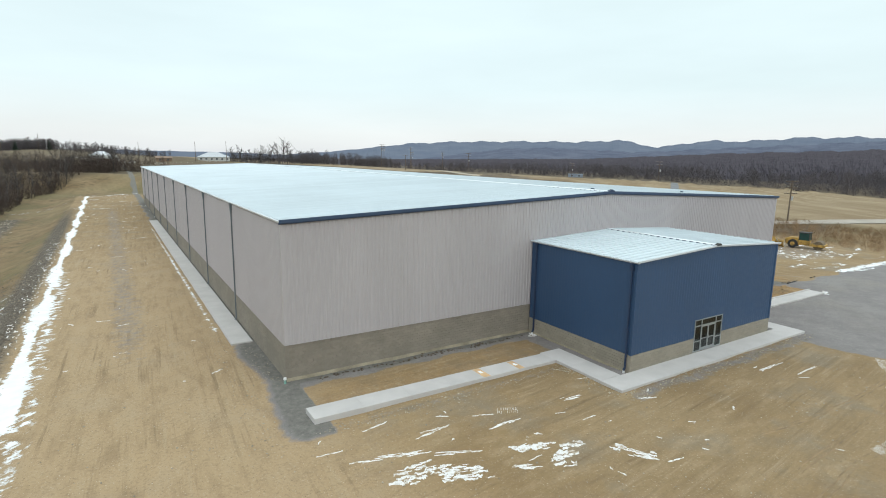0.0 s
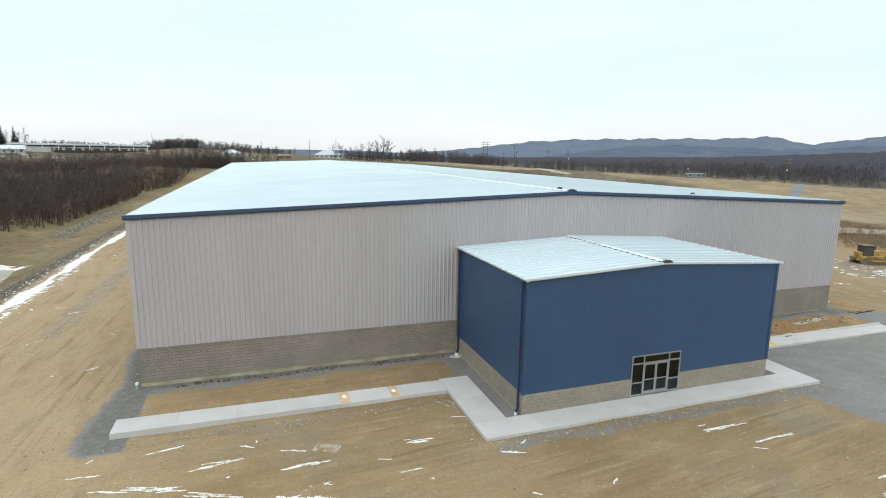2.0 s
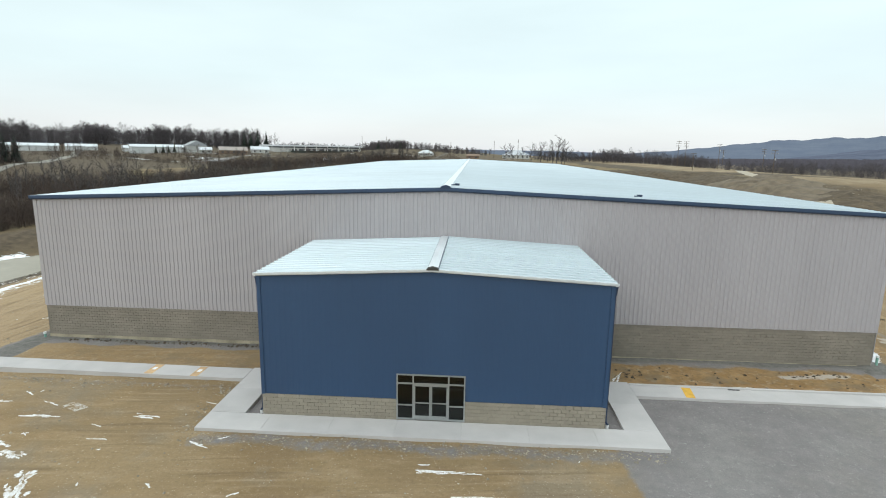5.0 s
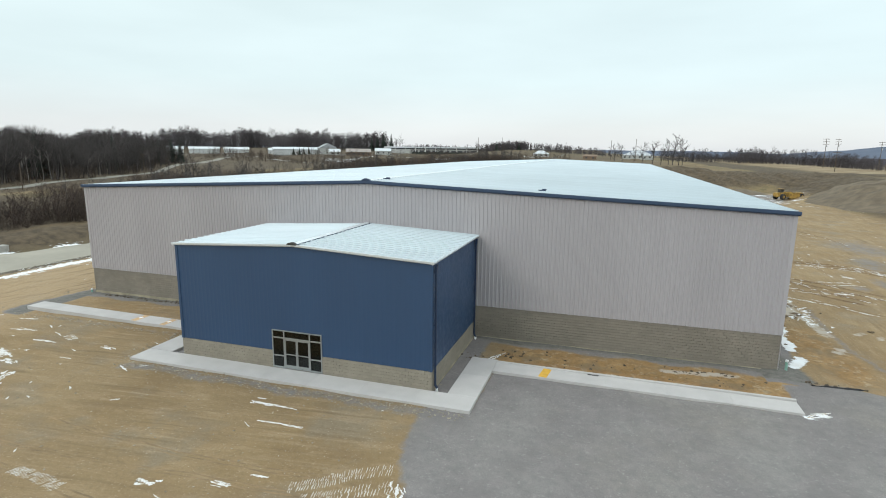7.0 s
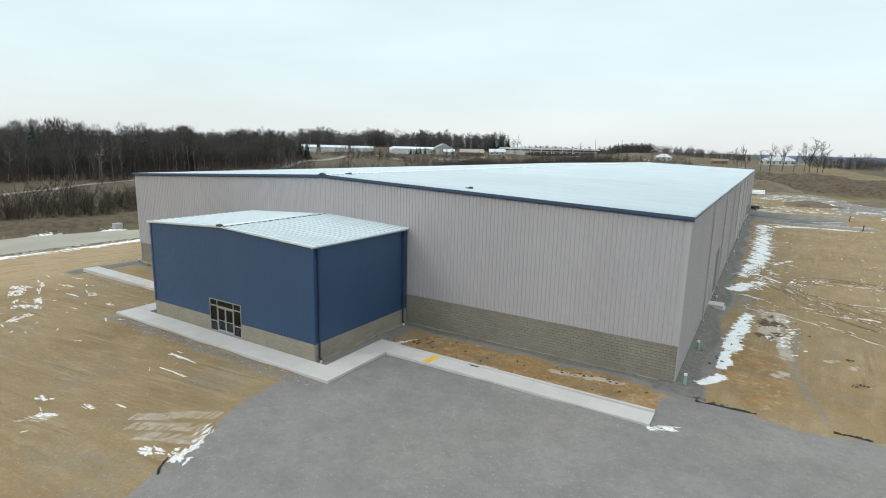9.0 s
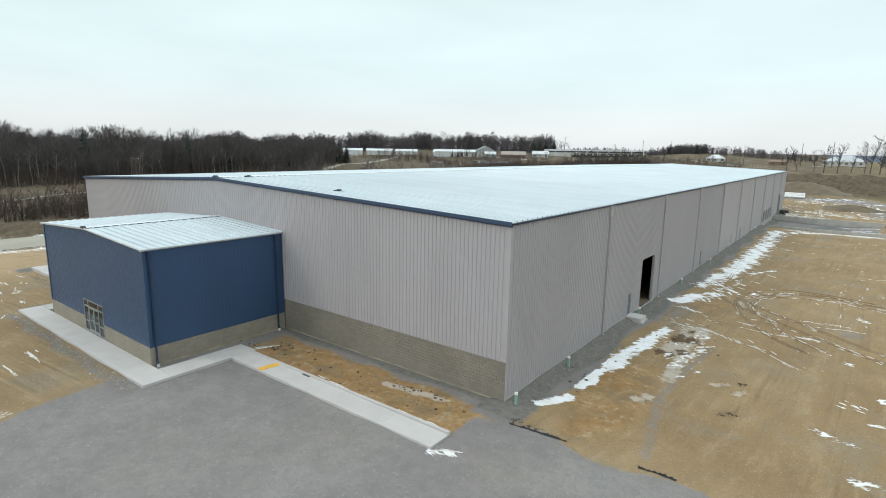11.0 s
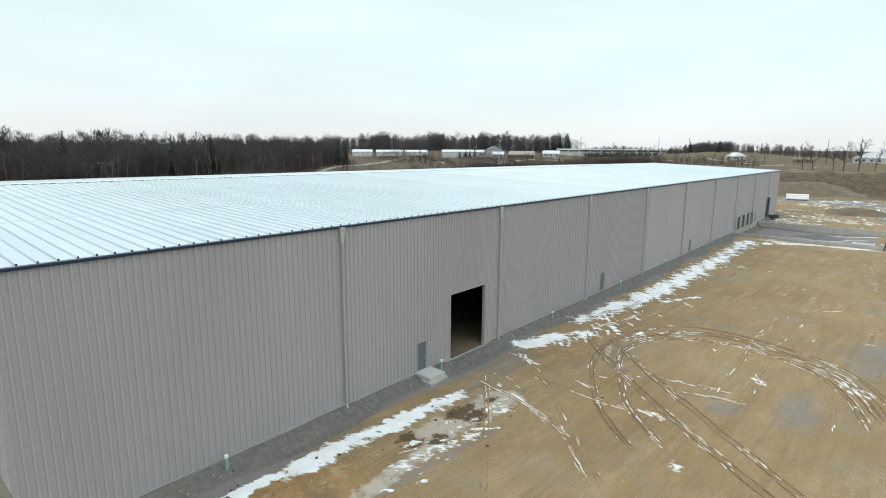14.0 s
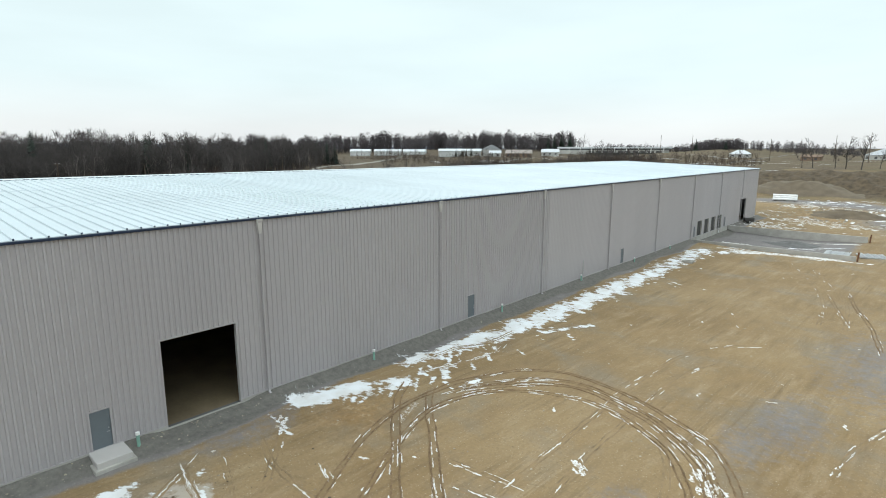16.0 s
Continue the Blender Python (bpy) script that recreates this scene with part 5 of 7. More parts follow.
for x, y, m, w in ((19.93, 27.2, ORANGE, 0.55), (22.93, 27.15, ORANGE, 0.5)):
    z = 0.24 - 0.14 * (x - 7.93) / 18.23
    pl = thing("tactile_plate", "worn orange tactile warning plate set in the sidewalk", "paving plate", pose(x, y, z), group="tactile plates")
    bm = bev(boxes((-w / 2, w / 2, -0.72, 0.72, -0.02, 0.012)), 0.004)
    part("plate", bm, m, pl)
    part("sticker", boxes((-0.12, 0.12, -0.1, 0.28, 0.012, 0.016)), WHITE, pl, "pale worn patch")
pl = thing("tactile_plate", "bright yellow tactile warning plate set in the sidewalk", "paving plate", pose(53.6, 27.05, 0.055, 0, 0, -8), group="tactile plates")
bm = bev(boxes((-0.27, 0.27, -0.7, 0.7, -0.02, 0.018)), 0.004)
part("plate", bm, YELLOW, pl)
bm = bmesh.new()
for i in range(5):
    for j in range(13):
        tube(bm, (-0.2 + 0.1 * i, -0.6 + 0.1 * j, 0.018), (-0.2 + 0.1 * i, -0.6 + 0.1 * j, 0.025), 0.022, 0.016, 6)
part("domes", bm, YELLOW, pl)
bm = bev(boxes((-0.35, 0.35, -0.05, 0.05, 0.0, 0.03)), 0.005)
gr = part("drain_grate", bm, DARK)
gr.matrix_world = pose(56.6, 27.72, 0.05)
tagged(gr, "dark slotted drain inlet in the kerb", "drain")


# ---- dock pit, stoop, pipes along the long wall ----
def wall_block(name, label, cat, spec, mat, bevel=0.02):
    bm = bev(boxes(spec), bevel)
    cx, cy = (spec[0] + spec[1]) / 2, (spec[2] + spec[3]) / 2
    bm.transform(Matrix.Translation((-cx, -cy, 0)))
    ob = part(name, bm, mat)
    ob.matrix_world = pose(cx, cy, 0)
    return tagged(ob, label, cat)


wall_block("retaining_wall", "low pale concrete retaining wall of the loading dock", "wall", (68.5, 90.2, 139.9, 140.2, -1.6, -0.02), CONCRETE_SIDE)
wall_block("retaining_wall", "low pale concrete retaining wall of the loading dock", "wall", (68.5, 90.0, 161.3, 161.6, -1.6, 0.15), CONCRETE_SIDE)
stoop = thing("door_stoop", "precast concrete stoop at the grey side door", "step", pose(68.98, 54.6, -0.21))
part("slab", bev(boxes((-0.62, 0.75, -0.75, 0.75, 0, 0.37)), 0.025), CONCRETE, stoop)
part("pad", bev(boxes((-0.62, 0.9, -0.88, 0.88, -0.25, 0.07)), 0.02), CONCRETE_SIDE, stoop)


def cleanout(x, y, height, label="green plastic pipe stub with a white cap"):
    z = ground_at(x, y)
    c = thing("pipe_stub", label, "pipe", pose(x, y, z - 0.1), group="pipe stubs along the wall")
    part("pipe", tube(bmesh.new(), (0, 0, 0), (0, 0, height), 0.085, n=12), PVC, c, smooth=False)
    part("cap", tube(bmesh.new(), (0, 0, height - 0.03), (0, 0, height + 0.10), 0.10, n=12), WHITE, c)
    return c


for y in (33.2, 40.5, 55.85, 71.05, 86.3):
    cleanout(68.95, y, 0.72)
for y in (116.0, 129.0):
    cleanout(68.85, y, 0.6)
c = cleanout(68.75, 101.6, 0.7)
part("conduit", tube(bmesh.new(), (0.0, 0.35, 0), (0.0, 0.35, 2.4), 0.05, n=8), GALV, c)
cleanout(8.05, 32.6, 0.4)
basin = thing("catch_basin", "open concrete catch basin box in the snow", "drain", pose(73.6, 122.5, ground_at(73.6, 122.5)))
part("rim", boxes((-0.6, 0.6, -0.6, -0.42, -0.2, 0.26), (-0.6, 0.6, 0.42, 0.6, -0.2, 0.22), (-0.6, -0.42, -0.42, 0.42, -0.2, 0.22), (0.42, 0.6, -0.42, 0.42, -0.2, 0.22)), CONCRETE_SIDE, basin)
# dark plate stands in for the shade inside the open basin
part("hole_shade", boxes((-0.42, 0.42, -0.42, 0.42, -0.16, -0.12)), DARK, basin)
for x, y in ((90.4, 139.6), (90.3, 161.4)):
    po = tagged(part("bollard", tube(bmesh.new(), (0, 0, 0), (0, 0, 1.45), 0.11, n=12), RUST), "rusted steel pipe bollard at the dock wall", "bollard", "dock bollards")
    po.matrix_world = pose(x, y, ground_at(x, y) - 0.1, 0, 3, 0)
bundle = thing("steel_bundle", "bundle of galvanised steel channels on the ground", "building material", pose(87.4, 147.3, ground_at(87.4, 147.3)))
for i in range(12):
    part("channel", boxes((-1.6 + 0.27 * i, -1.42 + 0.27 * i, -1.9 + 0.1 * math.sin(i * 2.1), 1.9 + 0.12 * math.sin(i * 1.3), 0.02, 0.16 + 0.05 * (i % 3))), GALV, bundle)
bundle2 = copy_thing(bundle, pose(91.6, 146.0, ground_at(91.6, 146.0), 0, 0, 14))
# dark odds and ends on the roof
for x, y in ((52.0, 34.75), (38.9, 35.5)):
    z = top_z(x) + 0.05
    w = thing("roof_scrap", "dark scrap of flashing lying on the roof", "scrap", pose(x, y, z, 0, ang, 20))
    part("scrap", bev(boxes((-0.32, 0.25, -0.10, 0.10, 0.0, 0.08), (-0.05, 0.28, -0.08, 0.14, 0.08, 0.15)), 0.015), NAVY, w)


# ---- pond, snow banks, stones ----
pv = [(-16.4, 4), (-30, 2), (-47, 11), (-44, 30), (-38.5, 45), (-33.5, 62), (-29, 80), (-26.5, 94), (-16.4, 94), (-16.3, 70), (-16.4, 50)]
bm = bmesh.new()
bm.faces.new([bm.verts.new((x, y, -2.95)) for x, y in pv])
bmesh.ops.recalc_face_normals(bm, faces=bm.faces[:])
if bm.faces[:][0].normal.z < 0:
    bmesh.ops.reverse_faces(bm, faces=bm.faces[:])
tagged(part("pond", bm, ICE), "frozen grey-beige retention pond with snowy banks", "pond", kind="structure")
ob = wall_block("outlet_box", "pale concrete outlet box on the pond bank", "drain", (-38.0, -36.6, 52.9, 54.3, -3.2, -1.7), CONCRETE_SIDE)


def scatter(name, label, cat, spots, material, r0, r1, seed, flat=0.6):
    """Many small irregular stones as one uncounted mass."""
    rs = np.random.default_rng(seed)
    base = np.array([(1, 0, 0), (-1, 0, 0), (0, 1, 0), (0, -1, 0), (0, 0, 1), (0, 0, -1)], float)
    tri = np.array([(0, 2, 4), (2, 1, 4), (1, 3, 4), (3, 0, 4), (2, 0, 5), (1, 2, 5), (3, 1, 5), (0, 3, 5)])
    n = len(spots)
    v = base[None] * rs.uniform(0.6, 1.3, (n, 6, 1)) + rs.normal(0, 0.12, (n, 6, 3))
    v *= (r0 + (r1 - r0) * rs.random(n) ** 2.5)[:, None, None]
    v[:, :, 2] *= flat
    a = rs.uniform(0, 6.28, n)
    ca, sa = np.cos(a)[:, None], np.sin(a)[:, None]
    v = np.stack([v[:, :, 0] * ca - v[:, :, 1] * sa, v[:, :, 0] * sa + v[:, :, 1] * ca, v[:, :, 2]], -1)
    s = np.asarray(spots)
    v += np.stack([s[:, 0], s[:, 1], terrain(s[:, 0], s[:, 1]) + 0.02], -1)[:, None]
    f = (tri[None] + 6 * np.arange(n)[:, None, None]).reshape(-1, 3)
    ob = raw(name, v.reshape(-1, 3).tolist(), f.tolist(), material)
    return tagged(ob, label, cat, kind="stuff")


rs = np.random.default_rng(11)


def along(n, a, b, c, d, w):
    t = rs.random(n)
    return np.stack([a + (c - a) * t + rs.normal(0, w, n), b + (d - b) * t + rs.normal(0, w, n)], -1)


spots = np.concatenate([along(1500, 26, 19.9, 50, 19.9, 0.38), along(300, 8, 25.3, 26, 25.3, 0.2), along(220, 8, 25.8, 26, 25.8, 0.3), along(150, 5.3, 24, 5.3, 41, 0.5), along(160, 7.6, 33, 7.2, 41, 0.4), along(260, 5.8, 42, 5.8, 132, 0.25),
                        along(260, 68.9, 34, 69.0, 64, 0.35), along(240, 25.7, 20.5, 25.7, 26, 0.3), np.stack([rs.uniform(8, 48, 700), rs.uniform(9, 25, 700)], -1), np.stack([rs.uniform(69, 98, 900), rs.uniform(36, 105, 900)], -1),
                        np.stack([rs.uniform(-6, 6, 500), rs.uniform(18, 110, 500)], -1)])
scatter("loose_stones", "scattered tan and grey loose stones", "stones", spots, STONE, 0.018, 0.08, 3)
spots = np.concatenate([along(240, 10, 32.3, 28, 32.3, 0.16), along(90, 50, 29.6, 67, 29.4, 0.8), along(60, 47.9, 28.6, 52, 30.5, 0.4), along(80, 70, 37, 76, 62, 1.2), along(26, 78.6, 40.8, 79.0, 41.2, 0.2), along(18, 78.7, 46.1, 79.0, 46.4, 0.15), along(40, 61.5, 30.4, 65.5, 30.9, 0.3), along(40, 69.5, 31.6, 72.5, 31.3, 0.15)])
scatter("dark_clods", "dark clods of soil lying along the walls", "soil", spots, CLOD, 0.03, 0.15, 4)
spots = np.concatenate([along(2200, -9.0, 18, -9.2, 170, 0.7), along(700, -11.5, 30, -11.5, 85, 1.2)])
scatter("rubble_strip", "dark broken rubble along the road edge", "stones", spots, RUBBLE, 0.03, 0.14, 5)
spots = np.concatenate([along(500, -21.5, 118, -22.0, 168, 1.3), np.stack([rs.normal(130, 7, 450), rs.normal(165, 16, 450)], -1)])
scatter("riprap", "grey riprap stones lining the drainage swale", "stones", spots, STONE, 0.08, 0.26, 6)
spots = np.stack([rs.uniform(69, 100, 500), rs.uniform(184, 206, 500)], -1)
scatter("rubble_heap", "low strewn rubble behind the warehouse", "stones", spots, STONE, 0.1, 0.45, 7)


def mound(name, label, x, y, rx, ry, h, material, seed):
    rs2 = np.random.default_rng(seed)
    ph = rs2.uniform(0, 6.28, 6)
    verts, faces = [], []
    rings, seg = 14, 40
    for i in range(rings + 1):
        q = i / rings
        for j in range(seg):
            a = 2 * math.pi * j / seg
            wob = 1 + 0.10 * math.sin(3 * a + ph[0]) + 0.05 * math.sin(7 * a + ph[1])
            px, py = q * rx * wob * math.cos(a), q * ry * wob * math.sin(a)
            hh = h * (1 - q) ** 0.9 * (1 + 0.06 * math.sin(5 * a + 9 * q + ph[2])) + 0.10 * math.sin(px * 1.3 + ph[3]) * math.sin(py * 1.7 + ph[4]) * (1 - q)
            verts.append((px, py, min(hh, h * 0.93) - 0.3 * q + ground_at(x + px, y + py) - ground_at(x, y)))
    for i in range(rings):
        for j in range(seg):
            a, b = i * seg + j, i * seg + (j + 1) % seg
            faces.append((a, a + seg, b + seg, b))
    ob = raw(name, verts, faces, material)
    ob.data.polygons.foreach_set("use_smooth", [True] * len(ob.data.polygons))
    ob.matrix_world = pose(x, y, ground_at(x, y))
    return tagged(ob, label, "mound")


PILE = surface("stone_dust", (0.128, 0.100, 0.068), 0.95, var=0.15, scale=0.5, fine=5, bump=0.5, dist=0.05)
SPOIL = surface("brown_spoil", (0.125, 0.095, 0.062), 0.95, var=0.25, scale=0.4, fine=4, bump=0.6, dist=0.08)
mound("stockpile", "smooth brown stockpile of crushed stone", 69, 239, 16, 8, 3.5, PILE, 1)
mound("spoil_mound", "low brown heap of excavated soil", 84, 197, 9, 5, 1.4, SPOIL, 2)
mound("spoil_mound", "rough brown spoil bank with stones", 131, 172, 17, 30, 4.2, SPOIL, 3)
mound("spoil_mound", "low brown heap of excavated soil", 103, 214, 10, 6, 1.8, PILE, 4)
mound("gravel_heap", "low dark heap of crushed stone in the loading dock", 80.5, 154.5, 5.5, 4.0, 0.75, surface("dark_gravel", (0.125, 0.122, 0.118), 0.95, var=0.2, scale=1.2, fine=9, bump=0.6, dist=0.05), 5)


# ---- bare winter trees ----
def tree_template(seed, limbs=10, subs=5, twigs=4, stems=1, lean=0.06, thick=1.0, crown=0.3):
    """One bare tree of height 1: triangles of trunk, limbs, branches and twigs."""
    r = random.Random(seed)
    vs, fs = [], []

    def stick(p, q, r0, r1, n=3):
        d = (q - p).normalized()
        s = d.orthogonal().normalized()
        t = d.cross(s)
        k = len(vs)
        for c, rad in ((p, r0), (q, r1)):
            for i in range(n):
                a = 2 * math.pi * i / n
                vs.append(c + s * (rad * math.cos(a)) + t * (rad * math.sin(a)))
        for i in range(n):
            j = (i + 1) % n
            fs.append((k + i, k + j, k + n + j))
            fs.append((k + i, k + n + j, k + n + i))

    def blade(p, q, w):
        d = (q - p)
        s = Vector((r.gauss(0, 1), r.gauss(0, 1), r.gauss(0, 1))).cross(d).normalized() * w
        k = len(vs)
        vs.extend((p - s, p + s, q))
        fs.append((k, k + 1, k + 2))

    for st in range(stems):
        p = Vector((r.gauss(0, 0.03) * (stems > 1), r.gauss(0, 0.03) * (stems > 1), -0.02))
        sway = Vector((r.gauss(0, lean + 0.1 * (stems > 1)), r.gauss(0, lean + 0.1 * (stems > 1)), 0))
        h = r.uniform(0.8, 1.0)
        pts = [p + sway * (i / 4) ** 1.5 + Vector((r.gauss(0, 0.008), r.gauss(0, 0.008), h * 0.9 * i / 4)) for i in range(5)]
        rad = [0.014 * thick * (1 - 0.8 * i / 4) for i in range(5)]
        for i in range(4):
            stick(pts[i], pts[i + 1], rad[i], rad[i + 1], 4)
        for b in range(limbs):
            t = crown + (1 - crown) * (b + r.random()) / limbs
            f = min(t * 4, 3.999)
            i = int(f)
            o = pts[i].lerp(pts[i + 1], f - i)
            az = r.uniform(0, 2 * math.pi)
            up = r.uniform(0.5, 1.3)
            ln = (0.34 - 0.2 * t) * r.uniform(0.7, 1.25)
            d = Vector((math.cos(az), math.sin(az), up)).normalized()
            m = o + d * ln * 0.5
            e = m + (d + Vector((0, 0, 0.35))).normalized() * ln * 0.55
            stick(o, m, 0.0055 * thick, 0.0038 * thick)
            stick(m, e, 0.0038 * thick, 0.0012 * thick)
            for s in range(subs):
                u = (s + r.random()) / subs
                q0 = o.lerp(m, u * 2) if u < 0.5 else m.lerp(e, u * 2 - 1)
                dd = (d + Vector((r.gauss(0, 0.7), r.gauss(0, 0.7), r.gauss(0.25, 0.5)))).normalized()
                q1 = q0 + dd * ln * r.uniform(0.28, 0.55)
                blade(q0, q1, 0.0022 * thick)
                for w in range(twigs):
                    g0 = q0.lerp(q1, r.uniform(0.15, 1))
                    g1 = g0 + (dd + Vector((r.gauss(0, 0.8), r.gauss(0, 0.8), r.gauss(0.3, 0.6)))).normalized() * ln * r.uniform(0.15, 0.38)
                    blade(g0, g1, 0.0019 * thick)
    return np.array([tuple(v) for v in vs]), np.array(fs)


def mass_template(seed, n=110, low=0.25, wide=0.2, width=0.0045):
    """A far tree of height 1: a trunk, a few limbs and a cloud of fine upward twigs."""
    r = random.Random(seed)
    vs, fs = [], []

    def blade(p, q, w):
        s = Vector((r.gauss(0, 1), r.gauss(0, 1), r.gauss(0, 0.4))).cross(q - p).normalized() * w
        k = len(vs)
        vs.extend((p - s, p + s, q))
        fs.append((k, k + 1, k + 2))

    for i in range(3):
        a = 2.094 * i
        k = len(vs)
        vs.extend((Vector((math.cos(a) * 0.011, math.sin(a) * 0.011, -0.03)), Vector((math.cos(a + 2.094) * 0.011, math.sin(a + 2.094) * 0.011, -0.03)), Vector((0, 0, 0.8))))
        fs.append((k, k + 1, k + 2))
    mid, half = (low + 1) / 2, (1 - low) / 2
    for i in range(n):
        q = r.uniform(-1, 0.92)
        rad = wide * math.sqrt(max(1 - q * q, 0.02)) * math.sqrt(r.random())
        a = r.uniform(0, 6.283)
        e = Vector((math.cos(a) * rad, math.sin(a) * rad, mid + half * q))
        o = Vector((e.x * r.uniform(0.2, 0.75), e.y * r.uniform(0.2, 0.75), e.z - r.uniform(0.06, 0.17)))
        blade(o, e, width * r.uniform(0.6, 1.3))
    return np.array([tuple(v) for v in vs]), np.array(fs)


def grove(name, label, templates, places, material, cat="trees"):
    """A wood that nobody could count: places are rows of x, y, height."""
    rs2 = np.random.default_rng(len(places) + 17)
    V, F, k = [], [], 0
    z = terrain(places[:, 0], places[:, 1])
    for (x, y, h), g in zip(places, z):
        v, f = templates[rs2.integers(len(templates))]
        a = rs2.uniform(0, 6.28)
        wide = rs2.uniform(0.85, 1.25)
        c, s = math.cos(a) * h * wide, math.sin(a) * h * wide
        V.append(np.stack([x + v[:, 0] * c - v[:, 1] * s, y + v[:, 0] * s + v[:, 1] * c, g + v[:, 2] * h], -1))
        F.append(f + k)
        k += len(v)
    V, F = np.concatenate(V).astype(np.float32), np.concatenate(F).astype(np.int32)
    me = bpy.data.meshes.new(name)
    me.vertices.add(len(V))
    me.vertices.foreach_set("co", V.ravel())
    me.loops.add(F.size)
    me.loops.foreach_set("vertex_index", F.ravel())
    me.polygons.add(len(F))
    me.polygons.foreach_set("loop_start", np.arange(0, F.size, 3, dtype=np.int32))
    me.update(calc_edges=True)
    me.materials.append(material)
    return tagged(new(name, me), label, cat, kind="stuff")


def band(rs2, n, line, depth, h0, h1):
    """Places behind a front line, given as its corner points."""
    line = np.array(line, float)
    seg = np.diff(line, axis=0)
    ln = np.hypot(seg[:, 0], seg[:, 1])
    out = []
    for i in rs2.choice(len(seg), n, p=ln / ln.sum()):
        d = seg[i] / ln[i]
        nrm = np.array((-d[1], d[0]))
        p = line[i] + seg[i] * rs2.uniform(-0.03, 1.03) + nrm * depth * rs2.random() ** 1.4
        clump = 0.86 + 0.16 * math.sin(p[0] * 0.071 + 2 * math.sin(p[1] * 0.05)) + 0.10 * math.sin(p[1] * 0.17 + p[0] * 0.11)
        out.append((p[0], p[1], clump * (h0 + (h1 - h0) * rs2.beta(2.0, 1.8))))
    return np.array(out)


TALL = [tree_template(s, 9, 5, 4, crown=0.36, thick=0.9) for s in (1, 2, 3, 4, 5)]
SLIM = [tree_template(s, 5, 3, 3, crown=0.5, thick=0.75, lean=0.05) for s in (11, 12, 13, 14)]
BUSH = [tree_template(s, 5, 4, 4, stems=4, crown=0.12, thick=1.0, lean=0.12) for s in (21, 22, 23, 24)]
MASS = [mass_template(s, 150, 0.18, 0.24, 0.0055) for s in (31, 32, 33, 34, 35)]
SCRUB = [mass_template(s, 110, 0.05, 0.42, 0.008) for s in (36, 37, 38)]
rt = np.random.default_rng(2)
WEST = [(-185, -60), (-152, 40), (-150, 105), (-168, 165), (-206, 275)]
grove("west_wood_edge", "bare brown trees along the edge of the wood", TALL, band(rt, 560, WEST, 40, 14, 21), BARK)
grove("pale_trunks", "pale-trunked bare trees at the edge of the wood", SLIM, band(rt, 110, WEST, 14, 12, 19), BARK_PALE)
grove("west_wood", "dense bare brown winter wood beyond the road", MASS, band(rt, 1650, [(-195, -70), (-160, 40), (-158, 105), (-176, 165), (-214, 275)], 170, 15, 23), BARK)
grove("wood_understory", "tangled dark brush at the foot of the wood", SCRUB, band(rt, 700, [(-180, -60), (-148, 40), (-146, 105), (-163, 165), (-201, 275)], 60, 4, 8), BRUSH)
grove("wood_end", "thin line of bare trees where the wood ends", SLIM, band(rt, 120, [(-176, 190), (-192, 235), (-205, 272)], 14, 14, 22), BARK)
RAV = [(-31, 98), (-30, 118), (-25.5, 135), (-26, 165), (-24, 215), (-8, 258), (14, 280)]
grove("ravine_brush", "dense brown brush and saplings in the ravine", BUSH, band(rt, 300, RAV, 60, 4, 8.5), BRUSH, "brush")
grove("ravine_scrub", "low tangled brown scrub filling the ravine", SCRUB, band(rt, 2300, RAV, 85, 2.5, 7), BRUSH, "brush")
grove("ravine_trees", "bare trees rising out of the ravine brush", TALL, band(rt, 300, RAV, 60, 8, 14), BARK)
grove("bank_brush", "leafless brown shrubs above the pond bank", BUSH, band(rt, 170, [(-54, 30), (-50, 55), (-44, 84), (-36, 105)], 20, 4, 8.5), BRUSH, "brush")
grove("bank_scrub", "low tangled brown scrub above the pond bank", SCRUB, band(rt, 480, [(-50, 40), (-46, 64), (-42, 84), (-35, 105)], 20, 1.4, 4.5), BRUSH, "brush")
grove("hill_wood", "bare woodland along the northern hill", MASS, band(rt, 420, [(-190, 575), (-80, 595)], 110, 4, 8), FAR_BARK)
grove("hill_east_wood", "bare woodland past the plant building", MASS, band(rt, 200, [(-78, 596), (-40, 602)], 90, 8, 13), FAR_BARK)
grove("hill_crest_wood", "taller bare woodland behind the white sheds", MASS, band(rt, 1100, [(-520, 330), (-420, 440), (-330, 505), (-225, 560), (-195, 572)], 110, 16, 25), FAR_BARK)
grove("far_hill_wood", "low bare woodland on the far hill", MASS, band(rt, 420, [(-90, 590), (-20, 608), (60, 630)], 90, 6, 12), FAR_BARK)
grove("hill_trees", "tall bare trees before the hill woodland", TALL, band(rt, 130, [(-500, 320), (-400, 425), (-320, 490), (-215, 545), (-170, 560)], 40, 14, 21), FAR_BARK)
grove("hill_scrub", "brown brush on the northern hillside", SCRUB, band(rt, 850, [(-250, 322), (-160, 335), (-60, 335), (30, 345)], 70, 2, 5.5), BRUSH, "brush")
grove("hill_saplings", "thin bare saplings rising from the hillside brush", TALL, band(rt, 330, [(-260, 325), (-160, 335), (-60, 335), (30, 345)], 60, 5, 11), BRUSH)
grove("north_wood", "bare wood on the north-eastern skyline", MASS, band(rt, 520, [(100, 530), (160, 505), (250, 480)], 70, 6, 15), FAR_BARK)
LOW_MASS = [mass_template(s, 150, 0.0, 0.30, 0.006) for s in (61, 62, 63, 64)]
grove("east_wood", "wide dark bare wood across the eastern fields", LOW_MASS, band(rt, 1700, [(330, -120), (288, 40), (294, 133), (333, 259), (300, 414), (255, 490)][::-1], 200, 5, 13), FAR_BARK)
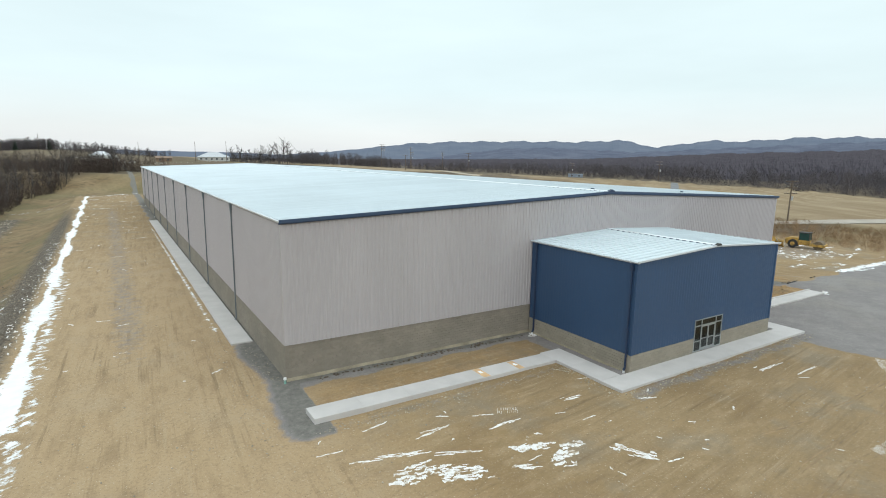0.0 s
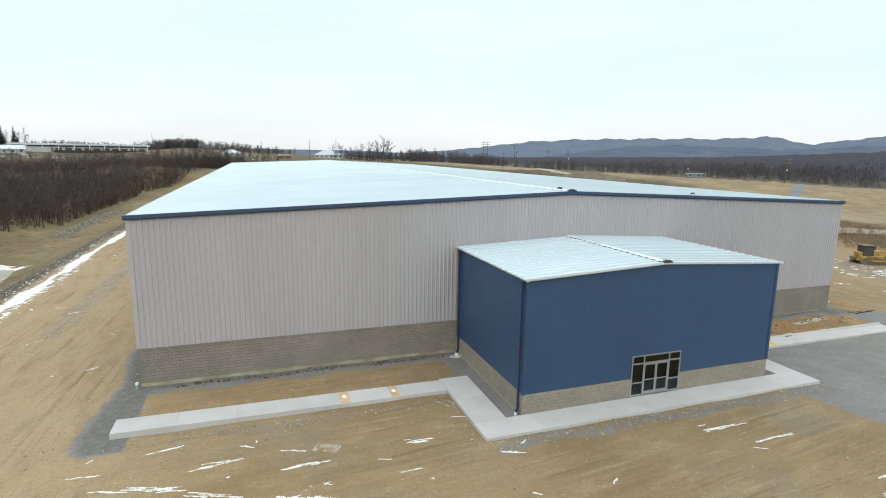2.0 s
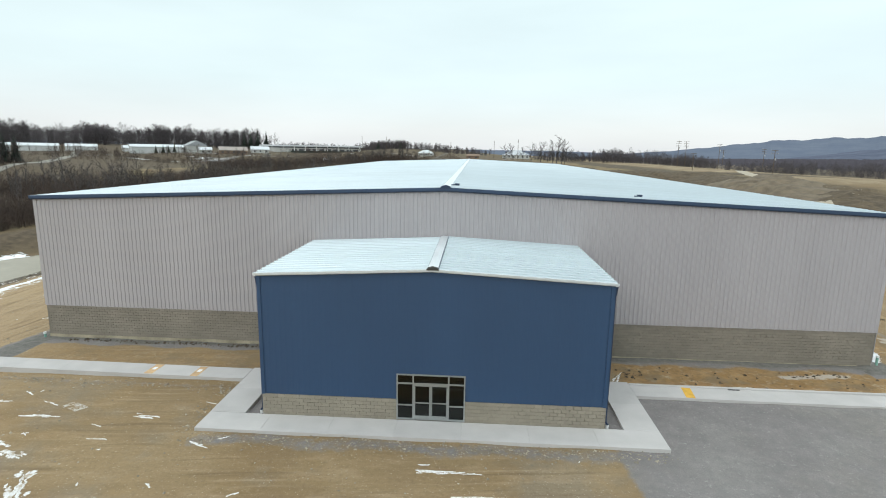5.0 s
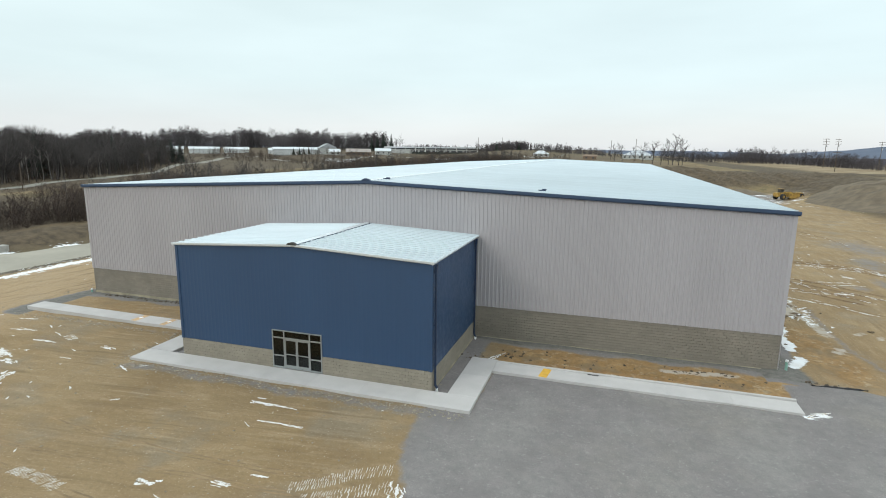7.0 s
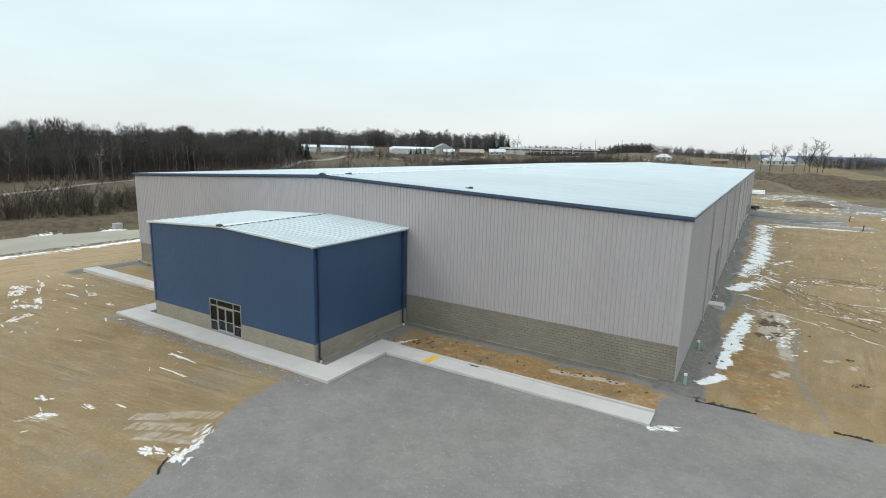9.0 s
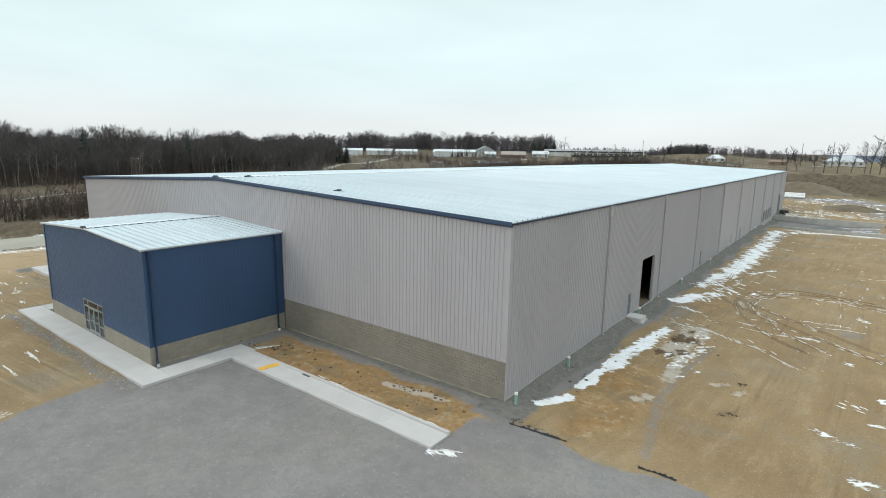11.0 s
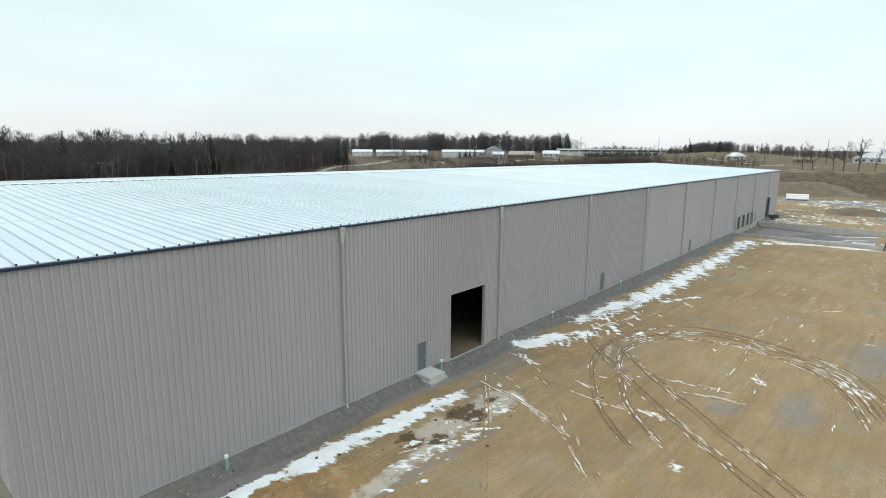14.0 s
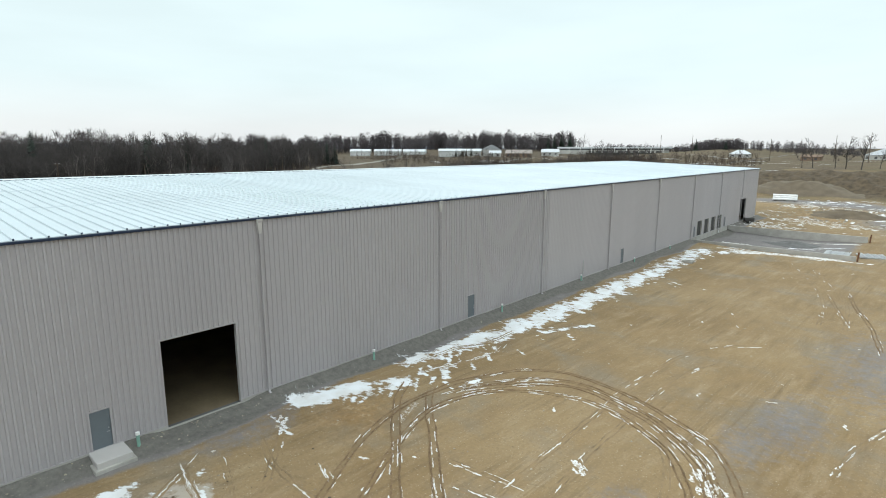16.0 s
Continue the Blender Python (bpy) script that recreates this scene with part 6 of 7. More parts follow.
grove("east_understory", "dark brush at the foot of the eastern wood", SCRUB, band(rt, 700, [(330, -120), (286, 40), (292, 133), (331, 259), (298, 414), (253, 490)][::-1], 40, 2.5, 5.5), FAR_BARK, "brush")
grove("dry_reeds", "rust-brown dry reeds along the field edge", [mass_template(s, 36, 0.0, 0.5, 0.016) for s in (71, 72, 73)], np.stack([rt.uniform(112, 142, 2400), rt.uniform(34, 92, 2400), rt.uniform(0.6, 1.7, 2400)], -1), REED, "reeds")


def lone_tree(name, label, x, y, h, seed, limbs=14, subs=7, twigs=6, group="", stems=1, material=None):
    v, f = tree_template(seed, limbs, subs, twigs, stems=stems, crown=0.25 if stems == 1 else 0.1, thick=1.2, lean=0.12)
    cut = 32 * stems if stems == 1 else 32
    t = thing(name, label, "tree" if stems == 1 else "shrub", pose(x, y, ground_at(x, y)), group=group)
    v = v * h
    raw("trunk", v[: f[:cut].max() + 1].tolist(), f[:cut].tolist(), material or BARK, t)
    used = np.unique(f[cut:])
    remap = np.full(len(v), -1)
    remap[used] = np.arange(len(used))
    raw("crown", v[used].tolist(), remap[f[cut:]].tolist(), material or BARK, t)
    return t


for x, y, h, s in ((89, 322, 18.5, 41), (87, 324, 16, 42), (92.5, 325, 17, 43), (72, 306, 14.5, 44), (77, 303, 16, 45), (62, 303, 14, 46), (58, 305, 12, 47), (68, 312, 11, 48), (82, 312, 10, 49), (95, 330, 12, 40)):
    lone_tree("bare_tree", "bare winter tree standing alone on the hill", x, y, h, s, group="hilltop trees")
lone_tree("bare_shrub", "leafless many-stemmed shrub in dry grass", -63, 51, 8, 51, 8, 6, 5, stems=4, material=BRUSH)
for x, y, h, s in ((-60, 38, 5, 52), (-57, 70, 6, 53), (-52, 88, 6.5, 54)):
    lone_tree("bare_shrub", "leafless many-stemmed shrub in dry grass", x, y, h, s, 7, 5, 4, stems=4, material=BRUSH)


def spruce(x, y, h, seed):
    r = random.Random(seed)
    t = thing("spruce", "dark green spruce among bare trees", "tree", pose(x, y, ground_at(x, y)), group="dark spruces")
    part("trunk", tube(bmesh.new(), (0, 0, -0.3), (0, 0, h * 0.95), h * 0.016, h * 0.003, 6), BARK, t)
    vs, fs = [], []
    for i in range(26):
        q = i / 26
        z = h * (0.1 + 0.88 * q)
        rad = h * 0.23 * (1 - q) ** 0.85 + 0.15
        for j in range(max(7, int(20 * (1 - q)))):
            a = r.uniform(0, 6.283)
            l = rad * r.uniform(0.7, 1.15)
            w = 0.22 * l + 0.12
            c, s = math.cos(a), math.sin(a)
            k = len(vs)
            vs += [(0, 0, z + 0.05 * h * 0.4), (c * l * 0.6 - s * w, s * l * 0.6 + c * w, z - 0.10 * l), (c * l, s * l, z - 0.32 * l), (c * l * 0.6 + s * w, s * l * 0.6 - c * w, z - 0.10 * l)]
            fs += [(k, k + 1, k + 2), (k, k + 2, k + 3)]
    raw("crown", vs, fs, NEEDLE, t)


for i, (x, y, h) in enumerate(((-214, 262, 18), (-208, 266, 16), (-205, 270, 15), (-190, 101, 23), (-185, 145, 22.5), (-178, 161, 21), (-189, 148, 22), (-196, 214, 20), (-203, 394, 6), (-199, 397, 6.5), (-196, 399, 6), (-193, 402, 6.5), (-175, 520, 20), (-180, 515, 18), (-168, 524, 19), (-185, 512, 17), (-62, 560, 11), (-40, 570, 10))):
    spruce(x, y, h, 60 + i)


# ---- far ridges and foothills ----
def ridge(name, label, material, r_near, r_far, z_near, crest, az0, az1, n, seed, canopy=0.0, rows=8):
    """A wooded slope seen from afar, rising from r_near to its crest at r_far; canopy: how far the crowns stand up unevenly."""
    rs2 = np.random.default_rng(seed)
    ph = rs2.uniform(0, 6.28, 8)
    verts, faces = [], []
    for i in range(n + 1):
        az = az0 + (az1 - az0) * i / n
        hc = crest(az)
        jag = sum(math.sin(az * f + ph[k]) * a for k, (f, a) in enumerate(((1.7, 0.03), (4.1, 0.018), (9.7, 0.005), (23, 0.003))))
        r0 = r_near(az) if callable(r_near) else r_near
        for j in range(rows + 1):
            q = j / rows
            rr = r0 + (r_far - r0) * q
            rough = 1 + 0.12 * math.sin(az * 2.3 + q * 5 + ph[5]) * q * (1 - q)
            z = z_near + (hc * (1 + jag) - z_near) * (q ** 1.15) * rough + canopy * rs2.uniform(-0.5, 0.5)
            a = radians(az)
            verts.append((30 + rr * math.sin(a), rr * math.cos(a), z))
    for i in range(n):
        for j in range(rows):
            a = i * (rows + 1) + j
            faces.append((a, a + rows + 1, a + rows + 2, a + 1))
    ob = raw(name, verts, faces, material)
    ob.data.polygons.foreach_set("use_smooth", [canopy == 0.0] * len(ob.data.polygons))
    return tagged(ob, label, "backdrop", kind="structure")


AZ = [8, 14, 20, 24, 28, 33, 40, 45, 47.5, 49.8, 52, 53.6, 56, 58.7, 61, 63, 65.6, 69, 72, 80, 100]
HT = [-10, 10, 42, 72, 104, 122, 130, 130, 132, 146, 116, 98, 126, 142, 136, 148, 158, 158, 154, 146, 80]
ridge("backdrop_ridge", "long wooded mountain ridge on the horizon, blue-grey with haze", RIDGE_MAT, 2300, 3700, -15, lambda az: float(np.interp(az, AZ, HT)), 8, 100, 700, 1, 0.5, 24)
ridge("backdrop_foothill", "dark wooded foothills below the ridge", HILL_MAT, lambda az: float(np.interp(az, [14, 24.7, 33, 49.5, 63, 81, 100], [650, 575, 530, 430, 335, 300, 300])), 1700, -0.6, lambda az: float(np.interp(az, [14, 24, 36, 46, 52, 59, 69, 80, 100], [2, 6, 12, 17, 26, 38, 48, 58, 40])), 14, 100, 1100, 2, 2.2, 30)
ridge("backdrop_spur", "wooded spur before the long ridge, dark blue with haze", SPUR_MAT, 1500, 2200, -5, lambda az: float(np.interp(az, [28, 34, 38, 43, 48, 51, 56, 62, 70, 80, 100], [2, 34, 54, 60, 52, 46, 56, 70, 86, 90, 50])), 28, 100, 800, 4, 0.9, 14)
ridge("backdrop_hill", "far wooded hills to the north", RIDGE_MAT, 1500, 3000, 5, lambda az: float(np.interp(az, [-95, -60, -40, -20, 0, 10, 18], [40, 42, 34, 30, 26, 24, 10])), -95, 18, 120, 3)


# ---- far buildings ----
def far_house(label, x, y, turn, w, d, h, roof_h, wall, roof_mat, bands=0, hip=False, name="house"):
    t = thing(name, label, "building", pose(x, y, ground_at(x, y) - 0.3, 0, 0, turn))
    part("wall", boxes((-w / 2, w / 2, -d / 2, d / 2, 0, h)), wall, t)
    o = 0.5
    bm = bmesh.new()
    if hip:
        v = [bm.verts.new(c) for c in ((-w / 2 - o, -d / 2 - o, h), (w / 2 + o, -d / 2 - o, h), (w / 2 + o, d / 2 + o, h), (-w / 2 - o, d / 2 + o, h), (-w * 0.15, 0, h + roof_h), (w * 0.15, 0, h + roof_h))]
        for f in ((0, 1, 5, 4), (1, 2, 5), (2, 3, 4, 5), (3, 0, 4), (3, 2, 1, 0)):
            bm.faces.new([v[i] for i in f])
    else:
        prism(bm, [(-d / 2 - o, h), (0, h + roof_h), (d / 2 + o, h), (d / 2 + o, h - 0.15), (-d / 2 - o, h - 0.15)], -w / 2 - o, w / 2 + o)
        bm.transform(pose(0, 0, 0, 0, 0, 90))
        fix(bm)
    part("roof", bm, roof_mat, t)
    n = 0 if name == "shed" else max(2, int(w / 4))
    for i in range(n):
        cx = -w / 2 + (i + 0.5) * w / n
        part("window", boxes((cx - 0.7, cx + 0.7, -d / 2 - 0.05, -d / 2 + 0.05, h * 0.35, h * 0.75)), FAR_DARK, t)
    return t


FADED = surface("faded_blue", (0.20, 0.24, 0.29), 0.7, var=0.1, scale=0.5, fine=2)
SHED_WALL = surface("white_siding", (0.52, 0.53, 0.53), 0.8, var=0.08, scale=0.2, fine=1)
far_house("white-roofed hip pavilion on the hill", -3, 466, 10, 13, 10, 2.6, 2.8, FAR_WALL, ROOF_SNOW, hip=True, name="pavilion")
far_house("pale barn with a wide snowy hip roof", 77, 487, -5, 24, 17, 3.4, 4.2, FAR_WALL, surface("frosted_shingle", (0.42, 0.44, 0.46), 0.9), hip=True, name="barn")
far_house("small brown house beside the hill road", 38, 470, 0, 11, 8, 2.8, 1.5, FAR_BRICK, FAR_BRICK)
far_house("long white shed with a snowy roof", -343, 405, 42, 20, 12, 4.8, 2.4, SHED_WALL, ROOF_SNOW, name="shed")
far_house("long white shed with a snowy roof", -322, 424, 42, 27, 12, 4.6, 2.2, SHED_WALL, ROOF_SNOW, name="shed")
far_house("low white shed with a snowy roof", -290, 431, 34, 22, 10, 3.8, 2.2, SHED_WALL, ROOF_SNOW, name="shed")
far_house("low white shed with a snowy roof", -250, 438, 44, 15, 9, 3.4, 2.2, SHED_WALL, ROOF_SNOW, name="shed")
far_house("long white shed with a snowy roof", -212, 410, 38, 37, 13, 5.2, 2.0, SHED_WALL, ROOF_SNOW, name="shed")
far_house("white gabled hall with a grey roof", -187, 422, -50, 16, 15, 5.6, 4.0, FAR_WALL, surface("grey_shingle", (0.30, 0.31, 0.32), 0.9))
far_house("small white garage with a snowy roof", -170, 405, 35, 9, 7, 3.0, 2.2, FAR_WALL, ROOF_SNOW)
far_house("brown bungalow with a pale tan roof", -150, 410, 30, 20, 11, 3.4, 2.8, FAR_BRICK, surface("tan_shingle", (0.30, 0.265, 0.24), 0.9))
far_house("white bungalow with a snowy roof", -144, 448, 28, 14, 10, 3.2, 2.6, FAR_WALL, ROOF_SNOW)
far_house("blue-grey storage trailer in the field", 314, 303, -42, 11, 3, 2.7, 0.3, FADED, FADED, name="storage_trailer")
# the long low plant building with a window band
lb = thing("plant_building", "long low white plant building with a dark window band", "building", pose(-116, 508, ground_at(-116, 508) - 1, 0, 0, 10))
part("wall", boxes((-45, 45, -12, 12, 0, 5.2)), FAR_WALL, lb)
part("roof", boxes((-47, 47, -14, 14, 6.4, 7.8)), ROOF_SNOW, lb)
part("clerestory", boxes((-44.5, 44.5, -11.8, 11.8, 5.2, 6.4)), FAR_DARK, lb)
part("annex_wall", boxes((-44, -20, -17, -12, 0, 4.4)), FAR_WALL, lb)
part("screen_fence", boxes((-18, 44, -19, -18.7, 0, 2.6)), surface("dark_screen", (0.035, 0.042, 0.036), 0.9), lb)
for i in range(14):
    part("window", boxes((-43 + 6.3 * i, -38.6 + 6.3 * i, -12.1, -11.9, 1.0, 4.2)), FAR_DARK, lb)
for i in range(10):
    part("column", boxes((-46 + 10.1 * i, -45.5 + 10.1 * i, -13.8, -13.3, 0, 6.4)), WHITE, lb)


def pole(x, y, h, arms, label="weathered wooden utility pole with cross-arms", name="utility_pole", turn=0):
    t = thing(name, label, "pole", pose(x, y, ground_at(x, y) - 0.5, 0, 0, turn), group="utility poles")
    part("shaft", tube(bmesh.new(), (0, 0, 0), (0, 0, h), 0.2, 0.12, 8), POLE, t)
    for k in range(arms):
        z = h - 0.4 - 1.5 * k
        arm = part("cross_arm", boxes((-1.6, 1.6, -0.09, 0.09, z, z + 0.2)), POLE, t)
        for x2 in (-1.45, -0.8, 0.8, 1.45):
            part("insulator", tube(bmesh.new(), (x2, 0, z + 0.2), (x2, 0, z + 0.45), 0.07, 0.05, 6), FAR_WALL, arm)
    if arms > 1:
        part("transformer", tube(bmesh.new(), (0.4, 0, h - 5), (0.4, 0, h - 4), 0.3, n=10), GALV, t)
    return t


EAST_POLES = ((146, 67, 11, 3, -35), (232, 168, 11, 2, -35), (268, 262, 11, 2, -35), (186, 268, 12, 2, -30), (160, 300, 10, 1, -30), (194, 401, 19, 3, -15), (178, 372, 18, 3, -15), (214, 392, 18, 2, -15), (224, 408, 15, 2, -15), (244, 390, 17, 3, -15))
WEST_POLES = ((-128, 96, 11, 1, 20), (-140, 128, 10, 0, 0), (-172, 210, 11, 1, 20), (55, 425, 15, 0, 0), (72, 402, 16, 0, 0), (-40, 480, 14, 0, 0), (-60, 470, 14, 0, 0), (20, 440, 14, 0, 0), (-180, 380, 11, 0, 0), (-270, 390, 11, 0, 0), (-240, 410, 10, 1, 0))
for x, y, h, n, a in EAST_POLES + WEST_POLES:
    pole(x, y, h, n, turn=a)

# pale lane along the wood, and the field track
def mesh_z(x, y):
    """The height of the ground's own sheet."""
    i, j = np.searchsorted(gy, y) - 1, np.searchsorted(gx, x) - 1
    u, v = (x - gx[j]) / (gx[j + 1] - gx[j]), (y - gy[i]) / (gy[i + 1] - gy[i])
    return float((GZ[i, j] * (1 - u) + GZ[i, j + 1] * u) * (1 - v) + (GZ[i + 1, j] * (1 - u) + GZ[i + 1, j + 1] * u) * v)


def lane(name, label, pts, w, material):
    pts = [Vector((x, y, 0)) for x, y in pts]
    fine = []
    for a, b in zip(pts, pts[1:]):
        fine += [a.lerp(b, i / 24) for i in range(24)]
    fine.append(pts[-1])
    verts, faces = [], []
    for i, q in enumerate(fine):
        d = (fine[min(i + 1, len(fine) - 1)] - fine[max(i - 1, 0)]).normalized()
        nn = Vector((-d.y, d.x, 0))
        for k in (-1, -0.3, 0.3, 1):
            s = q + nn * w / 2 * k
            verts.append((s.x, s.y, mesh_z(s.x, s.y) + 0.14 + 0.06 * (abs(k) < 1)))
    for i in range(len(fine) - 1):
        for k in range(3):
            a = 4 * i + k
            faces.append((a + 1, a, a + 4, a + 5))
    ob = raw(name, verts, faces, material)
    return tagged(ob, label, "road", kind="structure")


lane("road", "grey country road past the wood", [(-20, -60), (-62, 10), (-97, 48), (-127, 85), (-146, 118), (-160, 160), (-178, 220), (-205, 290), (-235, 350), (-270, 400)], 5.0, ASPHALT)
lane("field_road", "pale gravel lane across the fields", [(108, 96), (124, 78), (140, 66), (170, 55), (230, 38), (300, 20)], 8.0, surface("lane_gravel", (0.31, 0.275, 0.23), 0.95, var=0.12, scale=0.2, fine=2))
lane("field_drive", "grey paved drive crossing the straw field", [(126, 83), (137, 91), (183, 125), (240, 165), (296, 204)], 3.0, surface("pale_asphalt", (0.150, 0.155, 0.162), 0.9, var=0.1, scale=0.2, fine=2))
lane("farm_track", "pale dirt track climbing the field", [(124, 128), (130, 150), (137.5, 170), (146, 197), (160, 235), (176, 276), (200, 330)], 5.5, surface("track_dirt", (0.36, 0.31, 0.235), 0.95, var=0.15, scale=0.2, fine=2))


# ---- earth-moving machines ----
CAB_DARK = surface("dark_cab_glazing", (0.016, 0.017, 0.018), 0.5, var=0.2, scale=2, fine=8, spec=0.25)
CAB_GREEN = surface("green_cab_glazing", (0.014, 0.045, 0.040), 0.4, var=0.2, scale=2, fine=8, spec=0.3)
def wheel(parent, x, y, r, w, rim=MACHINE):
    bm = tube(bmesh.new(), (x, y - w / 2, r), (x, y + w / 2, r), r, n=20)
    bmesh.ops.bevel(bm, geom=[e for e in bm.edges if abs(e.verts[0].co.y - e.verts[1].co.y) < 0.01], offset=0.08 * r, segments=2, affect="EDGES")
    wob = part("wheel", bm, RUBBER, parent)
    bm = bmesh.new()
    for s in (-1, 1):
        tube(bm, (x, y + s * (w / 2 - 0.02), r), (x, y + s * (w / 2 + 0.03), r), r * 0.52, r * 0.42, 14)
    part("rim", bm, rim, wob)


def bulldozer(x, y, turn):
    t = thing("bulldozer", "yellow tracked bulldozer with raised front blade", "bulldozer", pose(x, y, ground_at(x, y), 0, 0, turn) @ Matrix.Diagonal((0.85, 0.85, 0.85, 1)))
    for s in (-1, 1):
        out = [(-2.2, 0.75), (-1.9, 1.05), (-0.4, 1.35), (0.3, 1.35), (1.9, 1.0), (2.25, 0.7), (2.15, 0.3), (1.8, 0.0), (-1.8, 0.0), (-2.15, 0.3)]
        bm = prism(bmesh.new(), out, s * 1.15 - 0.28, s * 1.15 + 0.28)
        tr = part("track", fix(bm), MUD, t)
        bm = bmesh.new()
        for i in range(13):
            box(bm, -1.8 + 0.29 * i, -1.72 + 0.29 * i, s * 1.15 - 0.3, s * 1.15 + 0.3, -0.04, 0.02)
        for i in range(6):
            tube(bm, (-1.5 + 0.6 * i, s * 1.47, 0.28), (-1.5 + 0.6 * i, s * 1.40, 0.28), 0.2, n=10)
        part("rollers", bm, MUD, tr)
        part("push_arm", fix(prism(bmesh.new(), [(-0.6, 0.55), (2.9, 0.55), (2.9, 0.8), (-0.6, 0.8)], s * 1.55 - 0.09, s * 1.55 + 0.09)), MACHINE, t)
    part("hull", bev(boxes((-2.1, 2.0, -0.8, 0.8, 0.5, 1.45)), 0.05), MACHINE, t)
    part("engine_hood", bev(fix(prism(bmesh.new(), [(0.2, 1.45), (2.15, 1.45), (2.15, 2.25), (0.2, 2.45)], -0.62, 0.62)), 0.05), MACHINE, t)
    part("radiator_grille", boxes((2.15, 2.2, -0.5, 0.5, 1.2, 2.15)), MUD, t)
    cab = part("cab", boxes((-1.5, 0.1, -0.75, -0.68, 1.45, 3.1), (-1.5, -1.42, -0.68, 0.75, 1.45, 3.1), (0.02, 0.1, -0.68, 0.75, 1.45, 1.9), (-1.5, 0.1, 0.68, 0.75, 1.45, 2.0)), DARK, t)
    part("cab_glass", boxes((-1.4, 0.0, -0.66, 0.66, 1.5, 3.05)), CAB_DARK, cab)
    for px in (-1.5, 0.1):
        for py in (-0.75, 0.75):
            part("cab_post", boxes((px - 0.06, px + 0.06, py - 0.06, py + 0.06, 1.45, 3.15)), DARK, cab)
    part("cab_roof", bev(boxes((-1.75, 0.35, -0.95, 0.95, 3.15, 3.3)), 0.05), MUD, cab)
    part("exhaust_stack", tube(bmesh.new(), (1.2, 0.35, 2.3), (1.2, 0.35, 3.25), 0.08, n=8), DARK, t)
    part("fuel_tank", bev(boxes((-2.25, -1.55, -0.7, 0.7, 1.4, 2.1)), 0.06), MACHINE, t)
    bm = bmesh.new()
    prof = [(3.35, 0.15), (3.12, 0.45), (3.02, 0.85), (3.08, 1.3), (3.3, 1.6), (3.22, 1.62), (2.98, 1.32), (2.9, 0.85), (3.0, 0.4), (3.25, 0.1)]
    prism(bm, prof, -1.95, 1.95)
    part("blade", fix(bm), MACHINE, t)
    for s in (-1, 1):
        part("lift_cylinder", tube(bmesh.new(), (2.1, s * 0.7, 2.0), (2.95, s * 0.7, 1.1), 0.07, n=8), GALV, t)
    bm = boxes((-3.0, -2.2, -0.12, 0.12, 0.6, 1.0))
    box(bm, -3.15, -2.95, -0.1, 0.1, 0.1, 1.3)
    part("ripper", bm, MUD, t)


def compactor(x, y, turn):
    t = thing("soil_compactor", "yellow wheeled soil compactor with dark glazed cab", "compactor", pose(x, y, ground_at(x, y), 0, 0, turn))
    part("rear_hood", bev(fix(prism(bmesh.new(), [(-3.0, 0.9), (-0.9, 0.9), (-0.9, 1.95), (-2.5, 1.85), (-3.0, 1.6)], -0.85, 0.85)), 0.06), MACHINE, t)
    part("chassis", bev(boxes((-2.9, 1.0, -0.7, 0.7, 0.6, 1.0)), 0.03), MACHINE, t)
    for s in (-1, 1):
        wheel(t, -1.7, s * 0.95, 0.78, 0.55)
    cab = part("cab", boxes((-0.85, 0.75, -0.8, 0.8, 1.0, 1.5)), MACHINE, t)
    part("cab_glass", boxes((-0.8, 0.7, -0.76, 0.76, 1.5, 2.75)), CAB_GREEN, cab)
    for px in (-0.82, 0.72):
        for py in (-0.78, 0.78):
            part("cab_post", boxes((px - 0.05, px + 0.05, py - 0.05, py + 0.05, 1.5, 2.8)), DARK, cab)
    part("cab_roof", bev(boxes((-0.95, 0.9, -0.9, 0.9, 2.78, 2.93)), 0.04), DARK, cab)
    part("drum", tube(bmesh.new(), (2.2, -1.05, 0.78), (2.2, 1.05, 0.78), 0.78, n=24), MUD, t)
    part("drum_frame", boxes((1.0, 3.2, -1.3, -1.12, 0.6, 1.0), (1.0, 3.2, 1.12, 1.3, 0.6, 1.0), (3.05, 3.25, -1.12, 1.12, 0.6, 1.0), (0.9, 1.1, -1.12, 1.12, 0.6, 1.0)), MACHINE, t)


def scraper(x, y, turn):
    t = thing("motor_scraper", "yellow articulated motor scraper parked by the bank", "scraper", pose(x, y, ground_at(x, y), 0, 0, turn))
    part("tractor_body", bev(boxes((2.2, 5.4, -0.9, 0.9, 1.0, 2.3)), 0.08), MACHINE, t)
    cab = part("cab", bev(boxes((2.2, 3.6, -0.9, 0.3, 2.3, 3.4)), 0.05), DARK, t)
    part("cab_roof", boxes((2.1, 3.7, -1.0, 0.4, 3.4, 3.52)), MACHINE, cab)
    for s in (-1, 1):
        wheel(t, 3.7, s * 1.3, 0.95, 0.75)
        wheel(t, -4.4, s * 1.3, 0.95, 0.75)
        part("bowl_side", fix(prism(bmesh.new(), [(-3.6, 0.5), (0.9, 0.4), (1.2, 1.6), (0.6, 2.3), (-3.4, 2.3)], s * 1.5 - 0.06, s * 1.5 + 0.06)), MACHINE, t)
    part("bowl", boxes((-3.6, 0.8, -1.44, 1.44, 0.45, 0.65), (-3.6, -3.4, -1.44, 1.44, 0.65, 2.2)), MUD, t)
    part("gooseneck", fix(prism(bmesh.new(), [(0.2, 2.0), (1.6, 2.6), (2.6, 2.5), (2.6, 2.1), (1.6, 2.1), (0.5, 1.6)], -0.35, 0.35)), MACHINE, t)
    part("rear_engine", bev(boxes((-5.6, -3.6, -0.9, 0.9, 1.0, 2.2)), 0.08), MACHINE, t)


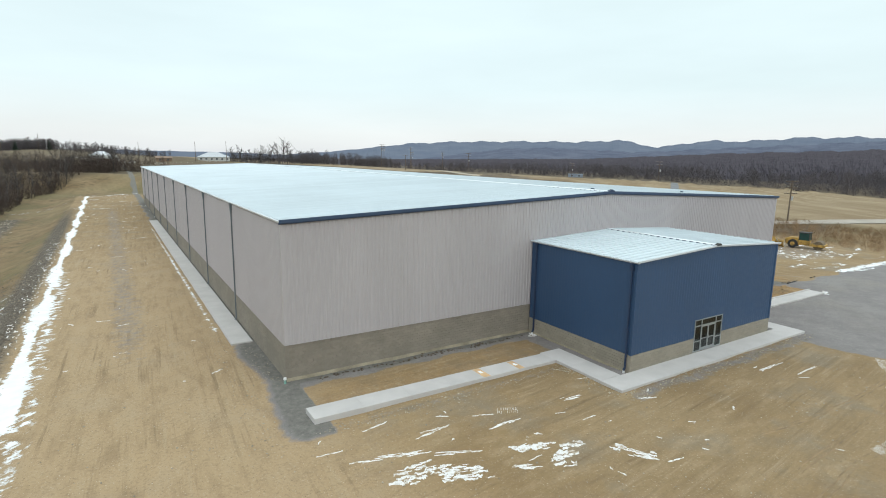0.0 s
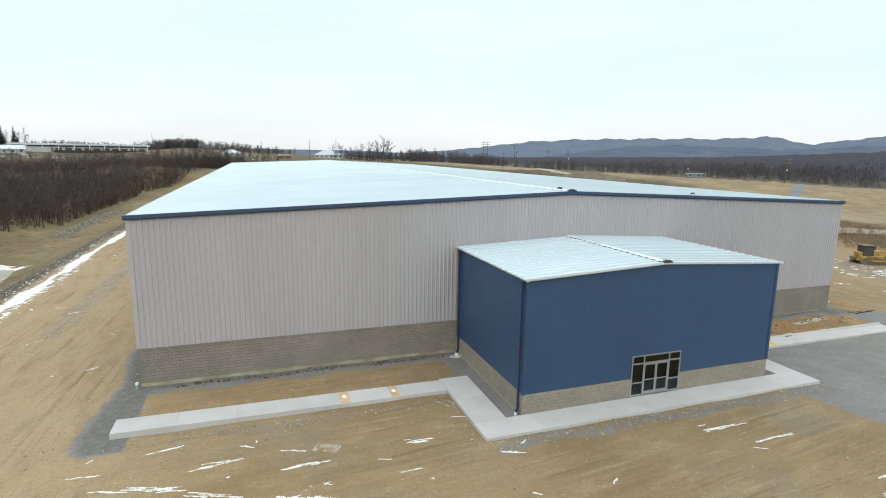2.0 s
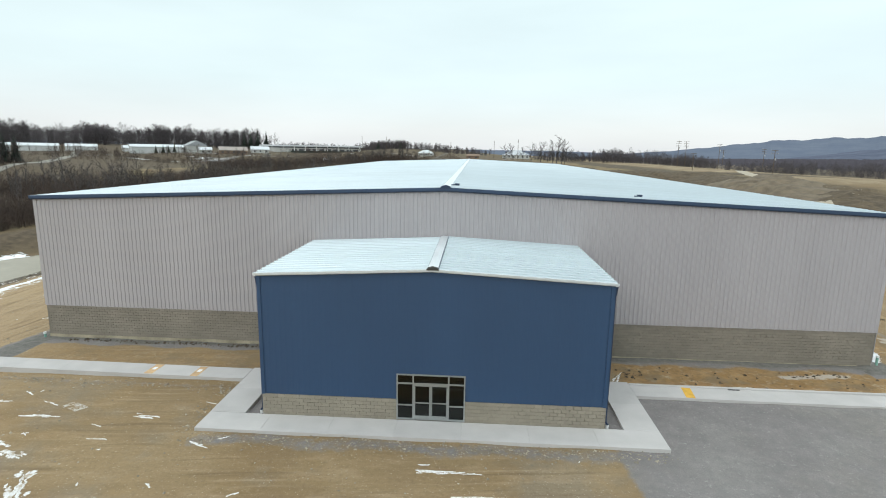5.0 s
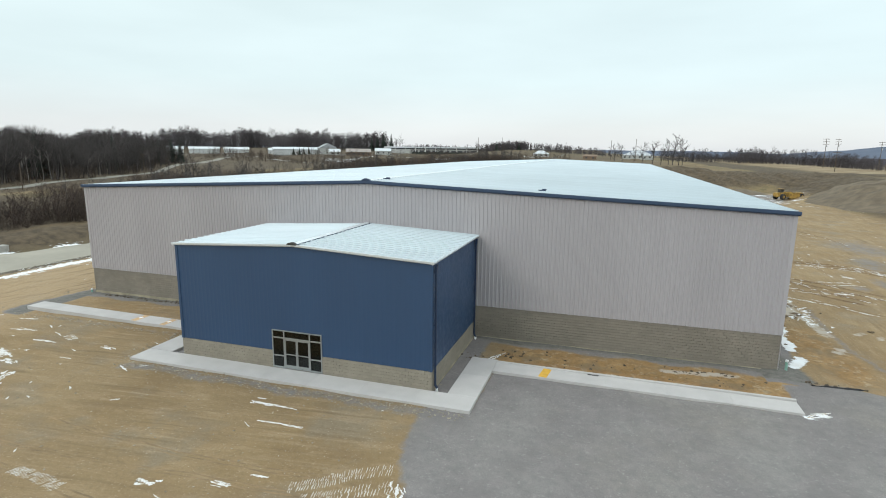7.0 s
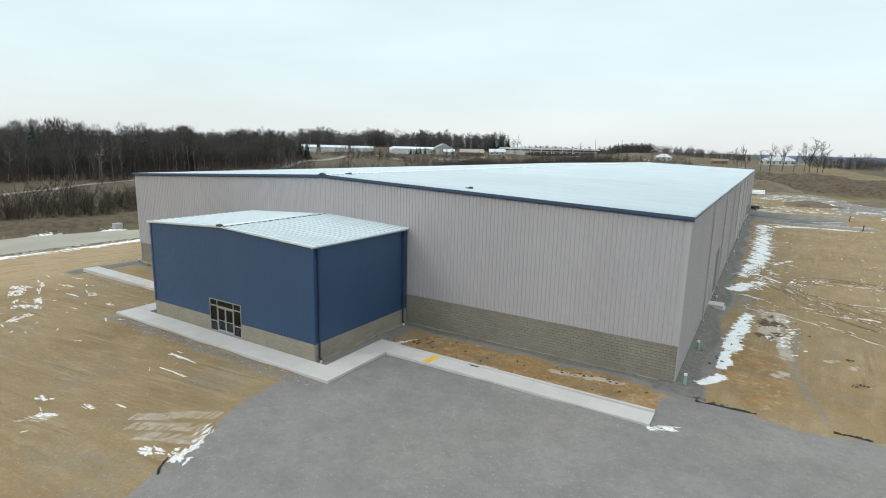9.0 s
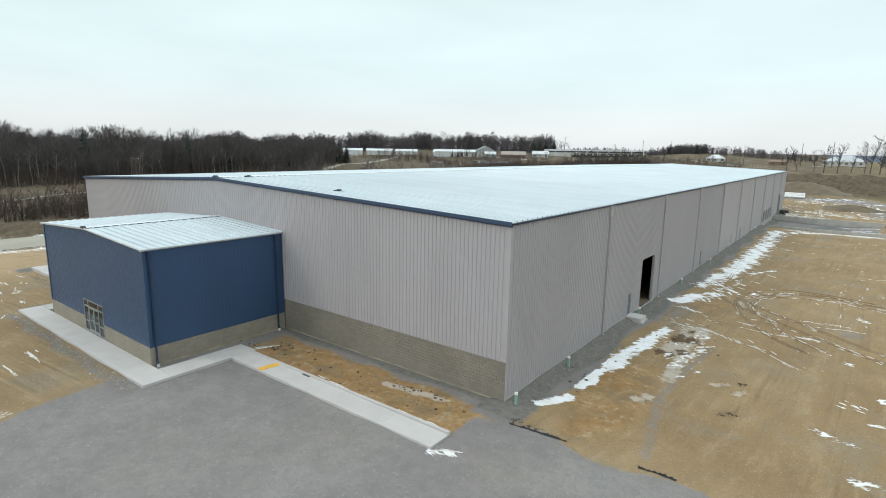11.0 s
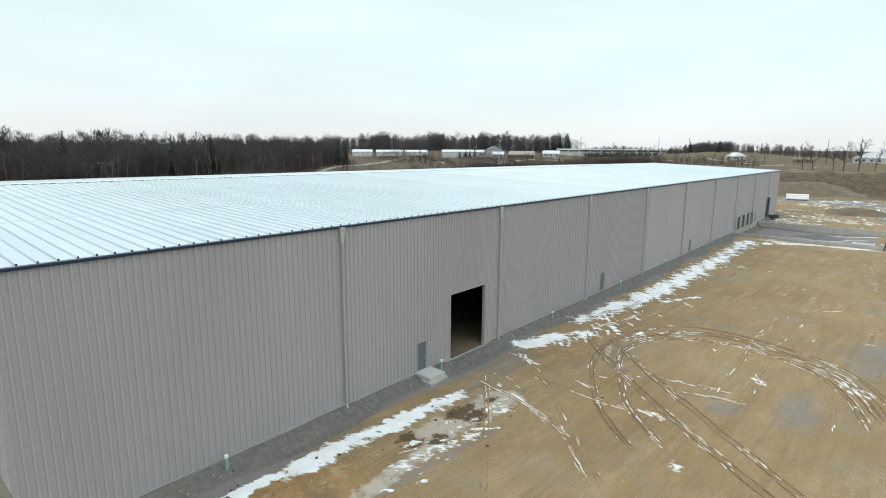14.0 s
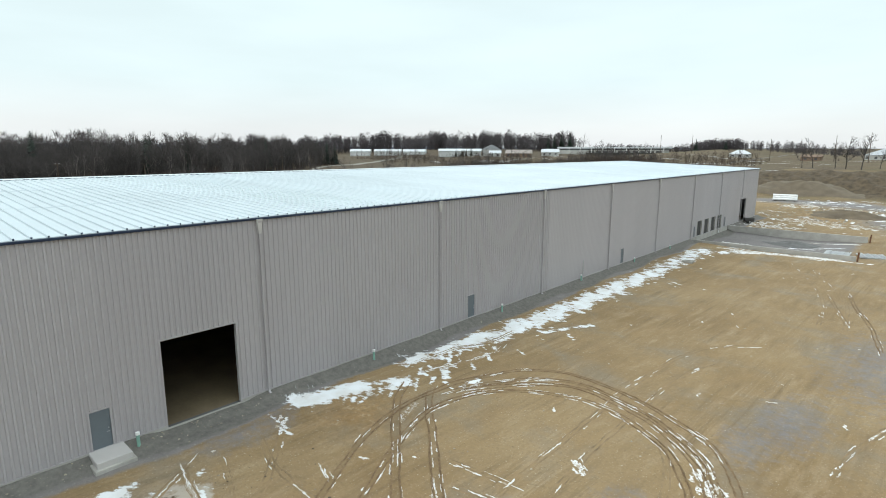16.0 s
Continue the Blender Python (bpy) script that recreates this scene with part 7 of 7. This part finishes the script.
bulldozer(101.3, 50.0, -22)
compactor(106.0, 45.2, -78)
scraper(112.5, 195.0, 216)

# white wrapped bundle on skids behind the warehouse
wb = thing("pipe_stack", "stack of white plastic pipes on timber skids", "pipes", pose(68.8, 213.0, ground_at(68.8, 213.0), 0, 0, 8))
for k in range(3):
    part("skid", boxes((-2.3 + 2.2 * k, -2.1 + 2.2 * k, -1.1, 1.1, 0, 0.18)), POLE, wb)
for row in range(3):
    for i in range(4 - row):
        y2 = -0.9 + 0.6 * i + 0.3 * row
        part("pipe", tube(bmesh.new(), (-2.75, y2, 0.48 + 0.48 * row), (2.75, y2, 0.48 + 0.48 * row), 0.28, n=14), WHITE, wb)
# a small dark compressor beside the far overhead opening
cp = thing("air_compressor", "small dark wheeled compressor by the far opening", "compressor", pose(69.8, 171.5, ground_at(69.8, 171.5), 0, 0, 30))
part("body", bev(boxes((-0.9, 0.9, -0.5, 0.5, 0.35, 1.1)), 0.06), DARK, cp)
for s in (-1, 1):
    wheel(cp, 0.0, s * 0.6, 0.32, 0.16, GALV)
part("tow_bar", boxes((0.9, 2.0, -0.05, 0.05, 0.35, 0.45)), DARK, cp)


# torn dark fabric showing along the edge of the crushed stone
def fabric_strip(pts, seed):
    r = random.Random(seed)
    run = []
    for (a, b), (c, d) in zip(pts, pts[1:]):
        run += [(a + (c - a) * i / 8, b + (d - b) * i / 8) for i in range(8)]
    bm = bmesh.new()
    rows = []
    for x, y in run:
        w, lift = r.uniform(0.02, 0.10), r.uniform(0.01, 0.09)
        g = mesh_z(x, y)
        rows.append([bm.verts.new((x + r.gauss(0, 0.03), y - w, g + 0.01)), bm.verts.new((x, y + r.gauss(0, 0.03), g + 0.03 + lift)), bm.verts.new((x, y + w, g + 0.01)), bm.verts.new((x, y, g - 0.05))])
    for p0, p1 in zip(rows, rows[1:]):
        for i in range(4):
            bm.faces.new((p0[i], p0[(i + 1) % 4], p1[(i + 1) % 4], p1[i]))
    bm.faces.new(rows[0][::-1])
    bm.faces.new(rows[-1])
    return tagged(part("fabric_strip", fix(bm), RUBBER), "torn black ground fabric at the edge of the stone", "fabric")


fabric_strip([(69.8, 31.05), (71.4, 31.2), (73.2, 31.45)], 1)
fabric_strip([(76.6, 31.5), (77.6, 31.62), (78.4, 31.6)], 2)
fabric_strip([(49.7, 10.5), (50.2, 9.8), (50.6, 9.5)], 3)


# ---- thin snow, wheel tracks and tread prints lying on the ground ----
def heights(x, y):
    """The ground's own sheet under many places."""
    i, j = np.clip(np.searchsorted(gy, y) - 1, 0, nys - 2), np.clip(np.searchsorted(gx, x) - 1, 0, nxs - 2)
    u, v = (x - gx[j]) / (gx[j + 1] - gx[j]), (y - gy[i]) / (gy[i + 1] - gy[i])
    return (GZ[i, j] * (1 - u) + GZ[i, j + 1] * u) * (1 - v) + (GZ[i + 1, j] * (1 - u) + GZ[i + 1, j + 1] * u) * v


def sheet(name, label, cat, V, F, material):
    me = bpy.data.meshes.new(name)
    me.vertices.add(len(V))
    me.vertices.foreach_set("co", V.astype(np.float32).ravel())
    me.loops.add(F.size)
    me.loops.foreach_set("vertex_index", F.astype(np.int32).ravel())
    me.polygons.add(len(F))
    me.polygons.foreach_set("loop_start", np.arange(0, F.size, 4, dtype=np.int32))
    me.update(calc_edges=True)
    me.materials.append(material)
    return tagged(new(name, me), label, cat, kind="stuff")


def thin_snow(name, a, b, share):
    """Old snow through which the dirt shows in patches."""
    global nt
    m, nt, q = shader(name)
    f = ranged(nt, world_noise(nt, 3.2, 5, 0.7), 0.62 - share, 0.72 - share, 0, 1)
    f2 = ranged(nt, world_noise(nt, 17.0, 4, 0.7), 0.48, 0.68, 0, 0.6)
    col = mixed(nt, f2, mixed(nt, f, a, b), b)
    nt.links.new(col, q.inputs["Base Color"])
    q.inputs["Roughness"].default_value = 0.85
    return m


THIN_SNOW = thin_snow("thin_snow", (0.70, 0.70, 0.70), (0.38, 0.315, 0.23), 0.13)
DIRTY_SNOW = thin_snow("dirty_snow", (0.68, 0.675, 0.67), (0.37, 0.305, 0.22), 0.10)
TREAD_SNOW = thin_snow("tread_snow", (0.56, 0.54, 0.50), (0.34, 0.27, 0.19), 0.12)


def snow_flakes(name, label, rows, seed, material, lift=0.022):
    """Ragged thin strips of snow: rows of x, y, run in x and y, half width."""
    rs2 = np.random.default_rng(seed)
    r = np.array(rows, float)
    n, k = len(r), 7
    ln = np.hypot(r[:, 2], r[:, 3]) + 1e-6
    d = r[:, 2:4] / ln[:, None]
    side = np.stack([-d[:, 1], d[:, 0]], -1)
    t = np.linspace(0, 1, k)[None]
    body = np.sin(np.pi * (0.06 + 0.88 * t)) ** 0.3
    wl = r[:, 4:5] * body * rs2.uniform(0.25, 1.35, (n, k))
    wr2 = r[:, 4:5] * body * rs2.uniform(0.25, 1.35, (n, k))
    bend = r[:, 4:5] * rs2.normal(0, 0.2, (n, 1)) * np.sin(np.pi * t) + r[:, 4:5] * rs2.normal(0, 0.25, (n, k))
    cx = r[:, 0:1] + r[:, 2:3] * (t - 0.5)
    cy = r[:, 1:2] + r[:, 3:4] * (t - 0.5)
    out = []
    for off, up in ((-wl, -0.012), (0 * wl, lift), (wr2, -0.012)):
        o = off + bend
        x, y = cx + side[:, 0:1] * o, cy + side[:, 1:2] * o
        out.append(np.stack([x, y, heights(x, y) + up + 0.004], -1))
    V = np.stack(out, 2).reshape(-1, 3)
    base = (np.arange(n)[:, None, None] * k + np.arange(k - 1)[None, :, None]) * 3 + np.arange(2)[None, None, :]
    F = np.stack([base, base + 3, base + 4, base + 1], -1).reshape(-1, 4)
    return sheet(name, label, "snow", V, F[:, ::-1], material)


def scratches(a, b, c, d, spread, n, w, seed):
    """Strips that follow one line, as a blade or a wheel leaves them."""
    rs2 = np.random.default_rng(seed)
    ln = math.hypot(c - a, d - b)
    ux, uy = (c - a) / ln, (d - b) / ln
    for k in range(n):
        t, o = rs2.uniform(0.08, 0.92), rs2.normal(0, spread)
        clump = spread > 0.13
        l = min(ln, (rs2.uniform(0.2, 0.7) if clump else rs2.uniform(0.3, 1.3)) * max(1, w / 0.1))
        q = rs2.normal(0, 0.12 if clump else 0.04)
        FLAKES.append((a + (c - a) * t - uy * o, b + (d - b) * t + ux * o, l * (ux - q * uy), l * (uy + q * ux), w * rs2.uniform(0.3, 1.2) * (1.5 if clump else 1.0)))


FRONT = ((9.3, 24.3, 11.3, 24.7, 0.03, 5, 0.05), (8.0, 22.1, 12.1, 20.9, 0.08, 16, 0.08), (12.2, 20.4, 14.3, 19.6, 0.06, 9, 0.07), (15.5, 19.1, 19.6, 17.3, 0.16, 38, 0.10), (16.8, 17.2, 18.8, 17.0, 0.22, 26, 0.10),
         (14.9, 17.6, 16.0, 17.1, 0.10, 6, 0.10), (16.8, 16.7, 17.8, 16.3, 0.16, 7, 0.10), (9.2, 19.5, 10.8, 19.0, 0.16, 9, 0.11), (12.3, 22.5, 14.4, 22.6, 0.10, 9, 0.06), (16.4, 21.2, 18.0, 21.2, 0.06, 7, 0.07), (21.7, 21.8, 23.4, 21.6, 0.10, 7, 0.06),
         (9.5, 19.9, 11.7, 19.3, 0.33, 30, 0.09), (11.4, 18.75, 13.8, 18.05, 0.36, 38, 0.09), (20.7, 16.5, 21.6, 14.6, 0.18, 22, 0.11), (37.9, 17.9, 40.7, 18.0, 0.07, 12, 0.07), (39.8, 16.2, 42.9, 16.3, 0.05, 12, 0.06))
EAST = ((48.8, 13.4, 49.7, 11.9, 0.22, 14, 0.09), (49.5, 11.8, 50.2, 10.4, 0.24, 20, 0.11), (48.0, 10.4, 49.8, 10.6, 0.25, 12, 0.09), (40.2, 9.0, 41.2, 9.2, 0.20, 9, 0.09), (38.0, 10.0, 39.2, 10.2, 0.16, 8, 0.08), (41.0, 11.0, 41.9, 11.0, 0.10, 5, 0.09),
        (42.6, 12.0, 43.1, 12.1, 0.08, 3, 0.07), (37.6, 6.2, 41.2, 5.5, 0.25, 16, 0.12), (26.6, 19.4, 27.4, 19.1, 0.08, 4, 0.07), (57.0, 28.4, 60.0, 28.35, 0.06, 8, 0.05), (64.5, 28.3, 67.2, 28.2, 0.08, 9, 0.06), (49.6, 28.6, 50.2, 29.8, 0.08, 6, 0.07), (68.2, 26.3, 69.2, 26.7, 0.12, 7, 0.12),
        (28.6, 31.6, 28.9, 32.4, 0.14, 9, 0.10), (80.9, 60.3, 82.6, 59.6, 0.30, 16, 0.09), (85.0, 70.2, 86.0, 69.4, 0.22, 12, 0.09), (89.6, 73.6, 91.6, 71.2, 0.35, 26, 0.11), (76.4, 61.4, 77.4, 61.0, 0.10, 5, 0.07), (71.0, 62.6, 72.6, 61.4, 0.16, 12, 0.10), (84.0, 47.6, 85.6, 46.6, 0.3, 8, 0.10))
FAR = ((-17.9, 48.0, -17.9, 90.0, 0.5, 70, 0.40), (-24.5, 92.5, -18.0, 89.0, 0.5, 26, 0.45), (-8.4, 18.0, -8.4, 115.0, 0.6, 260, 0.07), (71.0, 148.0, 76.0, 147.2, 0.6, 24, 0.30), (82.0, 158.6, 89.5, 158.8, 0.3, 18, 0.25), (72.0, 137.2, 90.0, 138.9, 0.35, 60, 0.30),
       (69.5, 176.0, 77.0, 168.0, 2.6, 120, 0.22), (72.0, 188.0, 90.0, 178.0, 2.5, 130, 0.20), (69.0, 206.0, 92.0, 204.0, 2.0, 50, 0.28), (88.0, 190.0, 112.0, 182.0, 3.0, 80, 0.22), (88.0, 44.0, 108.0, 40.0, 2.5, 60, 0.16), (94.0, 52.0, 108.0, 49.0, 1.5, 30, 0.14))
for i, row in enumerate(FRONT + EAST + FAR):
    scratches(*row, 100 + i)

# lugs of tyre treads printed in a skin of snow
LUGS = []


def tread_print(pts, half, seed, gap=0.12):
    rs2 = np.random.default_rng(seed)
    q = smooth_run(pts)
    for (a, b), (c, e) in zip(q, q[1:]):
        ln = math.hypot(c - a, e - b)
        ux, uy = (c - a) / ln, (e - b) / ln
        for k in range(max(1, round(ln / gap))):
            t = (k + 0.5) / max(1, round(ln / gap))
            for s2 in (-1, 1):
                if rs2.random() < 0.15:
                    continue
                o = s2 * half * 0.5 + rs2.normal(0, 0.02)
                dx, dy = -uy + 0.35 * ux, ux + 0.35 * uy
                l = half * rs2.uniform(0.7, 1.15)
                LUGS.append((a + (c - a) * t - uy * o + 0.2 * ux * o, b + (e - b) * t + ux * o + 0.2 * uy * o, dx * l, dy * l, 0.034 * rs2.uniform(0.6, 1.4)))


tread_print([(44.5, 11.7), (45.7, 12.5), (46.9, 13.5), (48.3, 14.3)], 0.40, 1)
tread_print([(45.4, 11.1), (46.6, 11.8), (47.8, 12.6), (48.9, 13.2)], 0.42, 2)
tread_print([(46.6, 10.7), (47.8, 11.4), (48.8, 11.9), (49.5, 12.2)], 0.42, 3)
tread_print([(32.0, 9.0), (33.6, 8.9), (35.3, 8.6)], 0.30, 4)
tread_print([(40.0, 8.4), (41.3, 9.2)], 0.34, 5)
tread_print([(17.7, 22.6), (18.9, 22.1)], 0.34, 6)
tread_print([(76.0, 66.9), (75.2, 69.0)], 0.22, 7)

# grooves and berms of the wheel tracks, with broken snow along them
RUT_SOIL, nt, p = shader("churned_soil")
rn = world_noise(nt, 1.7, 5, 0.7)
c = mixed(nt, ranged(nt, rn, 0.38, 0.62, 0, 1), (0.150, 0.094, 0.048), (0.245, 0.162, 0.085))
c = mixed(nt, ranged(nt, world_noise(nt, 9.0, 4, 0.7), 0.45, 0.7, 0, 0.7), c, (0.080, 0.052, 0.028))
nt.links.new(c, p.inputs["Base Color"])
p.inputs["Roughness"].default_value = 0.95
bumped(nt, p, world_noise(nt, 14.0, 3, 0.7), 0.8, 0.05)
FAINT_SOIL = surface("pressed_soil", (0.215, 0.148, 0.080), 0.95, var=0.25, scale=1.2, fine=9, bump=0.6, dist=0.03)
rs3 = np.random.default_rng(77)


def lay_tracks(name, label, runs, material):
    rv, rf, rk = [], [], 0
    for q, flake, dark, twin in runs:
        seg = np.hypot(*np.diff(q, axis=0).T)
        run_q = np.concatenate([[0], np.cumsum(seg)])
        m2 = max(8, int(run_q[-1] / 0.22))
        st = np.linspace(0, run_q[-1], m2)
        px, py = np.interp(st, run_q, q[:, 0]), np.interp(st, run_q, q[:, 1])
        dx, dy = np.gradient(px), np.gradient(py)
        dl = np.hypot(dx, dy) + 1e-9
        nx, ny = -dy / dl, dx / dl
        for o in (-twin / 2, twin / 2):
            wob = o + np.convolve(rs3.normal(0, 0.06, m2), np.ones(5) / 5, "same")
            amp = np.clip(0.8 + 0.3 * np.sin(st * 0.4 + rs3.uniform(0, 6)) + rs3.normal(0, 0.18, m2), 0.35, 1.4) * (1 if dark > 0.6 else 0.5)
            amp *= ss(0, 1.5, st) * ss(st[-1], st[-1] - 1.5, st)
            wide = 0.5 + 0.35 * rs3.random(m2)
            row = []
            for u, hgt in ((-0.115, -0.03), (-0.065, 0.045), (-0.015, 0.010), (0.035, 0.032), (0.09, -0.03)):
                x, y = px + nx * (wob + u * wide), py + ny * (wob + u * wide)
                row.append(np.stack([x, y, heights(x, y) + np.where(hgt > 0, hgt * amp, hgt) - 0.008 + 0.012 * amp * (hgt > 0)], -1))
            rv.append(np.stack(row, 1).reshape(-1, 3))
            b0 = rk + np.arange(m2 - 1)[:, None] * 5 + np.arange(4)[None]
            rf.append(np.stack([b0, b0 + 5, b0 + 6, b0 + 1], -1).reshape(-1, 4)[:, ::-1])
            rk += 5 * m2
        for k in range(int(flake * run_q[-1] * 3.4)):
            i = rs3.integers(1, m2 - 1)
            if math.sin(st[i] * 0.5 + 7 * flake) > -0.5 or rs3.random() < 0.3:
                o = rs3.choice((-twin / 2 - 0.09, -twin / 2 + 0.08, twin / 2 + 0.07, twin / 2 - 0.10)) + rs3.normal(0, 0.02)
                l = rs3.uniform(0.2, 1.0)
                FLAKES.append((px[i] + nx[i] * o, py[i] + ny[i] * o, dx[i] / dl[i] * l, dy[i] / dl[i] * l, rs3.uniform(0.025, 0.072)))
    sheet(name, label, "tracks", np.concatenate(rv), np.concatenate(rf), material)


lay_tracks("wheel_tracks", "churned brown soil along the wheel tracks", [r for r in RUTS if r[2] > 0.55], RUT_SOIL)
lay_tracks("faint_tracks", "faint pressed wheel tracks in the dirt", [r for r in RUTS if r[2] <= 0.55], FAINT_SOIL)
snow_flakes("snow_remnants", "thin broken strips of old snow on the dirt", [f for f in FLAKES if f[0] > 52 or f[0] < 6], 21, THIN_SNOW)
snow_flakes("front_snow", "thin dirty scraps of melting snow before the warehouse", [f for f in FLAKES if 6 <= f[0] <= 52], 23, DIRTY_SNOW)
snow_flakes("tread_prints", "tyre tread prints packed in thin snow", LUGS, 22, TREAD_SNOW, 0.012)
